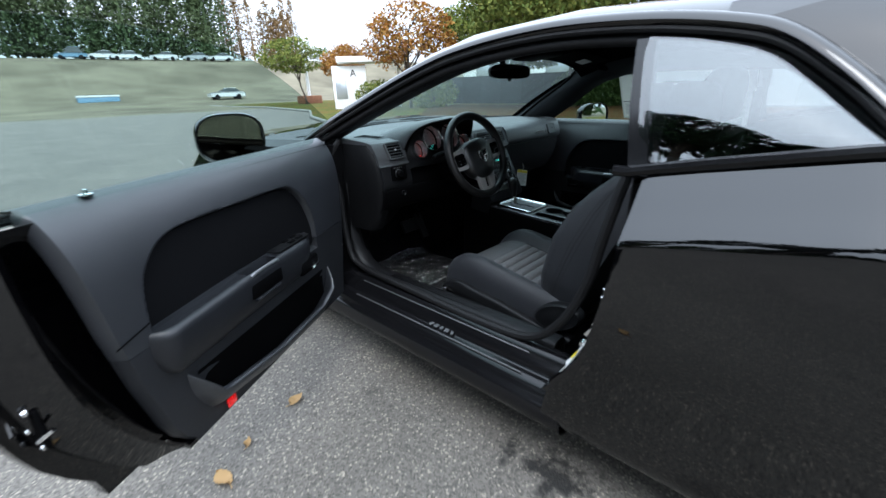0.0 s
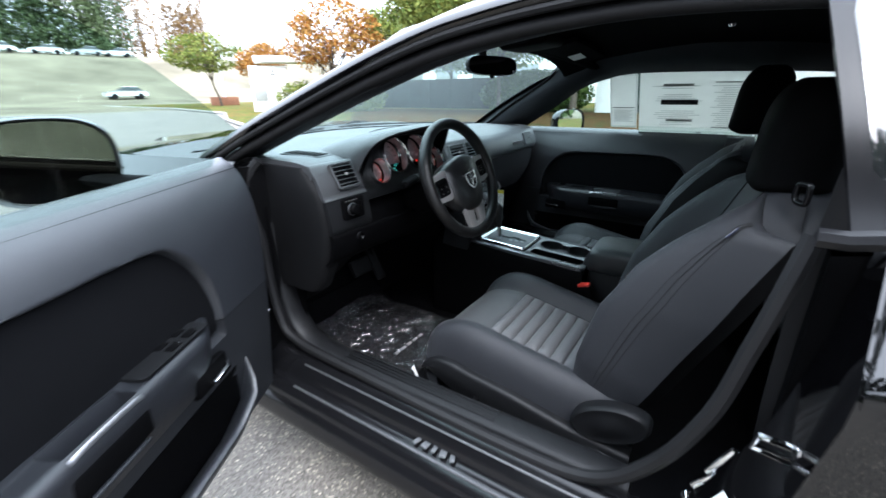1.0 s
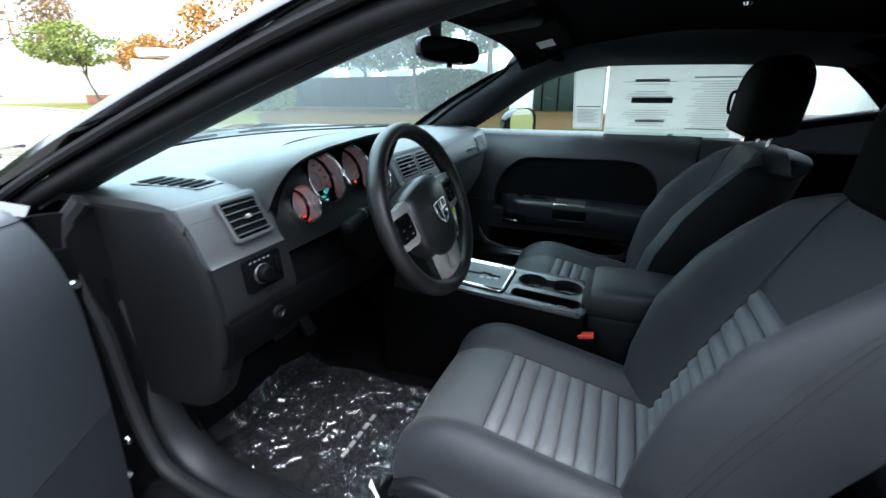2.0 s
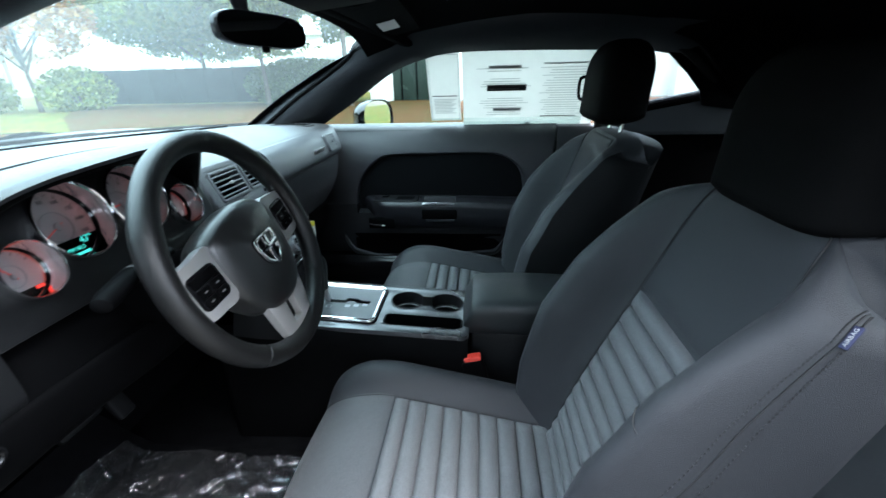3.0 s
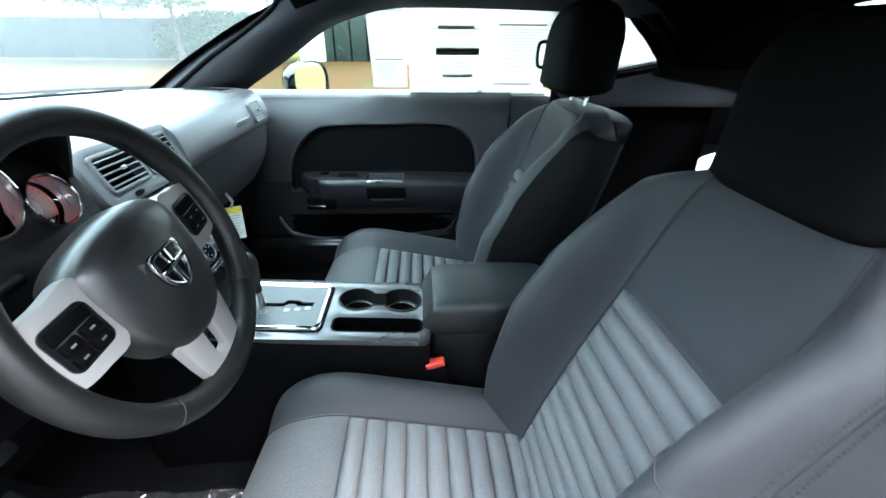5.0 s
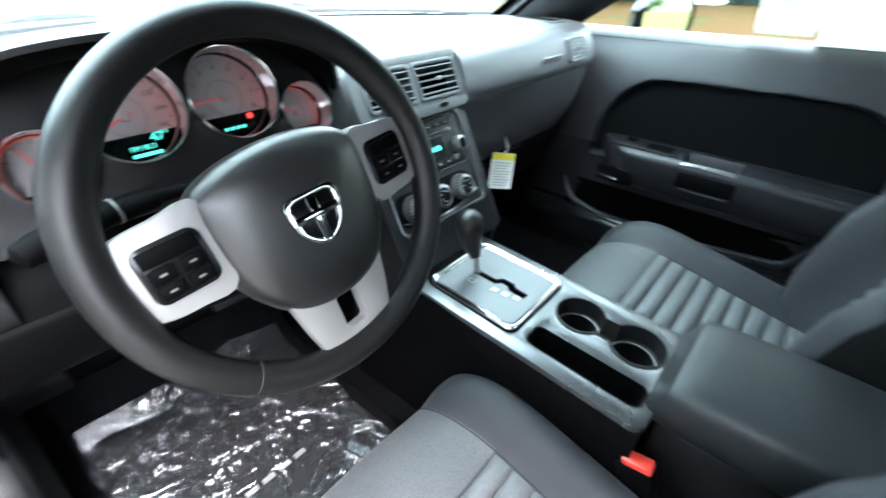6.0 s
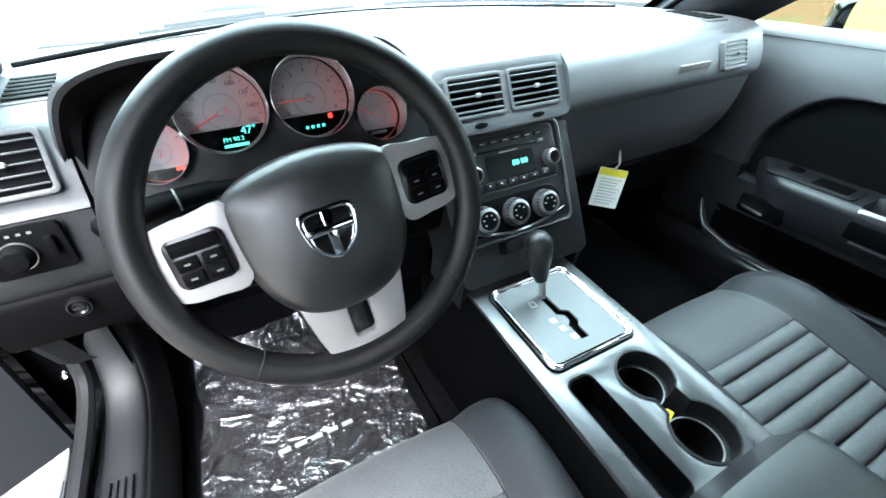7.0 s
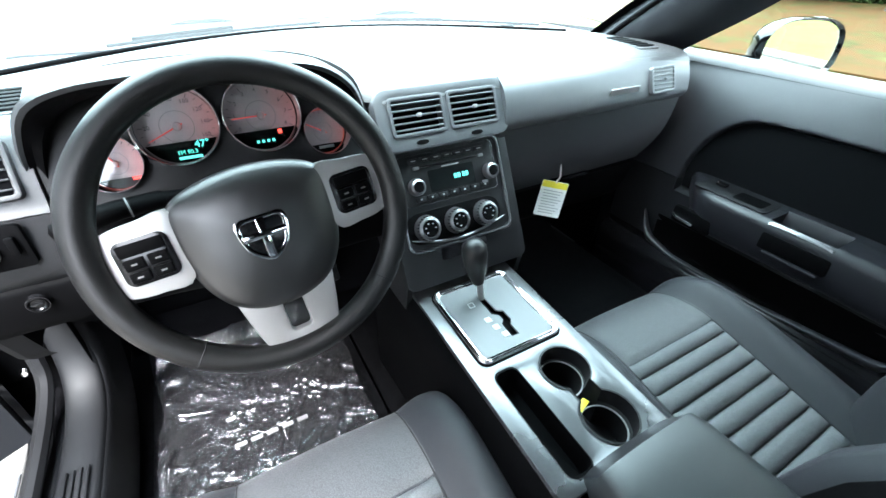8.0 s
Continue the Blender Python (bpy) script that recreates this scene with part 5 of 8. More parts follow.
    if i == 3:
        part("display_bar", Geo().box(GP @ Vector((x, y - 0.026, 0.0042)), (0.026, 0.005, 0.0006), 0, GP.to_3x3()), M_WHITEPRINT, g)


def vent(m, w, h, n, label="", knob=0.0, deep=0.028, shut=False, pad=None):
    """An air vent: frame, back plate, slats and a thumb wheel."""
    pad = pad or M_DASH
    v = part("air_vent", Geo().plate([rrect(0, 0, w + 0.014, h + 0.014, 0.008), rrect(0, 0, w, h, 0.004)[::-1]], m, 0.010, bev=0.002), pad, car, label)
    # unless shut, a dark back plate puts in the shade between the slats
    part("vent_back", Geo().plate([rrect(0, 0, w + 0.004, h + 0.004, 0.004)], m @ Matrix.Translation((0, 0, -deep)), 0.002), pad if shut else M_HEAD, v)
    for k in range(n):
        yy = -h / 2 + h * (k + 0.5) / n
        part("slat", Geo().box(m @ Vector((0, yy, -0.002 if deep > 0.02 else 0.0)), (w, 0.0026, 0.007 if deep > 0.02 else 0.0035), 0.001, m.to_3x3() @ Matrix.Rotation(radians(20 if deep > 0.02 else 6), 3, "X")), pad, v)
    part("slider", Geo().box(m @ Vector((knob, 0.0, 0.004)), (0.009, 0.007, 0.007), 0.002, m.to_3x3()), pad if shut else M_SILVER, v, "" if shut else "small silver slider")
    return v


vent(frame_at((-0.668, 0.2335, 0.9445), (1, 0.02, 0), (0, 0.5, 0.87)), 0.072, 0.064, 5, "slatted air vent at the end of the dashboard", deep=0.0035)
CV = frame_at((0.012, 0.243, 0.928), (1, 0, 0), (0, 0.42, 0.91))
part("centre_vent_plate", Geo().plate([rrect(0, -0.004, 0.285, 0.112, 0.026), rrect(-0.061, 0, 0.113, 0.070, 0.006)[::-1], rrect(0.061, 0, 0.113, 0.070, 0.006)[::-1]], CV @ Matrix.Translation((0, 0, 0.004)), 0.03, bev=0.002), M_DASH_LIT, dash)
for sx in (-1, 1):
    vent(CV @ Matrix.Translation((sx * 0.061, 0, 0.008)), 0.100, 0.058, 5, "slatted centre air vent", pad=M_DASH_LIT)
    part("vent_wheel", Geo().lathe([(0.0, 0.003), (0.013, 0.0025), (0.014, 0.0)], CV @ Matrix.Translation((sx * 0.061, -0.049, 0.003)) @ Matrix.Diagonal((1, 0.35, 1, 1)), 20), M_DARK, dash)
vent(frame_at((0.632, 0.2245, 0.929), (1, 0.04, 0), (0, 0.34, 0.94)), 0.078, 0.050, 5, "closed air vent at the passenger end", deep=0.0025, shut=True, pad=M_DASH_LIT)
for sx in (-1, 1):
    DM = frame_at((sx * (0.655 if sx < 0 else 0.668), 0.41 if sx < 0 else 0.385, 0.9885), (1, -sx * 0.12, 0), (sx * 0.12, 1, 0.02))
    part("demister_frame", Geo().plate([rrect(0, 0, 0.066, 0.156, 0.008)], DM, 0.004, bev=0.001), M_DASH, dash)
    for k in range(6):
        # raised dark bars put the shade of open slots on the frame
        part("demister_slot", Geo().box(DM @ Vector((0, -0.0575 + 0.023 * k, 0.0022)), (0.054, 0.013, 0.0016), 0.0004, DM.to_3x3()), M_DARK, dash)

# light switch
LS = frame_at((-0.685, 0.203, 0.846), (1, 0, 0), (0, 0.07, 1))
part("switch_plate", Geo().plate([rrect(0.004, 0.008, 0.080, 0.060, 0.006)], LS @ Matrix.Translation((0, 0, 0.006)), 0.008, bev=0.002), M_DARK, dash)
part("light_knob", Geo().lathe([(0.0, 0.020), (0.012, 0.019), (0.0145, 0.016), (0.016, 0.006), (0.0165, 0.0)], LS @ Matrix.Translation((-0.004, 0.006, 0.006)), 28), M_DARK, dash, "round headlamp knob")
part("light_knob_ring", Geo().lathe([(0.0168, 0.0), (0.0182, 0.003), (0.0176, 0.005), (0.0166, 0.005)], LS @ Matrix.Translation((-0.004, 0.006, 0.006)), 28), M_KNOB, dash)
part("dimmer_wheel", Geo().box(LS @ Vector((0.030, 0.012, 0.010)), (0.010, 0.026, 0.008), 0.003, LS.to_3x3()), M_DARK, dash)
for k in range(5):
    part("switch_mark", Geo().box(LS @ Vector((-0.024 + 0.010 * k, 0.031, 0.0068)), (0.004, 0.003, 0.0006), 0, LS.to_3x3()), M_MARK, dash)

# ---- centre stack ----
ST = frame_at((0.012, 0.184, 0.752), (1, 0, 0), (0, 0.457, 0.889))
stack = part("centre_panel", Geo().plate([rrect(0, -0.005, 0.292, 0.285, 0.018)], ST, 0.05, bev=0.004), M_STACK, car, "dark centre stack with radio and climate knobs")
FR = rrect(-0.003, 0.026, 0.250, 0.204, 0.018)
part("stack_trim", Geo().plate([FR, rrect(-0.003, 0.026, 0.236, 0.190, 0.014)[::-1]], ST @ Matrix.Translation((0, 0, 0.006)), 0.008, bev=0.0025), M_FRAME, stack, "glossy gunmetal frame round radio and knobs")
part("stack_trim", Geo().plate([rrect(-0.005, 0.067, 0.2205, 0.1025, 0.010), rrect(-0.005, 0.067, 0.216, 0.098, 0.009)[::-1]], ST @ Matrix.Translation((0, 0, 0.0045)), 0.005, bev=0.0008), M_FRAME, stack, "thin edge round the radio")
smile = [(-0.118 + 0.222 * k / 16, -0.046 - 0.020 * math.sin(math.pi * k / 16)) for k in range(17)]
part("stack_trim", Geo().tube([tuple(ST @ Vector((x, y, 0.0035))) for x, y in smile], [0.0006 + 0.0022 * math.sin(math.pi * k / 16) ** 0.5 for k in range(17)], 8), M_KNOB, stack, "bright curved strip under the knobs")
part("radio", Geo().plate([rrect(-0.005, 0.067, 0.214, 0.096, 0.008)], ST @ Matrix.Translation((0, 0, 0.0045)), 0.006, bev=0.002), M_STACK, stack, "black car radio")
part("radio_display", Geo().plate([rrect(-0.002, 0.059, 0.104, 0.043, 0.003)], ST @ Matrix.Translation((0, 0, 0.0065)), 0.002), M_LCD, stack)
for dx in (-0.009, -0.001, 0.010, 0.018):
    part("clock_digit", Geo().plate([rrect(0.014 + dx, 0.060, 0.0055, 0.009, 0.001), rrect(0.014 + dx, 0.0622, 0.0025, 0.0025, 0.0004)[::-1], rrect(0.014 + dx, 0.0578, 0.0025, 0.0025, 0.0004)[::-1]], ST @ Matrix.Translation((0, 0, 0.0074)), 0.0006), M_TEAL, stack)
part("disc_slot", Geo().box(ST @ Vector((-0.004, 0.0895, 0.006)), (0.13, 0.004, 0.003), 0.001, ST.to_3x3()), M_GLOSSB, stack)
for k in range(7):
    part("radio_button", Geo().box(ST @ Vector((-0.080 + 0.025 * k, 0.104, 0.0055)), (0.021, 0.009, 0.004), 0.0015, ST.to_3x3()), M_STACK, stack)
    part("button_mark", Geo().box(ST @ Vector((-0.080 + 0.025 * k, 0.104, 0.0079)), (0.010, 0.0018, 0.0005), 0, ST.to_3x3()), M_WHITEPRINT, stack)
    part("radio_button", Geo().box(ST @ Vector((-0.080 + 0.025 * k, 0.029, 0.0055)), (0.021, 0.010, 0.004), 0.0015, ST.to_3x3()), M_STACK, stack)
    part("button_mark", Geo().box(ST @ Vector((-0.080 + 0.025 * k, 0.029, 0.0079)), (0.004, 0.003, 0.0005), 0, ST.to_3x3()), M_GREYINK, stack)
for x, y in ((-0.077, 0.0895), (0.072, 0.0895), (0.072, 0.034)):
    part("radio_button", Geo().box(ST @ Vector((x, y, 0.006)), (0.013, 0.006, 0.004), 0.0012, ST.to_3x3()), M_KNOB, stack)
part("name_strip", Geo().box(ST @ Vector((-0.002, 0.0835, 0.0058)), (0.040, 0.0022, 0.001), 0.0003, ST.to_3x3()), M_WHITEPRINT, stack)


def knob(m, r, h, label, spokes=0):
    k_ = part("knob", Geo().lathe([(0.0, h), (r * 0.62, h), (r * 0.66, h - 0.001), (r * 0.68, 0.002), (r * 0.9, 0.0)], m, 28), M_DARK, stack, label)
    part("knob_ring", Geo().lathe([(r * 0.66, h - 0.002), (r * 0.70, h + 0.001), (r * 0.90, h * 0.92), (r * 1.0, h * 0.55), (r * 1.06, 0.0)], m, 40), M_KNOB, k_)
    if r > 0.02:
        for q in range(5):
            a = radians(200 - 220 * q / 4 + spokes)
            part("knob_mark", Geo().box(m @ Vector((r * 0.42 * math.cos(a), r * 0.42 * math.sin(a), h + 0.0004)), (0.0035, 0.0025, 0.0005), 0, m.to_3x3()), M_WHITEPRINT, k_)
        for q in range(24):
            a = 2 * math.pi * q / 24
            part("knurl", Geo().box(m @ Vector((r * 0.97 * math.cos(a), r * 0.97 * math.sin(a), h * 0.55)), (0.0012, 0.0016, h * 0.7), 0.0003, m.to_3x3() @ Matrix.Rotation(a, 3, "Z")), M_DARK, k_)


for k, x in enumerate((-0.081, -0.013, 0.056)):
    knob(ST @ Matrix.Translation((x, -0.029, 0.004)), 0.0255, 0.020, "climate knob with a bright ring", (20, 60, -30)[k])
for x in (-0.085, 0.087):
    knob(ST @ Matrix.Translation((x, 0.054, 0.006)), 0.0165, 0.016, "radio knob with a bright ring", 0)
part("climate_panel", Geo().plate([rrect(-0.013, -0.028, 0.222, 0.064, 0.03)], ST @ Matrix.Translation((0, 0, 0.003)), 0.004, bev=0.0015), M_DARK, stack)
part("lower_slot", Geo().plate([rrect(-0.005, -0.090, 0.11, 0.024, 0.004)], ST @ Matrix.Translation((0, 0, 0.002)), 0.003), M_GLOSSB, stack)
for sx in (-1, 1):
    ck = Geo().slab([[(0.012 + sx * 0.146, y, z), (0.012 + sx * 0.150, y + 0.12, z)] for y, z in ((0.246, 0.872), (0.18, 0.745), (0.125, 0.635), (0.14, 0.56))], (-sx * 0.012, 0, 0))
    part("stack_cheek", ck, M_STACK, stack)

# ---- steering wheel ----
SW = frame_at((-0.3715, 0.025, 0.904), (1, -0.017, 0), (0, 0.358, 0.934)) @ Matrix.Rotation(radians(6.5), 4, "Z")


def sw(x, y, z=0.0):
    return tuple(SW @ Vector((x, y, z)))


R_RIM = 0.1752
wheel = part("steering_wheel", Geo().tube([sw(R_RIM * math.cos(a), R_RIM * math.sin(a)) for a in [2 * math.pi * k / 96 for k in range(96)]], [0.0165 + 0.0015 * math.exp(-((math.degrees(2 * math.pi * k / 96) - 30) / 14) ** 2) + 0.0015 * math.exp(-((math.degrees(2 * math.pi * k / 96) - 150) / 14) ** 2) for k in range(96)], 16, closed=True, flat=1.12, up=SW.to_3x3() @ Vector((0, 0, 1))), M_LEATHER, car, "black leather three-spoke steering wheel")
for a in (28, 150, 227, 314):
    c = radians(a)
    m = SW @ Matrix.Rotation(c, 4, "Z") @ Matrix.Translation((R_RIM, 0, 0)) @ Matrix.Rotation(radians(90), 4, "X")
    part("rim_seam", Geo().lathe([(0.0172, -0.0007), (0.0178, 0.0), (0.0172, 0.0007)], m @ Matrix.Diagonal((1, 1.12, 1, 1)), 24), M_STITCH, wheel)
hub = curve([(-0.083, 0.050), (-0.05, 0.064), (0.0, 0.070), (0.05, 0.064), (0.083, 0.050), (0.0925, 0.030), (0.091, -0.025), (0.078, -0.067), (0.050, -0.097), (0.0, -0.108), (-0.050, -0.097), (-0.078, -0.067), (-0.091, -0.025), (-0.0925, 0.030)], 5, True)
hub_rows = [[sw(x * k, (y + 0.005) * k - 0.005, d - 0.010 * (x * k / 0.09) ** 2) for x, y in hub] for k, d in ((0.92, -0.035), (1.0, -0.018), (1.0, 0.004), (0.965, 0.014), (0.88, 0.021), (0.6, 0.027), (0.25, 0.029), (0.01, 0.0295))]
part("hub", Geo().grid(hub_rows, wrap_u=True), M_HUB, wheel, "padded black airbag cover", 60)
for sx in (-1, 1):
    part("hub_crease", Geo().tube([sw(sx * 0.016, 0.064, 0.0125), sw(sx * 0.018, 0.055, 0.0168), sw(sx * 0.020, 0.040, 0.0205), sw(sx * 0.021, 0.022, 0.0240)], 0.0016, 5), M_STITCH, wheel)
    sp = [(0.080, 0.042), (0.120, 0.044), (0.155, 0.040), (0.168, 0.030), (0.166, -0.020), (0.152, -0.036), (0.12, -0.040), (0.086, -0.034)]
    out_ = [(sx * x, y) for x, y in curve(sp, 4, True)]
    part("spoke", Geo().plate([out_ if sx > 0 else out_[::-1]], SW @ Matrix.Translation((0, 0, 0.008)), 0.016, lift=lambda x, y: -0.10 * (abs(x) - 0.08), bev=0.004), M_SILVER, wheel, "satin silver spoke with switches")
    pod = rrect(sx * 0.122, 0.002, 0.056, 0.052, 0.010)
    SWP = SW @ Matrix.Translation((0, 0, 0.0095)) @ Matrix.Translation((sx * 0.122, 0, 0)) @ Matrix.Rotation(radians(sx * 5.7), 4, "Y") @ Matrix.Translation((-sx * 0.122, 0, -0.003))
    part("switch_pod", Geo().plate([pod], SWP, 0.004, bev=0.0015), M_GLOSSB, wheel)
    for bx, by, bw, bh in ((0.122, 0.017, 0.046, 0.014), (0.110, 0.001, 0.020, 0.013), (0.134, 0.001, 0.020, 0.013), (0.110, -0.014, 0.020, 0.012), (0.134, -0.014, 0.020, 0.012)):
        part("wheel_button", Geo().box(SWP @ Vector((sx * bx, by, 0.001)), (bw, bh, 0.004), 0.0015, SWP.to_3x3()), M_DARK, wheel)
        if bw < 0.03:
            part("button_mark", Geo().box(SWP @ Vector((sx * bx, by, 0.0031)), (0.006, 0.002, 0.0005), 0, SWP.to_3x3()), M_MARK, wheel)
spk = [(-0.060, -0.086), (-0.053, -0.13), (-0.046, -0.160), (-0.040, -0.170), (0.0, -0.172), (0.040, -0.170), (0.046, -0.160), (0.053, -0.13), (0.060, -0.086), (0.0, -0.095)]
part("lower_spoke", Geo().plate([spk, rrect(0, -0.126, 0.026, 0.044, 0.006)[::-1]], SW @ Matrix.Translation((0, 0, 0.004)), 0.014, lift=lambda x, y: 0.10 * (y + 0.09) + 0.006, bev=0.003), M_SILVER, wheel, "satin silver lower spoke")
# plain shield badge
sh = [(-0.027, 0.023), (0.0, 0.025), (0.027, 0.023), (0.0275, 0.0), (0.020, -0.018), (0.0, -0.030), (-0.020, -0.018), (-0.027, 0.0)]
shc = curve(sh, 3, True)
EM = SW @ Matrix.Translation((0, -0.012, 0.0315))
part("badge_base", Geo().plate([shc], EM, 0.004, bev=0.001), M_GLOSSB, wheel)
part("badge", Geo().plate([shc, [(x * 0.80, y * 0.80) for x, y in shc][::-1]], EM @ Matrix.Translation((0, 0, 0.0018)), 0.003, bev=0.0006).box(EM @ Vector((0, -0.002, 0.0008)), (0.010, 0.048, 0.003), 0.001, EM.to_3x3()).box(EM @ Vector((0, 0.002, 0.0009)), (0.05, 0.008, 0.003), 0.001, EM.to_3x3()), M_CHROME, wheel, "chrome shield badge")
part("column_shroud", Geo().tube([sw(0, -0.01, -0.03), sw(0, -0.015, -0.12), sw(0, -0.02, -0.24)], [0.048, 0.055, 0.062], 18, flat=0.95), M_DARK, wheel)
stalk = part("turn_stalk", Geo().tube([sw(-0.045, 0.050, -0.085), sw(-0.09, 0.056, -0.08), sw(-0.094, 0.0562, -0.0795), sw(-0.14, 0.058, -0.07), sw(-0.188, 0.055, -0.060), sw(-0.202, 0.053, -0.057), sw(-0.206, 0.052, -0.056)], [0.008, 0.0095, 0.0125, 0.0140, 0.0150, 0.012, 0.004], 16, flat=0.85), M_DARK, car, "black indicator stalk")
part("stalk_mark", Geo().tube([sw(-0.128, 0.0575, -0.0722), sw(-0.130, 0.0575, -0.0718)], 0.0143, 16, flat=0.85), M_MARK, stalk)
part("turn_stalk", Geo().tube([sw(0.045, 0.005, -0.075), sw(0.10, 0.0, -0.07), sw(0.15, -0.01, -0.06)], [0.009, 0.010, 0.012], 12, flat=0.75), M_DARK, car)
for x, w_, y, z in ((-0.30, 0.11, 0.58, 0.45), (-0.19, 0.05, 0.60, 0.42)):
    ped = part("pedal", Geo().box((x, y, z), (w_, 0.02, 0.07 if w_ > 0.1 else 0.15), 0.008, Matrix.Rotation(radians(-30), 3, "X")), M_RUBBER, car, "black rubber pedal")
    part("pedal_arm", Geo().tube([(x, y + 0.01, z), (x, y + 0.06, z + 0.2), (x, y + 0.02, z + 0.3)], 0.009, 8), M_DARK, ped)

# ---- centre console ----
CO = frame_at((0, -0.08, 0.586), (1, 0, 0), (0, 1, 0.055))


def eight(grow=0.0):
    out = []
    for cy, a0, a1, rr in ((-0.068, -60, 240, 0.0445), (-0.172, 120, 420, 0.0465)):
        for k in range(19):
            a = radians(a0 + (a1 - a0) * k / 18)
            out.append((0.038 + (rr + grow) * math.cos(a), cy + (rr + grow) * math.sin(a)))
    return out


slot_l = rrect(-0.063, -0.122, 0.046, 0.192, 0.014)
st_c = ((-0.315, 0.570, 0.118), (-0.2, 0.576, 0.120), (0.0, 0.588, 0.122), (0.20, 0.603, 0.128), (0.29, 0.60, 0.134))
rows_c = [[(sx * (w + dx) * f, y, zz) for dx, zz in ((0.02, 0.26), (0.018, 0.40), (0.012, z - 0.06), (0.004, z - 0.02), (-0.006, z - 0.006))] for sx, f, y, z, w in [(-1, 1, *q) for q in st_c] + [(-1, 0.9, 0.31, 0.60, 0.134), (1, 0.9, 0.31, 0.60, 0.134)] + [(1, 1, *q) for q in st_c[::-1]]]
console = part("centre_console", Geo().grid(rows_c), M_DARK, car, "dark centre console between the seats")
part("console_top", Geo().plate([rrect(0, 0.012, 0.236, 0.50, 0.02), eight()[::-1], slot_l[::-1], rrect(0, 0.096, 0.150, 0.166, 0.008)[::-1]], CO, 0.012, bev=0.003), M_SILVER, console, "satin silver console top plate")
CM = mat("dark_satin_console", (0.098, 0.100, 0.104), 0.28, metal=0.75, grain=1500, bump=0.1, var=0.04)
bpy.data.objects["console_top"].data.materials[0] = CM
part("cup_holder", Geo().grid([[tuple(CO @ Vector((x, y, d))) for x, y in eight(-0.001 + g)] for d, g in ((0.002, 0.003), (0.002, 0.0), (-0.03, -0.001), (-0.034, -0.005), (-0.085, -0.007))], wrap_u=True).plate([eight(-0.006)], CO @ Matrix.Translation((0, 0, -0.086)), 0.003), M_PLASTIC, console, "twin round cup holder")
for cy in (-0.068, -0.172):
    part("cup_rim", Geo().tube([tuple(CO @ Vector((0.038 + 0.039 * math.cos(a), cy + 0.039 * math.sin(a), -0.034))) for a in [2 * math.pi * k / 32 for k in range(32)]], 0.0016, 6, closed=True), M_SILVER, console)
part("tray", Geo().grid([[tuple(CO @ Vector((-0.063 + (x + 0.063) * k, -0.122 + (y + 0.122) * k, d))) for x, y in slot_l] for d, k in ((0.0015, 1.04), (0.0015, 0.995), (-0.04, 0.97), (-0.045, 0.90), (-0.046, 0.02))], wrap_u=True), M_DARK, console, "narrow black tray")
SB = CO @ Matrix.Translation((0.0, 0.096, 0))
# a flat dark ring drawn as the gap round the chrome
part("bezel_gap_ring", Geo().plate([rrect(0, 0, 0.186, 0.204, 0.020), rrect(0, 0, 0.154, 0.172, 0.010)[::-1]], SB @ Matrix.Translation((0, 0, 0.002)), 0.002), M_DARK, console)
mould = [[tuple(SB @ Vector((x, y, h))) for x, y in rrect(0, 0, w_, w_ + 0.018, r_, 8)] for w_, r_, h in ((0.182, 0.019, 0.002), (0.181, 0.0185, 0.0055), (0.178, 0.018, 0.0085), (0.173, 0.016, 0.0100), (0.168, 0.014, 0.0085), (0.165, 0.013, 0.0050), (0.161, 0.011, 0.0068), (0.157, 0.010, 0.0055), (0.156, 0.010, 0.001))]
part("shift_bezel", Geo().grid(mould, wrap_u=True), M_CHROME, console, "chrome frame round the selector", 60)
zig = [(-0.007, 0.050), (-0.007, -0.002), (0.005, -0.010), (0.005, -0.024), (-0.004, -0.032), (-0.004, -0.066), (0.012, -0.066), (0.012, -0.040), (0.020, -0.030), (0.020, -0.004), (0.007, 0.004), (0.007, 0.050)]
part("gate_plate", Geo().plate([rrect(0, 0, 0.160, 0.178, 0.010), zig], SB @ Matrix.Translation((0, 0, 0.004)), 0.004), M_PLATE, console, "brushed plate with a zigzag gate")
part("gate_floor", Geo().plate([rrect(0, 0, 0.150, 0.165, 0.010)], SB @ Matrix.Translation((0, 0, -0.010)), 0.002), M_DARK, console)
for k, (x, y) in enumerate(((-0.030, 0.036), (-0.022, -0.012), (-0.018, -0.034), (-0.012, -0.056))):
    part("gear_mark", Geo().plate([rrect(x, y, 0.013, 0.014, 0.002), rrect(x, y, 0.009, 0.010, 0.001)[::-1]] if k == 0 else [rrect(x, y, 0.013, 0.013, 0.002)], SB @ Matrix.Translation((0, 0, 0.0052)), 0.0008), M_WHITEPRINT, console)
lv = [tuple(SB @ Vector((0.002, 0.048, 0.0))), (-0.004, 0.066, 0.64), (-0.010, 0.073, 0.675)]
lever = part("shift_lever", Geo().tube(lv, [0.007, 0.0075, 0.009], 12), M_SILVER, car, "gear selector with leather knob")
part("shift_knob", Geo().tube([(-0.006, 0.066, 0.638), (-0.009, 0.070, 0.655), (-0.012, 0.073, 0.680), (-0.014, 0.075, 0.705), (-0.016, 0.076, 0.722), (-0.017, 0.076, 0.733), (-0.0175, 0.076, 0.738)], [0.012, 0.017, 0.0225, 0.0255, 0.024, 0.016, 0.004], 18), M_LEATHER, lever, "black leather knob")
st_ = Geo()
for k in range(9):
    st_.tube([(-0.0105 - 0.0008 * k + 0.018 + 0.0035 * math.sin(k * 0.4), 0.060, 0.650 + 0.008 * k), (-0.0105 - 0.0008 * k + 0.0245, 0.067, 0.652 + 0.008 * k)], 0.0008, 4)
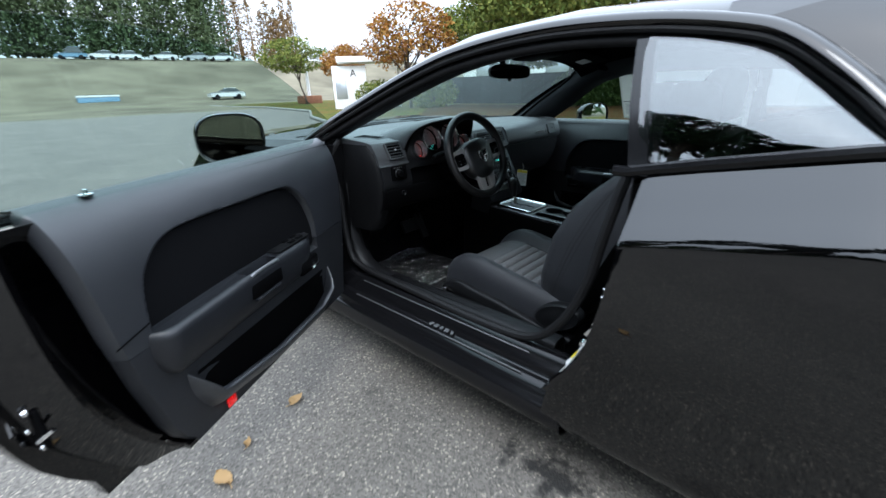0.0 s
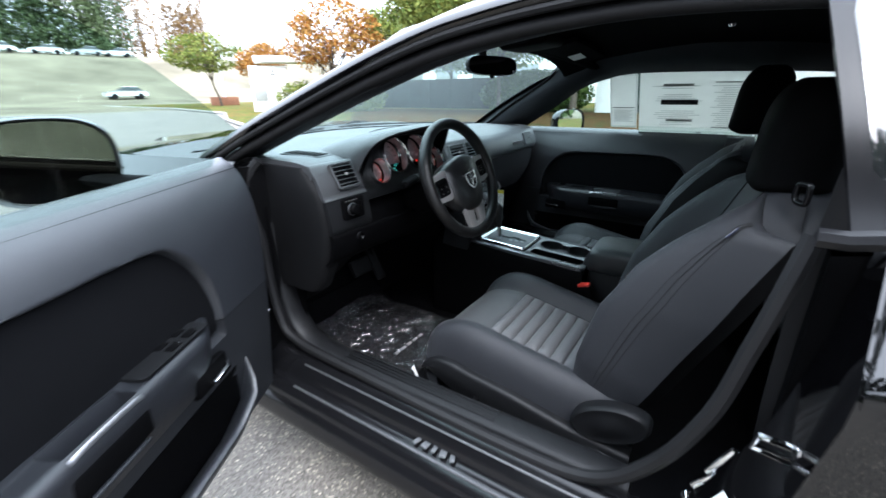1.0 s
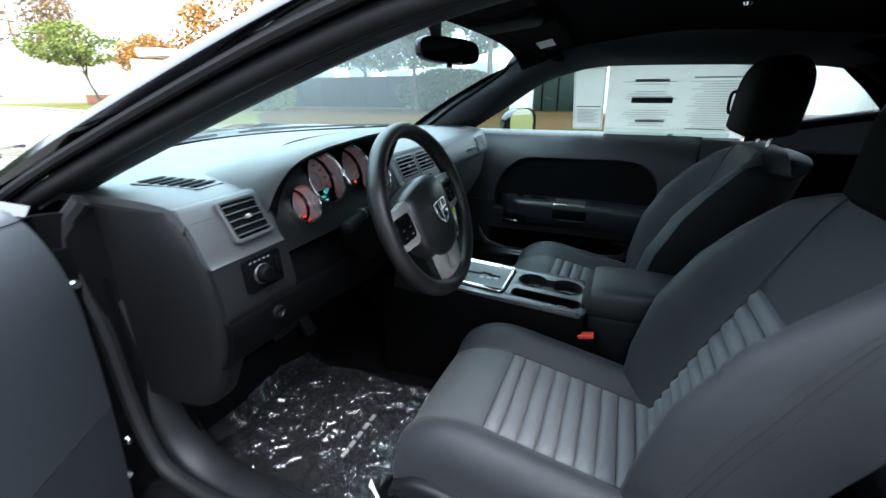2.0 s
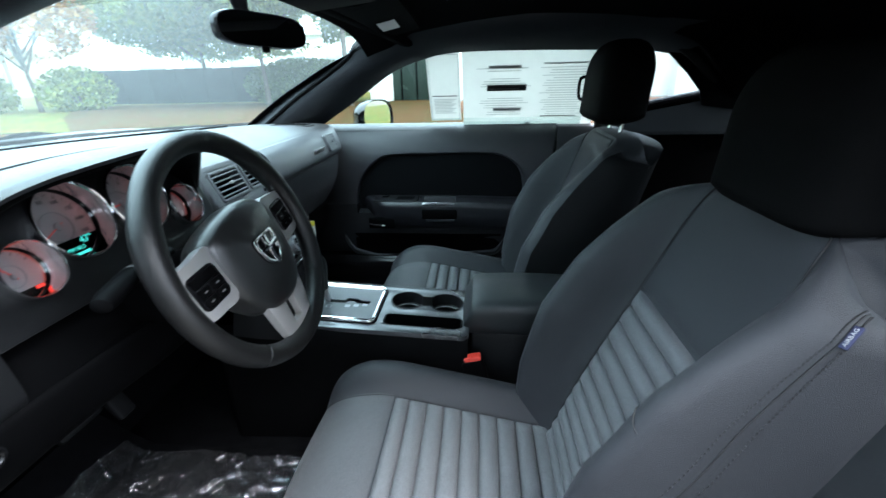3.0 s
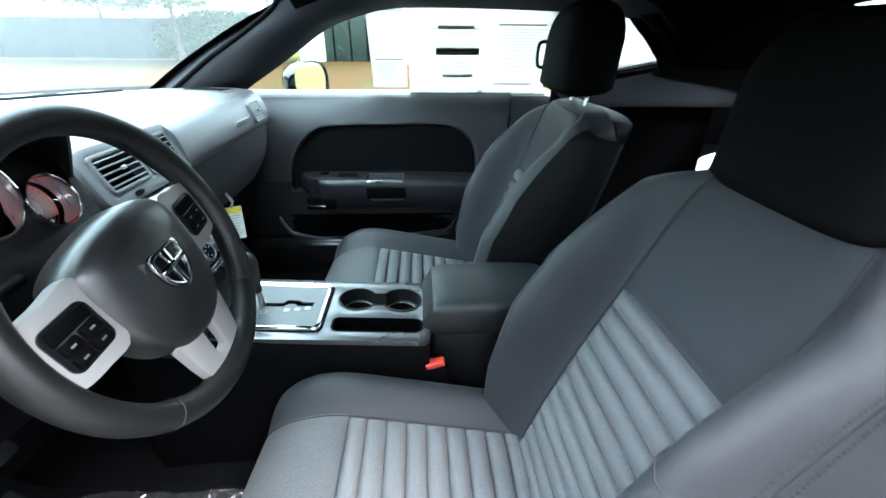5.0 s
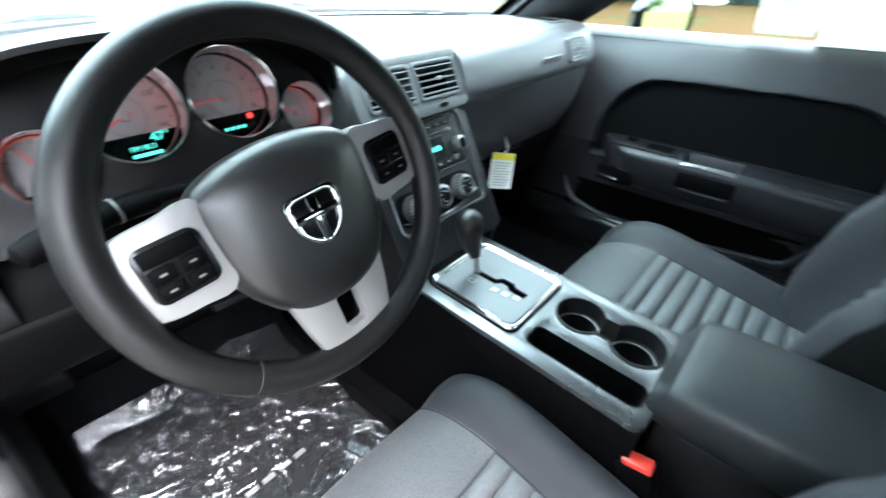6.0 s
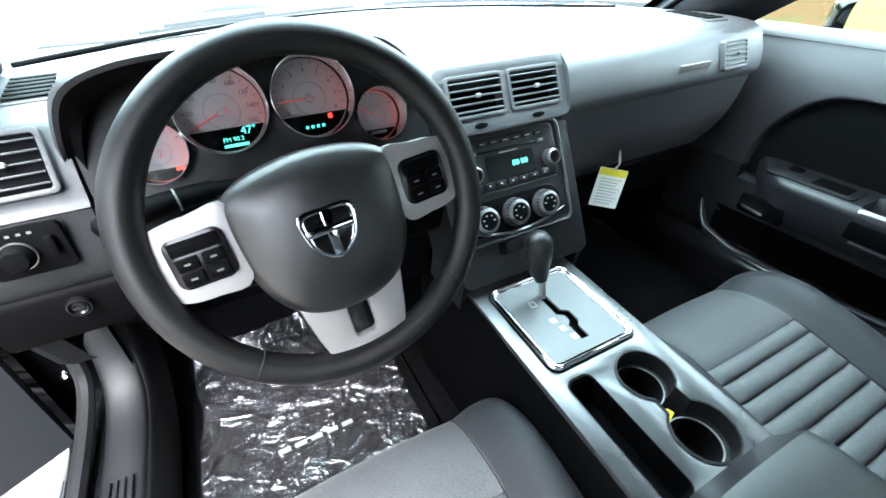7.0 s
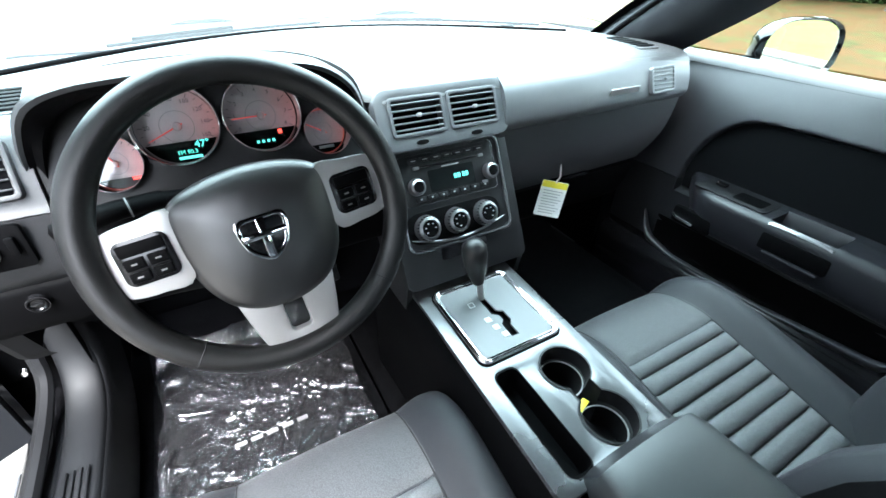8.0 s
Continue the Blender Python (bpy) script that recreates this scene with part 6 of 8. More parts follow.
part("knob_stitch", st_, M_STITCH, lever)
arm_rows = []
for k in range(15):
    t = k / 14
    y = -0.302 - 0.32 * t
    f = min(1, math.sin(min(1, t / 0.10) * math.pi / 2)) * min(1, math.sin(min(1, (1 - t) / 0.10) * math.pi / 2))
    hz = 0.556 + (0.638 - 0.556) * (0.45 + 0.55 * f) + 0.006 * math.sin(math.pi * t)
    w = 0.100 * (0.90 + 0.10 * f)
    arm_rows.append([(0.022 + x * w / 0.10, y, z) for x, z in curve([(-0.092, 0.553), (-0.100, 0.565), (-0.101, hz - 0.028), (-0.090, hz - 0.008), (-0.06, hz), (0, hz + 0.004), (0.06, hz), (0.090, hz - 0.008), (0.101, hz - 0.028), (0.100, 0.565), (0.092, 0.553)], 3)])
arm_lid = part("console_armrest", Geo().grid(arm_rows, cap=True), M_LID, console, "padded black armrest lid")
part("armrest_box", Geo().box((0.022, -0.47, 0.41), (0.185, 0.30, 0.29), 0.015), M_PLASTIC, console)
for dz in (0, 0.006):
    part("armrest_stitch", Geo().tube([(0.022 + s * 0.0955, -0.334 - 0.27 * t, 0.625 - dz) for s, t in ((-1, 0.97), (-1, 0.5), (-1, 0.05))], 0.0012, 4), M_STITCH, console)
tag = thing("key_tag", "small yellow tag lying in the cup holder", "tag", at=(0.036, -0.205, 0.545))
part("tag", Geo().box((-0.004, 0, 0.0), (0.036, 0.012, 0.003), 0.001, Matrix.Rotation(radians(20), 3, "Z")), M_YELLOW, tag)
part("ring", Geo().tube([(-0.022 + 0.008 * math.cos(a), 0.0 + 0.008 * math.sin(a), 0.002) for a in [2 * math.pi * k / 14 for k in range(14)]], 0.001, 5, closed=True), M_CHROME, tag)
for x, y, s in ((-0.122, -0.335, 1), (0.150, -0.44, -1)):
    bk = part("belt_buckle", Geo().box((x, y, 0.475), (0.03, 0.055, 0.085), 0.010, Matrix.Rotation(radians(-14), 3, "X")), M_DARK, car, "seat belt buckle with a red button")
    part("buckle_button", Geo().box((x, y + 0.008, 0.519), (0.024, 0.042, 0.012), 0.004, Matrix.Rotation(radians(-14), 3, "X")), M_RED, bk, "red release button")
    part("buckle_stalk", Geo().box((x, y - 0.02, 0.37), (0.02, 0.035, 0.16), 0.006), M_DARK, bk)


# ---- front seats ----
def seat(cx, out, lean, top):
    """A bucket seat centred on x = cx; out is the sign of its door side; lean tips the back forwards."""
    def lean_y(z):
        return lean * max(0.0, z - 0.42)

    def bolster(u):
        a = abs(u)
        if a < 0.48:
            return 0.0
        if a < 0.74:
            t = (a - 0.48) / 0.26
            return t * t * (3 - 2 * t)
        if a < 0.80:
            return 1.0
        t = (a - 0.80) / 0.20
        return 1 - 1.9 * t * t
    CP = curve([(0.000, 0.335), (0.022, 0.385), (0.012, 0.432), (-0.035, 0.463), (-0.10, 0.476), (-0.156, 0.475), (-0.26, 0.456), (-0.37, 0.435), (-0.48, 0.415), (-0.56, 0.41)], 8)
    nv = len(CP)
    us = [-1 + 2 * k / 44 for k in range(45)]

    def cush(u, i):
        y, z = CP[i]
        t = i / (nv - 1)
        front = min(1, t / 0.42)
        hw = 0.255 + 0.01 * math.sin(math.pi * t)
        b = bolster(u)
        up = 0.050 * b * (0.15 + 0.85 * front) if b > 0 else 0.075 * b
        roll = -0.02 * u * u * (1 - front)
        return Vector((cx + hw * u * (1 - 0.05 * max(0, -b)), y + roll - 0.012 * u * u * (1 - front), z + up))
    rows_ = [[tuple(cush(u, i)) for u in us] for i in range(nv)]
    g = Geo().grid(rows_)
    sk = [[(p[0], p[1], p[2]) for p in (r[0] if e == 0 else r[-1] for r in rows_)] for e in (0, 1)]
    for e in sk:
        g.grid([e, [(x + (-0.006 if x < cx else 0.006), y, min(z, 0.365) if k < 24 else 0.355) for k, (x, y, z) in enumerate(e)]])
    s = part("seat", g, M_CLOTH, car, "black cloth bucket seat with ribbed inserts", 60)

    def patch(fn, u0, u1, v0, v1, nu, nvv, ribs, depth, lift):
        rr = []
        for i in range(nvv + 1):
            v = v0 + (v1 - v0) * i / nvv
            row = []
            for k in range(nu + 1):
                u = u0 + (u1 - u0) * k / nu
                p, n_ = fn(u, v)
                ph = (i / nvv) * ribs
                rib = depth * math.sqrt(max(0.0, 1 - (2 * (ph - math.floor(ph)) - 1) ** 2)) if ribs else depth
                edge = 0.0 if k in (0, nu) or i in (0, nvv) else 1.0
                row.append(tuple(p + n_ * (lift * (edge if edge else -0.5) + rib * edge)))
            rr.append(row)
        return Geo().grid(rr)

    def cush_v(u, v):
        f = v * (nv - 1)
        i = min(int(f), nv - 2)
        p = cush(u, i).lerp(cush(u, i + 1), f - i)
        t = (cush(u, i + 1) - cush(u, i)).normalized()
        n_ = Vector((1, 0, 0)).cross(t)
        return p, (n_ if n_.z > 0 else -n_)
    v_a, v_b = 40 / (nv - 1), 64 / (nv - 1)
    part("cushion_ribs", patch(cush_v, -0.54, 0.54, v_a, v_b + 0.06, 16, 140, 10, 0.015, 0.0005), M_RIB, s, "grey ribbed mesh insert", 70)
    part("cushion_front", patch(cush_v, -0.56, 0.56, 0.10, v_a - 0.004, 16, 24, 0, 0.002, 0.001), M_MESH, s, "plain cloth front pad", 70)

    # backrest
    BP = curve([(-0.495, 0.405), (-0.535, 0.50), (-0.585, 0.62), (-0.645, 0.755), (-0.69, 0.87), (-0.722, 0.95), (-0.745, 0.985)], 10)
    nb = len(BP)

    def back(u, i):
        y, z = BP[i]
        t = i / (nb - 1)
        hw = interp(t, (0, 0.2, 0.45, 0.75, 0.9, 1.0), (0.24, 0.268, 0.278, 0.265, 0.240 + 0.6 * top, 0.205 + top))
        b = bolster(u)
        amp = interp(t, (0, 0.2, 0.40, 0.54, 0.65, 0.76, 0.95, 1.0), (0.07, 0.115, 0.14, 0.125, 0.09, 0.052, 0.010, 0.006))
        fwd = amp * b if b > 0 else 0.085 * b
        if u * out > 0:  # the door side is trimmed slimmer
            u -= out * 0.09 * max(0.0, (abs(u) - 0.51) / 0.49)
        dz = -0.03 * max(0, abs(u) - 0.55) ** 2 / 0.2 * max(0, t - 0.8) / 0.2 - (0.13 if u * out > 0 else 0.02) * max(0, abs(u) - 0.4) ** 1.5 * max(0, t - 0.55) / 0.45 - (0.045 if u * out > 0 or out < 0 else 0.012) * abs(u) ** 5 * max(0, t - 0.78) / 0.22
        return Vector((cx + hw * u * (1 - 0.04 * max(0, -b)), y + fwd * 0.95 + lean_y(z), z + fwd * 0.10 + dz))
    fr = [[tuple(back(u, i)) for u in us] for i in range(nb)]
    def behind(i, k):
        """The back of the seat at height i, from one edge (k = 0) round to the other (k = 10)."""
        a, b = Vector(fr[i][-1]), Vector(fr[i][0])
        y_back = BP[i][0] + lean_y(BP[i][1]) - 0.118 - 0.012 * math.sin(math.pi * i / nb)
        t = k / 10
        q = a.lerp(b, t)
        r = (1 - abs(2 * t - 1) ** 3.5) ** 0.4
        return (cx + (q.x - cx) * (1 - 0.04 * r), q.y + (y_back - q.y) * r, q.z + (fr[i][22][2] - 0.012 - q.z) * r)
    loops = [fr[i] + [behind(i, k) for k in range(1, 10)] for i in range(nb)]
    nf = len(fr[0])
    # the three edge columns towards the console take the shell's black
    g = Geo().grid([r[3:] if out > 0 else r[:-3] for r in fr])
    shell = Geo().grid([(lp[nf - 1:nf] if out > 0 else lp[nf - 4:nf]) + lp[nf:] + (lp[:4] if out > 0 else lp[:1]) for lp in loops])
    last = loops[-1]
    mid_y = sum(p[1] for p in last[:nf]) / nf - 0.055
    lid = [[(cx + (x - cx) * (1 - 0.10 * f * f), y + (mid_y - y) * f, z + (0.016 if out < 0 else 0.006) * math.sin(f * math.pi / 2)) for x, y, z in last] for f in (0.0, 0.2, 0.45, 0.7, 0.9, 1.0)]
    g.grid(lid, wrap_u=True)
    part("back_shell", shell, M_SIDE, s, "black back and inner flank of the seat", 60)
    part("backrest", g, M_CLOTH, s, "black cloth backrest with deep side bolsters", 60)

    def back_v(u, v):
        f = v * (nb - 1)
        i = min(int(f), nb - 2)
        p = back(u, i).lerp(back(u, i + 1), f - i)
        t = (back(u, i + 1) - back(u, i)).normalized()
        n_ = t.cross(Vector((1, 0, 0)))
        return p, (n_ if n_.y > 0 else -n_)
    part("back_ribs", patch(back_v, -0.51, 0.51, 0.03, 0.515, 16, 154, 11, 0.015, 0.0005), M_RIB, s, "grey ribbed mesh insert", 70)
    part("back_upper", patch(back_v, -0.51, 0.51, 0.523, 0.95, 16, 20, 0, 0.002, 0.001), M_CLOTH, s, "plain cloth shoulder panel", 70)
    for sg in (-1, 1):
        part("panel_seam", Geo().tube([tuple(back_v(sg * 0.515, 0.05 + 0.90 * k / 30)[0] + back_v(sg * 0.515, 0.05 + 0.90 * k / 30)[1] * 0.0015) for k in range(31)], 0.0016, 5), M_STITCH, s)
        part("cushion_seam", Geo().tube([tuple(cush_v(sg * 0.545, 0.16 + 0.72 * k / 30)[0] + cush_v(sg * 0.545, 0.16 + 0.72 * k / 30)[1] * 0.001) for k in range(31)], 0.0014, 5), M_STITCH, s)
        if sg != out:
            continue
        part("bolster_seam", Geo().tube([tuple(back_v(sg * 0.92, 0.04 + 0.92 * k / 30)[0] + back_v(sg * 0.92, 0.04 + 0.92 * k / 30)[1] * 0.001) for k in range(31)], 0.0013, 5), M_STITCH, s)
        dots = Geo()
        for du in (-0.010, 0.010):
            for k in range(105):
                v = 0.06 + 0.88 * k / 105
                a0_, n0 = back_v(sg * 0.92 + du, v)
                a1_, n1 = back_v(sg * 0.92 + du, v + 0.0042)
                dots.tube([tuple(a0_ + n0 * 0.0012), tuple(a1_ + n1 * 0.0012)], 0.0011, 4)
        part("bolster_stitch", dots, M_STITCH, s)
        part("cross_seam", Geo().tube([tuple(back_v(sg * (0.53 + 0.30 * k / 8), 0.545 - 0.05 * (k / 8))[0] + back_v(sg * (0.53 + 0.30 * k / 8), 0.545 - 0.05 * (k / 8))[1] * 0.001) for k in range(9)], 0.0010, 5), M_STITCH, s)
    # side airbag label sewn into the seam
    ta, tb = back_v(out * 0.925, 0.74)[0], back_v(out * 0.925, 0.82)[0]
    ax_ = (tb - ta).normalized()
    nn = back_v(out * 0.925, 0.78)[1]
    sd = ax_.cross(nn)
    TG = Matrix(((ax_.x, sd.x * out, nn.x, 0), (ax_.y, sd.y * out, nn.y, 0), (ax_.z, sd.z * out, nn.z, 0), (0, 0, 0, 1)))
    TG.translation = (ta + tb) / 2 + nn * 0.006 + Vector((out * 0.006, 0, 0))
    part("airbag_label", Geo().box(TG.translation, (0.027, 0.010, 0.002), 0.0008, TG.to_3x3()), mat("navy_label", (0.012, 0.014, 0.045), 0.7), s, "small navy cloth label")
    part("label_text", text_geo("AIRBAG", 0.0063, TG @ Matrix.Translation((0, 0, 0.0013)) @ (Matrix.Rotation(math.pi, 4, "Z") if out > 0 else Matrix.Identity(4))), M_WHITEPRINT, s)
    # headrest
    hr = []
    for k in range(21):
        t = k / 20
        rim = (1 - abs(2 * max(0.5, t) - 1) ** 2.6) ** 0.5 if t < 1 else 0.12
        low = math.sin(min(1.0, 0.35 + t / 0.16) * math.pi / 2) if t < 0.16 else 1.0
        z = (0.958 if out < 0 else 1.012) + (0.222 if out < 0 else 0.218) * t
        wd, dp = (0.136 if out < 0 else 0.142) * (0.30 + 0.70 * rim) * low, 0.076 * (0.35 + 0.65 * rim) * low
        yc = -0.778 - 0.018 * t + lean * 0.65 + (0.012 if out > 0 else 0.0)
        hr.append([(cx + wd * math.copysign(abs(math.cos(q)) ** 0.62, math.cos(q)), yc + dp * math.copysign(abs(math.sin(q)) ** 0.7, math.sin(q)) + 0.016 * math.cos(q) ** 2, z) for q in [2 * math.pi * j / 36 for j in range(36)]])
    part("headrest", Geo().grid(hr, wrap_u=True, cap=True), M_HEADREST_SHADED, s, "cloth headrest, its shade under the roof put into the colour", 60)
    for dx in (-0.055, 0.055):
        part("headrest_post", Geo().tube([(cx + dx, -0.775 + lean * 0.6, 0.96), (cx + dx, -0.785 + lean * 0.6, 1.02)], 0.0065, 10), M_CHROME, s, "chrome post")
    # side trim and recliner cover on the door side, plinth under the cushion
    tr_rows = []
    for k in range(31):
        t = k / 30
        y = 0.0 - 0.60 * t
        zt = interp(-y, (0.0, 0.05, 0.10, 0.17, 0.28, 0.38, 0.46, 0.60), (0.385, 0.418, 0.418, 0.405, 0.392, 0.372, 0.358, 0.345))
        zb = interp(-y, (0.0, 0.08, 0.20, 0.32, 0.45, 0.60), (0.375, 0.335, 0.298, 0.265, 0.275, 0.33))
        tr_rows.append([(cx + out * x, y, z) for x, z in curve([(0.240, zt - 0.004), (0.262, zt), (0.273, zt - 0.005), (0.277, zt - 0.018), (0.279, (zt + zb) / 2), (0.270, zb)], 3)])
    part("side_trim", Geo().slab(tr_rows, (-out * 0.008, 0, 0)), M_PLASTIC, s, "dark plastic seat side cover")
    rc = [[(cx + out * (0.262 + dx), -0.545 + r * 0.088 * math.cos(q) - 0.02 * r * math.sin(q), 0.415 + r * 0.056 * math.sin(q) - 0.012 * r * math.cos(q)) for q in [2 * math.pi * j / 32 for j in range(32)]] for r, dx in ((1.0, -0.02), (1.0, 0.004), (0.96, 0.014), (0.90, 0.018), (0.86, 0.0165), (0.5, 0.022), (0.02, 0.024))]
    part("recliner_cover", Geo().grid(rc, wrap_u=True), M_PLASTIC, s, "rounded recliner cover", 60)
    for y, z in ((-0.19, 0.338), (-0.33, 0.330)):
        part("adjuster", Geo().lathe([(0.0, 0.014), (0.010, 0.013), (0.013, 0.0)], Matrix.Translation((cx + out * 0.282, y, z)) @ Matrix.Rotation(radians(90 * out), 4, "Y"), 14), M_DARK, s, "round adjuster button")
    part("plinth", Geo().box((cx, -0.30, 0.30), (0.42, 0.46, 0.12), 0.02), M_DARK, s)
    return s


driver_seat = seat(-0.37, -1, 0.0, 0.0)
passenger_seat = seat(0.37, 1, 0.07, 0.03)

# seat belt by the door pillar
belt = part("seat_belt", Geo().slab([[(-0.765, -0.845 + 0.02 * math.sin(3 * t), 1.18 - 0.72 * t), (-0.765, -0.80 + 0.02 * math.sin(3 * t), 1.18 - 0.72 * t)] for t in [k / 10 for k in range(11)]], (0.002, 0, 0)), M_RUBBER, car, "black seat belt webbing")
part("belt_tongue", Geo().box((-0.79, -0.765, 0.55), (0.012, 0.045, 0.075), 0.004, Matrix.Rotation(radians(25), 3, "X")).box((-0.80, -0.74, 0.505), (0.008, 0.03, 0.05), 0.003, Matrix.Rotation(radians(35), 3, "X")), M_CHROME, belt, "bright steel belt tongue")
part("belt_anchor", Geo().lathe([(0.0, 0.012), (0.012, 0.012), (0.016, 0.0)], Matrix.Translation((-0.80, -0.72, 0.46)) @ Matrix.Rotation(radians(-90), 4, "Y"), 14), M_CHROME, belt)
pb = part("seat_belt", Geo().slab([[(0.77, -0.82, 1.18 - 0.5 * t), (0.77, -0.775, 1.18 - 0.5 * t)] for t in (0, 0.5, 1)], (-0.002, 0, 0)), M_RUBBER, car)
for bx, by, bz, size, owner in ((0.60, -0.69, 1.10, 1.0, passenger_seat), (-0.552, -0.788, 0.985, 0.48, driver_seat)):
    loop = curve([(0.0, 0.036), (0.022, 0.030), (0.027, 0.0), (0.022, -0.030), (0.0, -0.036), (-0.012, -0.030), (-0.014, 0.0), (-0.012, 0.030)], 5, True)
    part("belt_guide", Geo().tube([(bx - 0.3 * u if bx > 0 else bx + u * size, by + u * 0.8 * size, bz + v * size) for u, v in loop], 0.0055, 10, closed=True), M_GLOSSB, owner, "glossy black loop guiding the belt")


# ---- overhead: mirror, visors, console ----
MR = frame_at((0.012, 0.128, 1.248), (0.89, -0.45, -0.03), (0, 0.10, 1))
oval = [(0.112 * math.copysign(abs(math.cos(q)) ** 0.55, math.cos(q)), 0.034 * math.copysign(abs(math.sin(q)) ** 0.62, math.sin(q))) for q in [2 * math.pi * k / 40 for k in range(40)]]
rv = part("rear_view_mirror", Geo().grid([[tuple(MR @ Vector((x * k, y * k, d))) for x, y in oval] for d, k in ((0.008, 0.93), (0.010, 0.97), (0.006, 1.0), (-0.008, 1.0), (-0.022, 0.85), (-0.03, 0.5), (-0.032, 0.01))], wrap_u=True), M_GLOSSB, car, "black frameless-look rear view mirror")
part("mirror_glass", Geo().plate([[(x * 0.94, y * 0.94) for x, y in oval]], MR @ Matrix.Translation((0, 0, 0.0085)), 0.003), M_MIRROR, rv)
part("mirror_stalk", Geo().tube([tuple(MR @ Vector((0, 0.01, -0.025))), (0.0, 0.16, 1.285), (0.0, 0.165, 1.315)], [0.016, 0.014, 0.02], 10), M_DARK, rv)
part("mirror_switch", Geo().lathe([(0.0, 0.01), (0.008, 0.008), (0.009, 0.0)], MR @ Matrix.Translation((0.0, -0.034, 0.0)) @ Matrix.Rotation(radians(90), 4, "X"), 12), M_DARK, rv)
for sx in (-1, 1):
    vz = Geo()
    vrows = []
    for k in range(13):
        t = k / 12
        x = sx * (0.13 + 0.42 * t)
        vrows.append([(x, y, z - 0.045 * (abs(x) / 0.66) ** 2) for y, z in ((0.02 - 0.04 * t, 1.318), (-0.05, 1.318), (-0.14, 1.338))])
    v_ob = part("sun_visor", vz.slab(vrows, (0, 0, -0.014)), M_HEAD, car, "black cloth sun visor folded up")
    if sx > 0:
        part("visor_label", Geo().box((0.385, -0.072, 1.287), (0.085, 0.052, 0.002), 0.0008, Matrix.Rotation(radians(7), 3, "Y") @ Matrix.Rotation(radians(-12), 3, "X")), M_PAPER, v_ob, "white printed visor label")
oc = part("overhead_console", Geo().box((0.0, -0.03, 1.318), (0.19, 0.17, 0.045), 0.018, Matrix.Rotation(radians(-6), 3, "X"), 3), M_DARK, car, "overhead console with map lamps")
for sx in (-1, 1):
    part("map_lamp", Geo().box((sx * 0.052, 0.0, 1.297), (0.05, 0.035, 0.008), 0.004, Matrix.Rotation(radians(-6), 3, "X")), mat("amber_lens", (0.8, 0.42, 0.16), 0.25, var=0.03, emit=0.02), oc, "amber map lamp lens")
part("dome_lamp", Geo().lathe([(0.0, 0.008), (0.010, 0.008), (0.013, 0.0)], Matrix.Translation((0.25, -0.60, 1.352)) @ Matrix.Rotation(math.pi, 4, "X"), 14), M_CHROME, oc)

# ---- loose things inside ----
mat_l = Geo().slab([[(x, y, 0.268 + (0.004 if 0 < i < 15 and 0 < j < 15 else 0) + max(0, y - 0.52) * 0.8) for i, x in enumerate([-0.69 + 0.49 * k / 15 for k in range(16)])] for j, y in enumerate([-0.02 + 0.66 * k / 15 for k in range(16)])], (0, 0, -0.010))
ml_ob = thing("floor_mat", "black carpet mat with a silver name in the driver footwell", "mat")
part("carpet", mat_l, M_CARPET, ml_ob)
for k in range(5):
    part("name_bar", Geo().box((-0.520 + 0.034 * k, 0.205, 0.2735), (0.024, 0.011, 0.002), 0.001), M_MARK, ml_ob)
mat_r = Geo().slab([[(x, y, 0.268 + max(0, y - 0.52) * 0.8) for x in [0.19 + 0.5 * k / 15 for k in range(16)]] for y in [-0.02 + 0.66 * k / 15 for k in range(16)]], (0, 0, -0.010))
mr_ob = thing("floor_mat", "black carpet mat with a silver name in the passenger footwell", "mat")
part("carpet", mat_r, M_CARPET, mr_ob)
part("name_bar", Geo().box((0.30, 0.10, 0.271), (0.10, 0.018, 0.003), 0.001, Matrix.Rotation(radians(4), 3, "Z")), M_GREYINK, mr_ob)

def cells(count, seed, stretch):
    """Seeds of folds: places in the sheet, each with its own slope and direction."""
    rn = np.random.RandomState(seed)
    a = rn.uniform(0, math.pi, count)
    return rn.uniform(-0.70, -0.20, count), rn.uniform(0.03, 0.60, count), np.cos(a), np.sin(a), rn.uniform(1.0, stretch, count), rn.normal(0, 1, count), rn.normal(0, 1, count)


gx, gy = np.meshgrid(np.linspace(-0.675, -0.23, 320), np.linspace(0.06, 0.56, 350))
wx = gx + 0.012 * np.sin(31 * gy + 5 * gx) + 0.006 * np.sin(67 * gx - 23 * gy)
wy = gy + 0.012 * np.sin(27 * gx + 9 * gy) + 0.006 * np.sin(71 * gy + 19 * gx)
lift = 0.004 * np.sin(9 * gx + 2) * np.cos(7 * gy)
for count, seed, stretch, height, slope in ((30, 3, 5.0, 0.24, 0.10), (80, 8, 4.0, 0.14, 0.10), (170, 15, 3.0, 0.06, 0.10)):
    sx_, sy_, ca, sa, st, p1, p2 = cells(count, seed, stretch)
    best, second, facet = np.full(gx.shape, 9.0), np.full(gx.shape, 9.0), np.zeros(gx.shape)
    for k in range(count):
        dx, dy = wx - sx_[k], wy - sy_[k]
        d = np.hypot((dx * ca[k] + dy * sa[k]) / st[k], (-dx * sa[k] + dy * ca[k]) * st[k] ** 0.3)
        tilt = slope * (p1[k] * dx + p2[k] * dy) * 0.5
        near = d < best
        second = np.where(near, best, np.minimum(second, d))
        facet = np.where(near, tilt, facet)
        best = np.where(near, d, best)
    lift = lift + np.clip(facet, -0.006, 0.006) + height * np.exp(-((second - best) / 0.0032) ** 2) * 0.018
smooth_ = lift.copy()
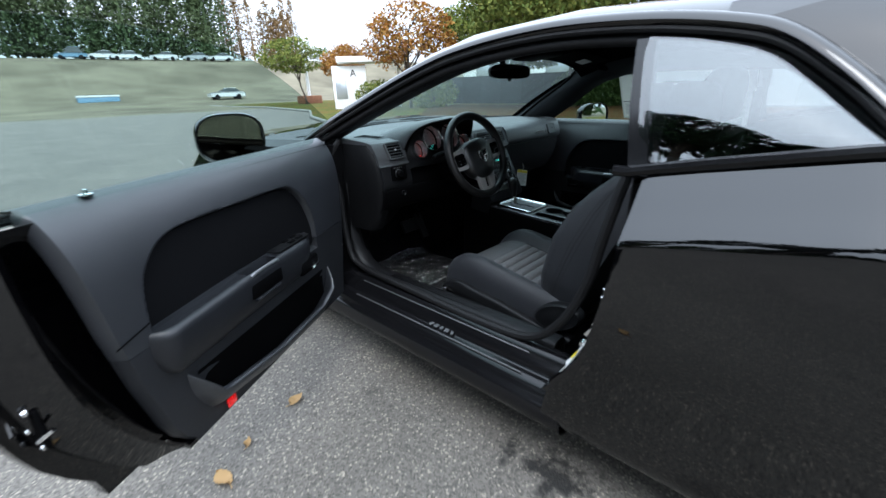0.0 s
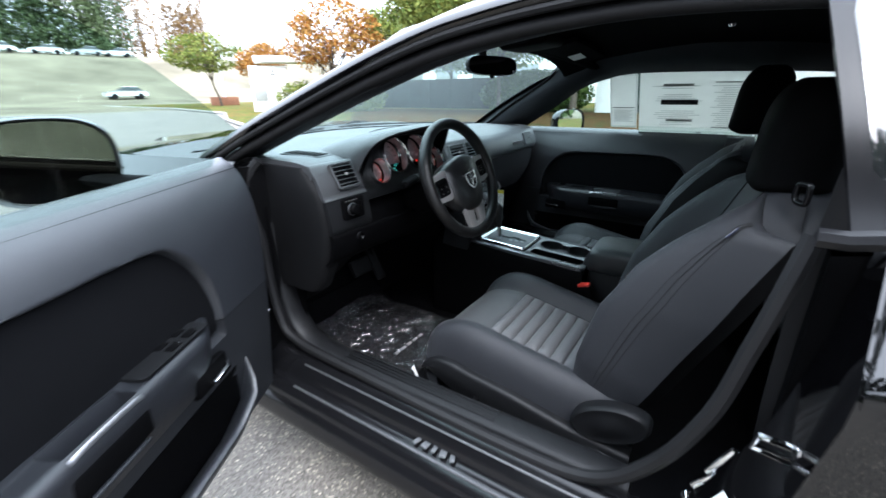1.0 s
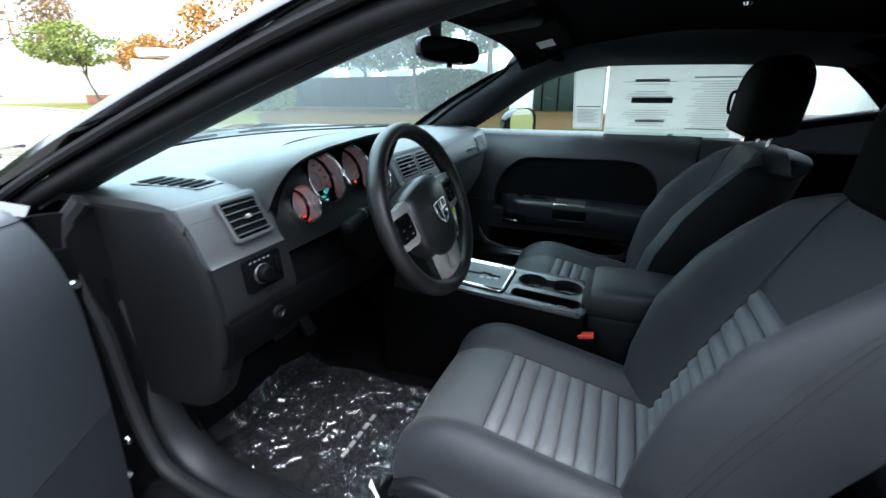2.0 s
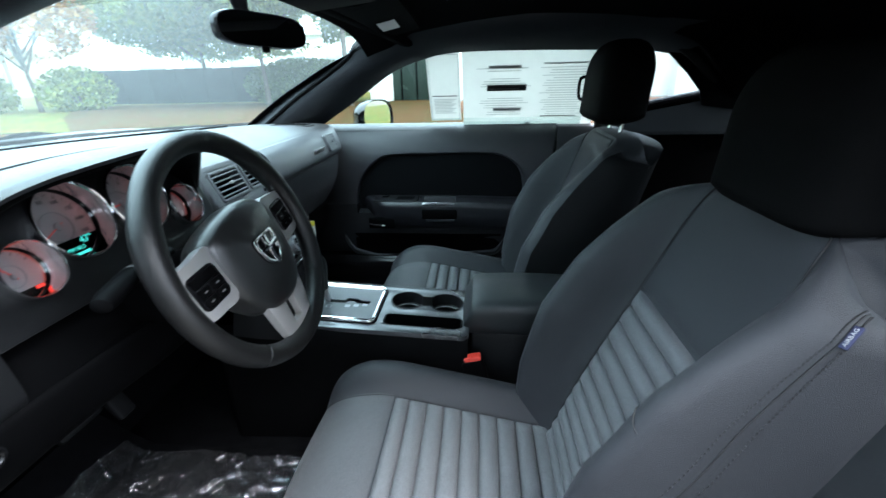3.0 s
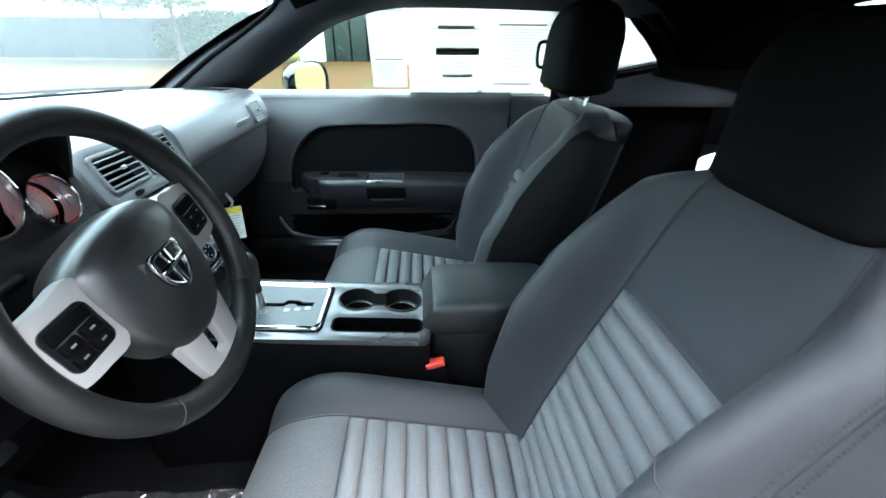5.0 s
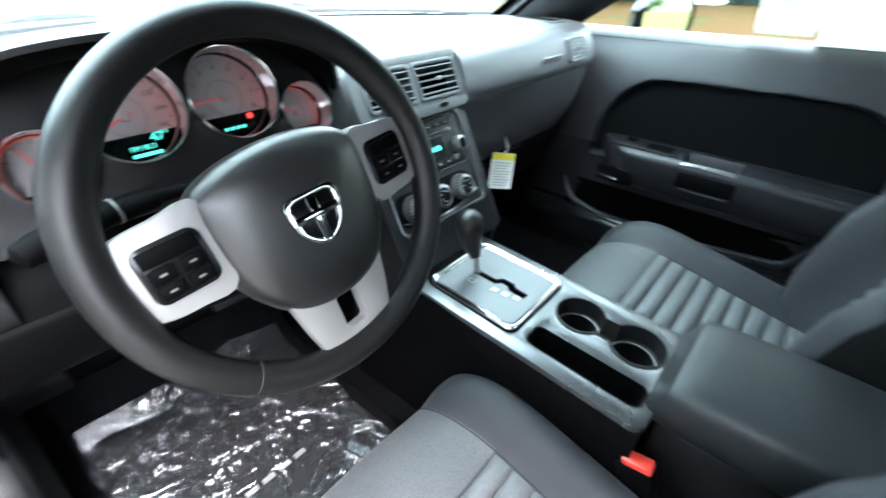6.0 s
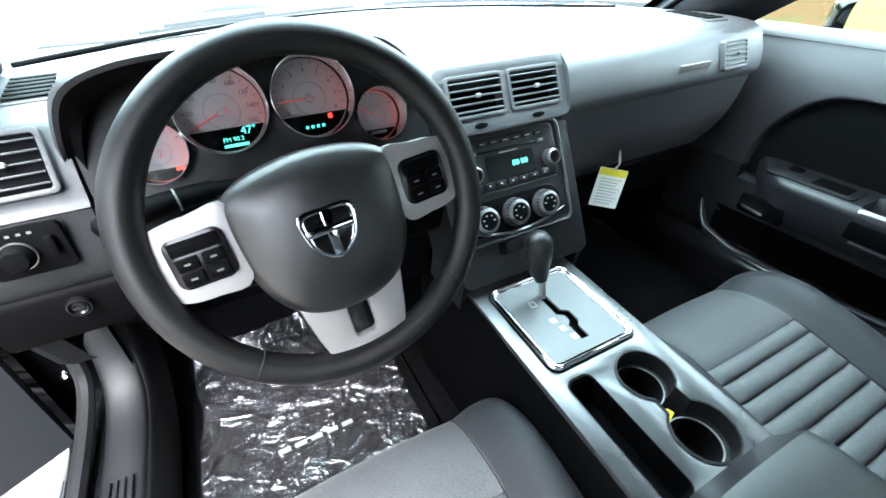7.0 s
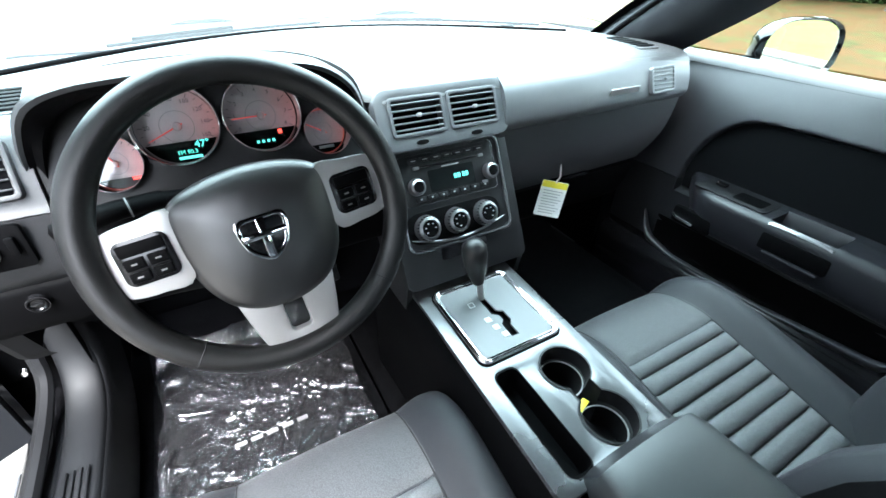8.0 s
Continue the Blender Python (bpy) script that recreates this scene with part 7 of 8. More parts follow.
for _ in range(1):
    smooth_[1:-1, 1:-1] = (smooth_[1:-1, 1:-1] * 2 + smooth_[:-2, 1:-1] + smooth_[2:, 1:-1] + smooth_[1:-1, :-2] + smooth_[1:-1, 2:]) / 6
film = []
for j in range(gx.shape[0]):
    row = []
    for i in range(gx.shape[1]):
        x, y = gx[j, i], gy[j, i]
        row.append((x + 0.02 * noise.noise(Vector((0, y * 7, 1))), y + 0.02 * noise.noise(Vector((x * 7, 0, 5))), 0.281 + max(-0.002, float(smooth_[j, i])) + max(0, y - 0.52) * 0.8))
    film.append(row)
fo = solid("plastic_sheet", Geo().grid(film), M_FILM, "crumpled clear plastic sheet covering the driver floor mat", "plastic film", smooth=60)
fo.visible_shadow = False
foil = Geo().slab([[(-0.655 + 0.06 * t + 0.012 * s, 0.01 + 0.075 * t, 0.292 + 0.022 * math.sin(3 * t) * (1 - s) + 0.012 * s) for s in (0, 0.5, 1)] for t in [k / 6 for k in range(7)]], (0, 0, 0.001))
solid("paper_scrap", foil, M_PAPER, "crumpled white paper scrap at the edge of the plastic", "paper")
# hang tag below the glove box
TGM = frame_at((0.332, 0.241, 0.659), (0.90, -0.43, 0.02), (0.30, 0.08, 0.95)) @ Matrix.Rotation(radians(-13), 4, "Z") @ Matrix.Diagonal((1.12, 0.82, 1.0, 1.0))
ht = thing("hang_tag", "white and yellow paper tag hanging from the glove box", "tag")
part("card", Geo().plate([rrect(0, 0, 0.062, 0.115, 0.003)], TGM, 0.0008), M_PAPER, ht)
part("header", Geo().box(TGM @ Vector((0, 0.046, 0.0006)), (0.060, 0.020, 0.0006), 0, TGM.to_3x3()), M_YELLOW, ht, "yellow printed band")
for k in range(9):
    part("print_line", Geo().box(TGM @ Vector((-0.002 * (k % 3), 0.026 - 0.009 * k, 0.0005)), (0.048 - 0.006 * (k % 3), 0.0025, 0.0004), 0, TGM.to_3x3()), M_GREYINK, ht)
part("strap", Geo().tube([tuple(TGM @ Vector((0.0, 0.055, 0.001))), tuple(TGM @ Vector((0.004, 0.075, 0.006))), (0.368, 0.262, 0.738)], [0.008, 0.008, 0.006], 8, flat=0.15), M_PAPER, ht)


# price stickers on the inside of the passenger window
def on_win(y, z):
    t = (z - 0.985) / 0.27
    return Vector((0.866 - 0.165 * t + 0.002, y, z))


for y0, y1, z0, z1, lb in ((-0.135, -0.258, 0.985, 1.232, "narrow white printed sheet taped inside the passenger window"), (-0.268, -0.785, 0.962, 1.236, "large white printed price sheet taped inside the passenger window")):
    t_ob = thing("window_sticker", lb, "sticker", "paper sheets on the window")
    SM = frame_at(on_win((y0 + y1) / 2, (z0 + z1) / 2), (0, -1, 0), on_win(0, 1.2) - on_win(0, 1.0))
    W, H = abs(y1 - y0), (on_win(0, z1) - on_win(0, z0)).length
    SM = SM @ Matrix.Translation((0, 0, 0.013))
    part("sheet", Geo().plate([rrect(0, 0, W, H, 0.004)], SM, 0.0008), M_SHEET, t_ob)

    def bar(x, y, w, h, m, nm="print_block"):
        part(nm, Geo().box(SM @ Vector((x, y, 0.0008)), (w, h, 0.0005), 0, SM.to_3x3()), m, t_ob)
    if W < 0.2:
        part("border", Geo().plate([rrect(0, 0, W - 0.008, H - 0.008, 0.003), rrect(0, 0, W - 0.012, H - 0.012, 0.003)[::-1]], SM @ Matrix.Translation((0, 0, 0.0008)), 0.0004), M_GREYINK, t_ob)
        bar(0, -0.03, W * 0.8, 0.004, M_INK, "rule")
        for k in range(10):
            bar(-0.004 * (k % 3), -0.045 - 0.007 * k, W * (0.72 - 0.08 * (k % 3)), 0.0025, M_GREYINK, "print_line")
    else:
        bar(-0.10, 0.098, 0.12, 0.012, M_GREYINK)
        bar(-0.09, 0.012, 0.15, 0.026, M_INK)
        bar(-0.085, -0.085, 0.11, 0.012, M_GREYINK)
        bar(0.12, 0.108, 0.16, 0.006, M_GREYINK)
        bar(0.12, -0.118, 0.14, 0.006, M_GREYINK)
        for c in range(2):
            for k in range(20):
                if c == 0 and k in (2, 3, 9, 10, 11, 17):
                    continue
                bar(-0.11 + 0.235 * c + 0.004 * ((k * 7) % 5), 0.092 - 0.0105 * k, 0.19 - 0.013 * ((k * 5) % 7), 0.0022, M_GREYINK, "print_line")


# ---- outdoors ----
def poly_slab(pts, z, depth):
    return Geo().plate([pts], Matrix.Translation((0, 0, z)), depth)


def hill(x, y):
    far = y + 0.15 * x
    return 8.5 * (1 / (1 + math.exp(-(far - 84) / 7))) - 0.03


gr = [[(x, y, hill(x, y)) for x in [-600, -300, -160] + [-120 + 8 * i for i in range(31)] + [160, 300, 600]] for y in [-600, -300, -120, -40, 0, 30, 50] + [56 + 3 * i for i in range(24)] + [150, 250, 600]]
solid("ground", Geo().grid(gr), M_HILL, "dry grass ground rising to a bank in the distance", kind="structure")
VERGE = [(5.6, -40), (5.6, 6), (6.5, 11), (9.5, 18), (13.0, 24), (16.0, 36), (17.5, 56), (90, 56), (90, -40)]
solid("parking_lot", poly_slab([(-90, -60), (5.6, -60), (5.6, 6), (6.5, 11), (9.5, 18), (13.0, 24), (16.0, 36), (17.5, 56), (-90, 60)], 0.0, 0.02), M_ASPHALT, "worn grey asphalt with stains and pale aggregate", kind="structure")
solid("grass_verge", poly_slab(VERGE, 0.10, 0.11), M_GRASS, "mown grass verge with fallen leaves", kind="structure")
solid("far_verge", poly_slab([(-120, 60), (17.5, 56), (17.5, 63), (-120, 70)], 0.10, 0.11), M_VERGE, "green grass strip along the far edge", kind="structure")
kb = Geo().tube([(x - 0.07, y, 0.06) for x, y in VERGE[:7]], 0.085, 8)
solid("kerb", kb, M_KERB, "pale concrete kerb beside the grass", kind="structure")
solid("leaf_bed", poly_slab([(6.3, -6), (6.3, 4), (8.2, 9), (13, 14), (20, 20), (20, -6)], 0.125, 0.02), M_LITTER, "bed covered with orange fallen leaves", kind="structure")


def leaf_cloud(n, centre, size, leaf, seed, shape=None, flat=0.0):
    rnd = random.Random(seed)
    g = Geo()
    k = 0
    while k < n:
        p = Vector((rnd.uniform(-1, 1), rnd.uniform(-1, 1), rnd.uniform(-1, 1)))
        if p.length > 1 or (p.length < 0.45 and rnd.random() < 0.6):
            continue
        q = p * 1.9 + Vector((seed * 3.7, 0, 0))
        if noise.noise(q) < -0.06 + flat:
            continue
        c = Vector(centre) + Vector((p.x * size[0], p.y * size[1], p.z * size[2]))
        a = Vector((rnd.gauss(0, 1), rnd.gauss(0, 1), rnd.gauss(0, 1))).normalized()
        b = a.orthogonal().normalized()
        s = leaf * rnd.uniform(0.6, 1.4)
        w = a.cross(b)
        g.add([c - b * s, c - w * s * 0.5, c + b * s, c + w * s * 0.5 + a * s * 0.2], [(0, 1, 2, 3)])
        k += 1
    return g


def tree(label, at, h, crown_z, size, leaves, n, leaf, seed, lean=0.0):
    rnd = random.Random(seed)
    t = thing("tree", label, "tree", at=at)
    g = Geo()
    top = Vector((lean, 0, crown_z))
    g.tube([(0, 0, -0.1), (0.03 + lean * 0.2, 0.02, h * 0.12), (lean * 0.5, 0.05, h * 0.25), tuple(top)], [0.035 * h * 0.55, 0.025 * h * 0.55, 0.021 * h * 0.55, 0.008 * h], 8)
    for k in range(9):
        a = 2 * math.pi * k / 9 + rnd.uniform(-0.3, 0.3)
        z0 = crown_z * rnd.uniform(0.45, 0.9)
        e = Vector((math.cos(a) * size[0] * 0.75 + lean, math.sin(a) * size[1] * 0.75, crown_z + rnd.uniform(-0.2, 0.75) * size[2]))
        s = Vector((lean * z0 / crown_z, 0.03, z0))
        mid = s.lerp(e, 0.5) + Vector((0, 0, 0.10 * h))
        g.tube([tuple(s), tuple(mid), tuple(e)], [0.009 * h, 0.006 * h, 0.002 * h], 6)
        for j in range(3):
            d = e + Vector((rnd.uniform(-1, 1) * size[0] * 0.35, rnd.uniform(-1, 1) * size[1] * 0.35, rnd.uniform(-0.2, 0.4) * size[2]))
            g.tube([tuple(mid), tuple(mid.lerp(d, 0.6)), tuple(d)], [0.004 * h, 0.003 * h, 0.001 * h], 5)
    part("trunk", g, M_BARK, t)
    part("crown", leaf_cloud(n, (lean, 0, crown_z + 0.1 * h), size, leaf, seed), leaves, t)
    return t


def conifer(label, at, h, w, seed, n=1500):
    rnd = random.Random(seed)
    t = thing("conifer", label, "tree", "dark conifers by the lot", at=at)
    part("trunk", Geo().tube([(0, 0, -0.1), (0.05, 0, h * 0.5), (0, 0, h)], [0.022 * h, 0.014 * h, 0.003 * h], 8), M_BARK, t)
    g = Geo()
    for k in range(n):
        f = rnd.random() ** 0.7
        z = h * (0.16 + 0.84 * f)
        lay = 0.75 + 0.35 * math.sin(z * 5.2 + seed)
        r = w * (1 - f) ** 0.75 * lay * rnd.uniform(0.25, 1.0) + 0.05
        a = rnd.uniform(0, 2 * math.pi)
        c = Vector((r * math.cos(a), r * math.sin(a), z - 0.18 * r))
        d = Vector((math.cos(a), math.sin(a), rnd.uniform(-0.35, 0.15))).normalized()
        s = Vector((-math.sin(a), math.cos(a), rnd.uniform(-0.3, 0.3)))
        l_ = rnd.uniform(0.2, 0.5) * h / 9
        g.add([c - s * l_ * 0.35, c + d * l_, c + s * l_ * 0.35, c - d * l_ * 0.4], [(0, 1, 2, 3)])
    part("needles", g, M_PINE, t)
    return t


tree("orange-leaved autumn tree on the grass verge", (16.5, 18.5, 0.1), 6.0, 3.2, (2.9, 2.9, 1.9), M_LEAF_O, 5200, 0.10, 3)
tree("small green-orange tree with a forked trunk", (21, 38, 0.1), 6.2, 3.7, (3.3, 3.3, 1.6), M_LEAF_Y, 3600, 0.13, 5, -0.8)
tree("small orange tree behind the lot", (20.0, 30.5, 0.1), 4.4, 2.7, (1.7, 1.7, 1.3), M_LEAF_O, 2600, 0.10, 7)
tree("small orange tree beside the white kiosk", (18.2, 27.0, 0.1), 4.2, 2.7, (1.5, 1.5, 1.2), M_LEAF_O, 2600, 0.09, 8)
tree("green tree with open crown before the dark fence", (18.4, 9.2, 0.1), 7.6, 3.9, (4.8, 5.2, 2.7), M_LEAF_Y, 26000, 0.11, 11)
tree("pale green tree over the fence", (23.6, 15.2, 0.1), 8.2, 4.2, (4.8, 6.0, 3.0), M_LEAF_Y, 24000, 0.13, 12)
tree("thick-trunked tree on the leaf bed", (16.5, 4.9, 0.1), 8.5, 5.6, (3.0, 3.0, 2.2), M_LEAF_O, 3200, 0.11, 14)
bush = thing("bush", "round yellow-green bush by the verge", "bush", at=(15.5, 20.2, 0.1))
part("leaves", leaf_cloud(2600, (0, 0, 0.75), (1.5, 1.3, 0.95), 0.08, 21, flat=-0.2), M_LEAF_Y, bush)
part("stems", Geo().tube([(0, 0, 0), (0.1, 0.1, 0.7)], [0.06, 0.03], 6).tube([(0, 0, 0), (-0.4, 0.1, 0.8)], [0.05, 0.02], 6), M_BARK, bush)
bush_low = thing("bush", "low yellow-green bush beside the autumn tree", "bush", at=(17.2, 17.2, 0.1))
part("leaves", leaf_cloud(2800, (0, 0, 0.8), (1.5, 1.4, 1.0), 0.09, 27, flat=-0.2), M_LEAF_Y, bush_low)
part("stems", Geo().tube([(0, 0, 0), (0.1, 0.1, 0.7)], [0.06, 0.03], 6).tube([(0, 0, 0), (-0.3, 0.2, 0.8)], [0.05, 0.02], 6), M_BARK, bush_low)
hedge = thing("hedge", "brownish clipped hedge at the end of the fence", "hedge", at=(19.6, 7.9, 0.1))
part("leaves", leaf_cloud(16000, (0, 0, 0.85), (0.9, 3.0, 1.15), 0.075, 23, flat=-0.6), M_LEAF_G, hedge)
part("stems", Geo().tube([(0, -1.5, 0), (0, -1.5, 0.8)], 0.04, 6).tube([(0, 1.0, 0), (0, 1.0, 0.8)], 0.04, 6), M_BARK, hedge)
# dark fence of upright panels
fence = thing("fence", "long dark green panel fence behind the grass", "fence", at=(20.7, 14.9, 0.1))
for k in range(8):
    part("panel", Geo().box((0, -5.2 + 1.5 * k, 0.88), (0.06, 1.42, 1.62), 0.015), M_FENCE, fence)
for k in range(9):
    part("post", Geo().box((0.02, -5.95 + 1.5 * k, 0.90), (0.07, 0.08, 1.64), 0.01), M_FENCE, fence)
# white kiosk with the letter
kiosk = thing("kiosk", "small white kiosk with a flat canopy and a black letter", "building", at=(15.6, 23.2, 0.05))
KR = Matrix.Rotation(radians(-36), 4, "Z")
kw = Geo().box((0, 0, 1.3), (2.1, 0.9, 2.6), 0.03).moved(KR)
kwall = part("wall", kw, M_WHITEWALL, kiosk)
part("window", Geo().box((-0.55, -0.46, 1.2), (0.7, 0.04, 1.1), 0.01).moved(KR), M_CARS, kwall)
part("canopy", Geo().box((1.5, 0.1, 2.95), (4.4, 1.8, 0.35), 0.04).moved(KR), M_WHITEWALL, kiosk)
part("canopy_post", Geo().box((3.2, 0.1, 1.4), (0.15, 0.15, 2.8), 0.02).moved(KR), M_WHITEWALL, kiosk)
part("letter", text_geo("A", 0.6, KR @ frame_at((0.25, -0.47, 2.15), (1, 0, 0), (0, 0, 1)), 0.005), M_INK, kwall, "black letter A")
pole = thing("flag_pole", "tall white tapered steel pole on a brick base", "pole", at=(22.5, 40, 0.1))
part("shaft", Geo().tube([(0, 0, 0.6), (0, 0, 5), (0, 0, 11)], [0.15, 0.13, 0.08], 12), M_STEEL, pole)
part("base", Geo().box((0, 0, 0.35), (1.8, 1.8, 0.8), 0.04), M_BRICK, pole)
# white building with brick planter beside the car
hall = thing("building", "white building with tall pilasters and dark windows", "building", at=(19.5, -2.0, 0.0))
part("wall", Geo().box((2.2, -5.05, 3.0), (3.0, 23.9, 6.0), 0.03), M_WHITEWALL, hall)
part("roof", Geo().box((2.2, -5.05, 6.15), (3.8, 24.7, 0.35), 0.04), M_STEEL, hall)
for k in range(6):
    part("pilaster", Geo().box((0.45, 6.4 - 3.4 * k, 3.0), (0.7, 0.9, 6.0), 0.03), M_WHITEWALL, hall)
    if k == 0:
        win_ob = part("window", Geo().box((0.68, 4.7, 1.12), (0.08, 2.3, 2.1), 0.01), mat("green_glazing", (0.020, 0.029, 0.024), 0.3, var=0.15, coarse=1.5, spec=0.2), hall, "dark green glazed window")
        for j in (-1, 0, 1):
            part("mullion", Geo().box((0.63, 4.7 + 0.73 * j, 1.12), (0.06, 0.06, 2.1), 0.008), M_DARK, win_ob)
planter = thing("planter", "low red brick planter wall with leaves on it", "wall", at=(12.2, -2.6, 0.1))
course = build("brick", Geo().box((0, 0, 0), (0.10, 0.205, 0.062), 0.006, seg=1), M_BRICK)
part("core", Geo().box((0.06, 0, 0.20), (0.10, 7.0, 0.40), 0.01), M_KERB, planter)
for r in range(5):
    for k in range(32):
        o = new("brick", course)
        o.location, o.parent = (0.0, -3.4 + 0.215 * k + (0.107 if r % 2 else 0), 0.035 + 0.072 * r), planter
back = thing("shop_building", "long white low building behind the fence", "building", at=(38, 17, 0.0))
part("wall", Geo().box((0, 0, 2.2), (6, 26, 4.4), 0.05), M_WHITEWALL, back)
part("roof", Geo().box((0, 0, 4.5), (7, 27, 0.3), 0.05), M_STEEL, back)
for k in range(6):
    part("window", Geo().box((-3.02, -10 + 4 * k, 2.6), (0.06, 2.4, 1.2), 0.02), M_CARS, back)


def parked(label, at, rz, paint, tall=0.0):
    """A plain parked car, some eighty metres off: body, glasshouse, wheels."""
    t = thing("parked_car", label, "car", "cars parked along the bank", at=at)
    t.rotation_euler = (0, 0, radians(rz))
    prof = [(-2.2, 0.35), (-2.25, 0.75), (-2.0, 0.92), (-1.1, 0.98), (0.9, 0.98), (2.0, 0.82), (2.25, 0.65), (2.2, 0.35)]
    part("body", Geo().slab([[(x * s, y, z) for y, z in prof] for x, s in ((-0.86, 0.93), (-0.86, 1), (0.86, 1), (0.86, 0.93))], (0, 0, -0.05)).grid([[(x, y, z) for y, z in prof] for x in (-0.8, 0.8)], cap=True), paint, t)
    cab = [(-1.7, 0.95), (-1.15, 1.38 + tall), (0.1, 1.42 + tall), (0.95, 0.95)]
    part("cabin", Geo().grid([[(x * k, y, z) for y, z in cab] for x, k in ((-0.78, 1.0), (0.78, 1.0))], cap=True), M_CARGLASS, t)
    part("roof", Geo().box((0, -0.5, 1.41 + tall), (1.3, 1.4, 0.06), 0.02), paint, t)
    for x in (-0.8, 0.8):
        for y in (-1.35, 1.4):
            part("wheel", Geo().lathe([(0.0, 0.1), (0.2, 0.1), (0.31, 0.09), (0.32, 0.0), (0.31, -0.09), (0.2, -0.1), (0, -0.1)], Matrix.Translation((x, y, 0.32)) @ Matrix.Rotation(radians(90), 4, "Y"), 16), M_RUBBER, t)
    return t


for lab_, x, y, rz, pm, tl in (("blue van parked on top of the bank", 13.0, 97, 70, M_CARB, 0.5), ("white saloon parked on the bank", 16.9, 96, 75, M_CARW, 0.0), ("white saloon parked nose out on the bank", 20.2, 95, 78, M_CARW, 0.05),
                               ("pale hatchback parked on the bank", 25.8, 94, 72, M_CARW, 0.0), ("silver car parked near the trees", 31, 93, 75, M_CARS, 0.0), ("white car parked near the trees", 35, 92, 80, M_CARW, 0.0)):
    parked(lab_, (x, y, hill(x, y)), rz, pm, tl)
parked("white saloon on the road below the bank", (23.4, 63, hill(23.4, 63) + 0.02), 84, M_CARW, 0.0)
skip = thing("dumpster", "grey-blue lidded container on the verge", "container", at=(9.8, 68, 0.0))
part("body", Geo().box((0, 0, 0.75), (4.2, 1.8, 1.3), 0.06), M_CARB, skip)
part("lid", Geo().box((0, 0, 1.5), (4.3, 1.9, 0.2), 0.05), M_CARW, skip)
wall_ = Geo().box((29, 70, 0.5), (22, 0.4, 0.9), 0.05)
solid("low_wall", wall_, M_WHITEWALL, "low white wall along the foot of the bank", "wall")
# woods behind the bank
rnd = random.Random(5)


def foliage(spots, count, small, large, wide, seed):
    """Far trees: thin trunks under clouds of small leaf clumps, wider towards the foot."""
    g = Geo()
    rn = np.random.RandomState(seed)
    for x, y0, hh in spots:
        z0 = hill(x, y0)
        g.tube([(x, y0, z0 - 0.2), (x, y0, z0 + hh)], [0.25, 0.05], 5)
        f = rn.uniform(0, 1, count)
        lobes = 0.75 + 0.25 * np.sin(f * 23 + x)
        r = wide * (1 - f) ** 0.6 * lobes * rn.uniform(0.2, 1, count)
        a = rn.uniform(0, 2 * math.pi, count)
        c = np.stack((x + r * np.cos(a), y0 + r * np.sin(a), z0 + hh * (0.04 + 0.96 * f)), 1)
        u = rn.normal(0, 1, (count, 3)) * (1, 1, 0.6)
        u /= np.linalg.norm(u, axis=1)[:, None]
        v = np.cross(u, rn.normal(0, 1, (count, 3)))
        v /= np.linalg.norm(v, axis=1)[:, None]
        sz = rn.uniform(small, large, count)[:, None]
        quad = np.stack((c - v * sz, c - u * sz * 0.6, c + v * sz, c + u * sz * 0.6), 1).reshape(-1, 3)
        g.add([tuple(q) for q in quad.tolist()], [(4 * i, 4 * i + 1, 4 * i + 2, 4 * i + 3) for i in range(count)])
    return g


ahead = [(-70 + 1.0 * k + rnd.uniform(-1, 1), 112 + 10 - 0.15 * k + rnd.uniform(-4, 8), rnd.uniform(16, 24)) for k in range(112)]
# the second list is an unseen tree line, added to block low light
around = [(-30 + rnd.uniform(-4, 3), -46 + 2.2 * k + rnd.uniform(-1, 1), rnd.uniform(9, 13)) for k in range(46)] + [(-30 + 2.2 * k, -52 + rnd.uniform(-4, 3), rnd.uniform(8, 12)) for k in range(30)]
autumn = [(43 + 1.3 * k + rnd.uniform(-1, 1), 104 + rnd.uniform(-4, 8), rnd.uniform(11, 18) - 0.25 * k) for k in range(14)]
solid("far_woods", foliage(ahead, 1500, 0.16, 0.42, 4.4, 31), M_WOODS, "dense green woods behind the bank", "trees", kind="stuff")
solid("far_woods", foliage(around, 230, 0.4, 1.1, 2.9, 32), M_LEAF_G, "unseen tree line beside and behind the lot, added to block low light", "trees", kind="stuff")
solid("far_woods", foliage(autumn, 800, 0.13, 0.32, 4.6, 33), M_BROWNLEAF, "thin brown autumn trees beside the woods", "trees", kind="stuff")
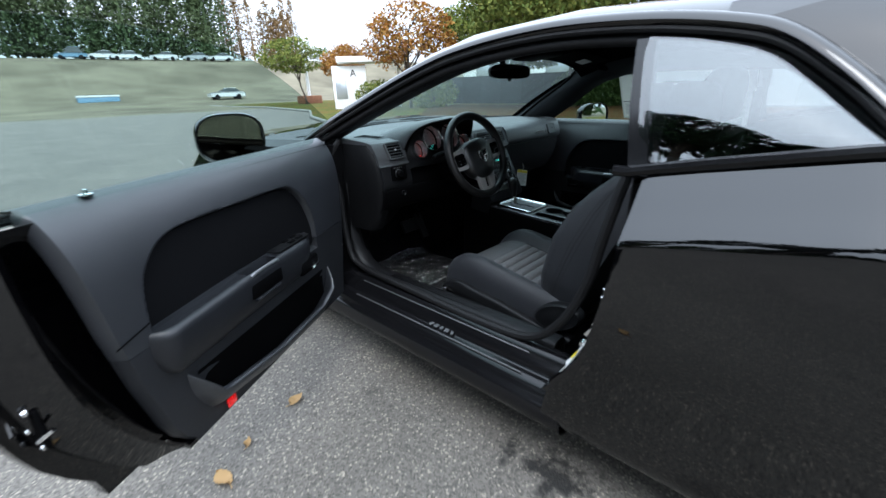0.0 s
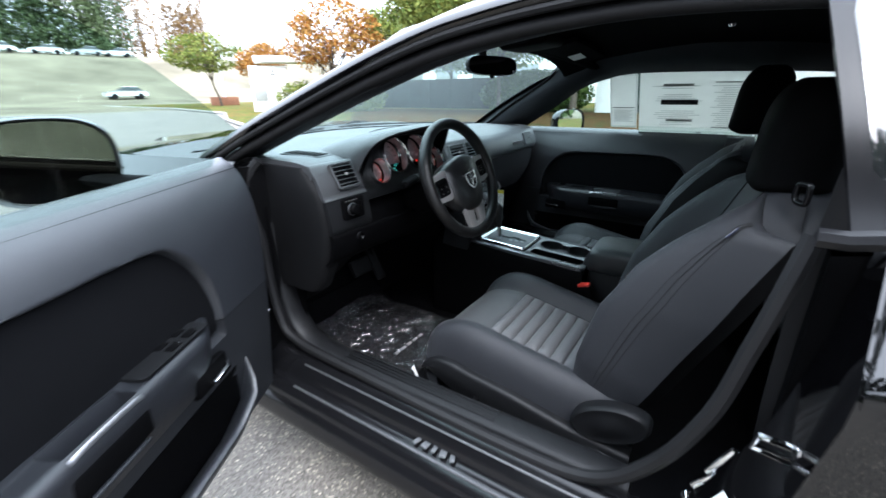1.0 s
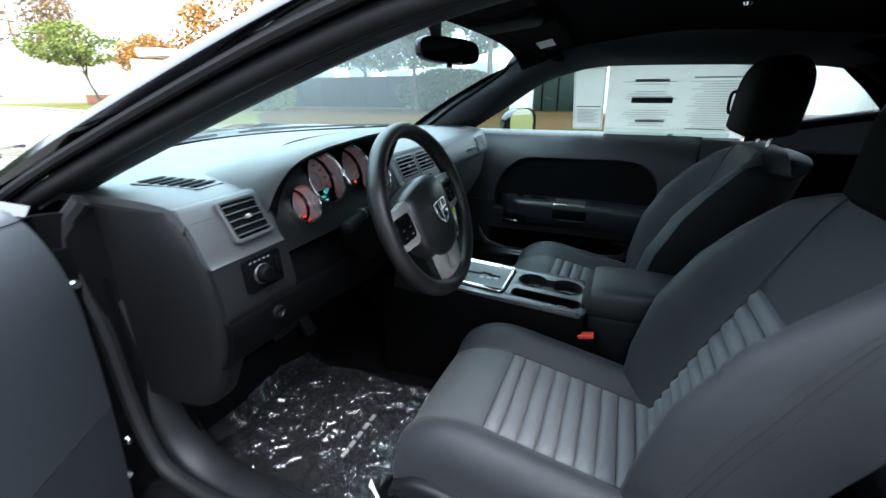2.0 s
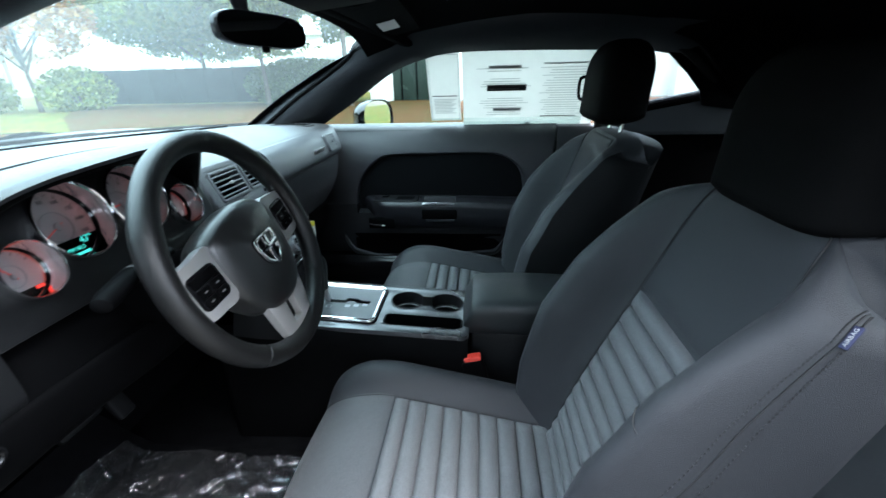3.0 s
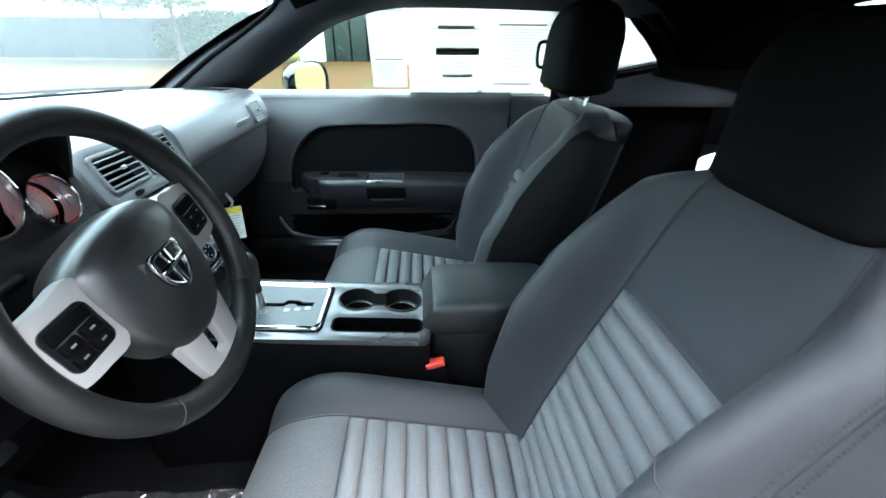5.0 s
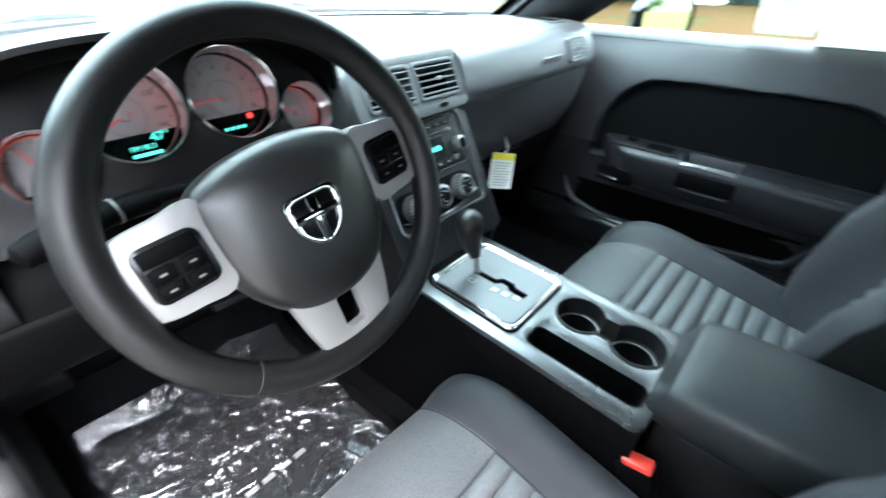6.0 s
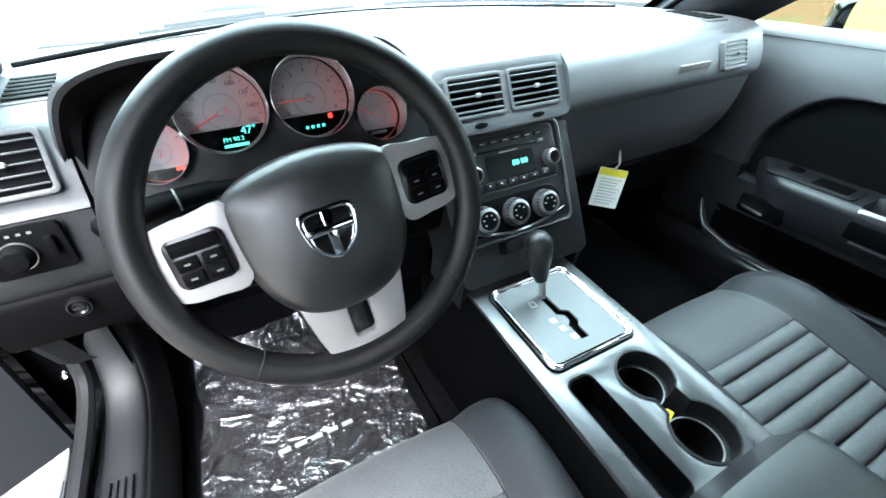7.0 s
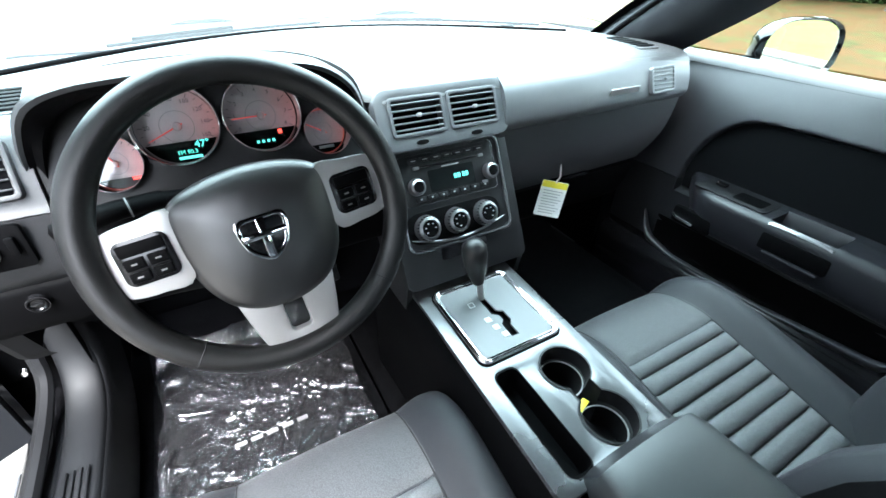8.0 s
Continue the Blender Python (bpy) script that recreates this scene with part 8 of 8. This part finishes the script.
# conifers on the other side of the lot
for k, (x, y, h, w) in enumerate(((-15.5, 7.5, 9.5, 2.6), (-16, -9, 10, 2.8), (-21, 1.5, 9.0, 2.6), (-24, -10, 7.2, 2.2), (-27, -5, 8.8, 2.6), (-25, -16, 9.6, 2.7), (-30, 1, 7.0, 2.2), (-27, -23, 8.0, 2.5), (-32, 8, 9.0, 2.7), (-29, -31, 10.0, 3.0), (-34, 17, 8.2, 2.6), (-33, -41, 9.0, 2.8), (-36, 28, 9.0, 2.8))):
    conifer("tall dark conifer across the lot" if h > 8.5 else "dark conifer across the lot", (x, y, 0), h, w, 40 + k, 3200 if h > 8.9 and x > -22 else 1500)

for k, (x, y, h, r) in enumerate(((-13.0, 7.5, 10.6, 2.3), (-12.2, 3.8, 11.6, 2.4), (-13.4, 0.6, 10.2, 1.9), (-12.0, -2.4, 11.8, 2.5), (-13.2, -6.0, 12.8, 2.6), (-12.4, -10.0, 12.2, 2.7), (-14.0, -14.5, 12.6, 2.8))):
    h *= 1.13
    tree("dark pine with a broad clumped crown across the lot", (x, y, 0), h, h * 0.66, (r, r, h * 0.26), M_PINE, 5200, 0.17, 60 + 7 * k)

# fallen leaves near the car
for x, y, s, a in ((-1.266, 0.268, 0.034, 20), (-1.62, 0.10, 0.040, 100), (-1.50, 0.19, 0.020, 60), (-2.9, 3.5, 0.04, 200), (-1.9, -0.55, 0.035, 130)):
    m = Matrix.Translation((x, y, 0.006)) @ Matrix.Rotation(radians(a), 4, "Z")
    ring = []
    for k in range(17):
        q = k / 16
        wd = s * (0.55 * math.sin(math.pi * q) ** 0.7 + 0.12 * abs(math.sin(5 * math.pi * q)))
        ring.append([(-s + 2 * s * q, -wd, 0.012 * q), (-s + 2 * s * q, 0, 0.002 + 0.004 * math.sin(9 * q)), (-s + 2 * s * q, wd, 0.016 * (1 - q))])
    g = Geo().slab(ring, (0, 0, 0.0012)).tube([(-s, 0, 0.002), (-1.5 * s, 0.006, 0.003)], 0.0015, 5)
    solid("fallen_leaf", g.moved(m), M_LEAFDRY, "dry tan autumn leaf lying on the asphalt", "leaf", "fallen leaves")
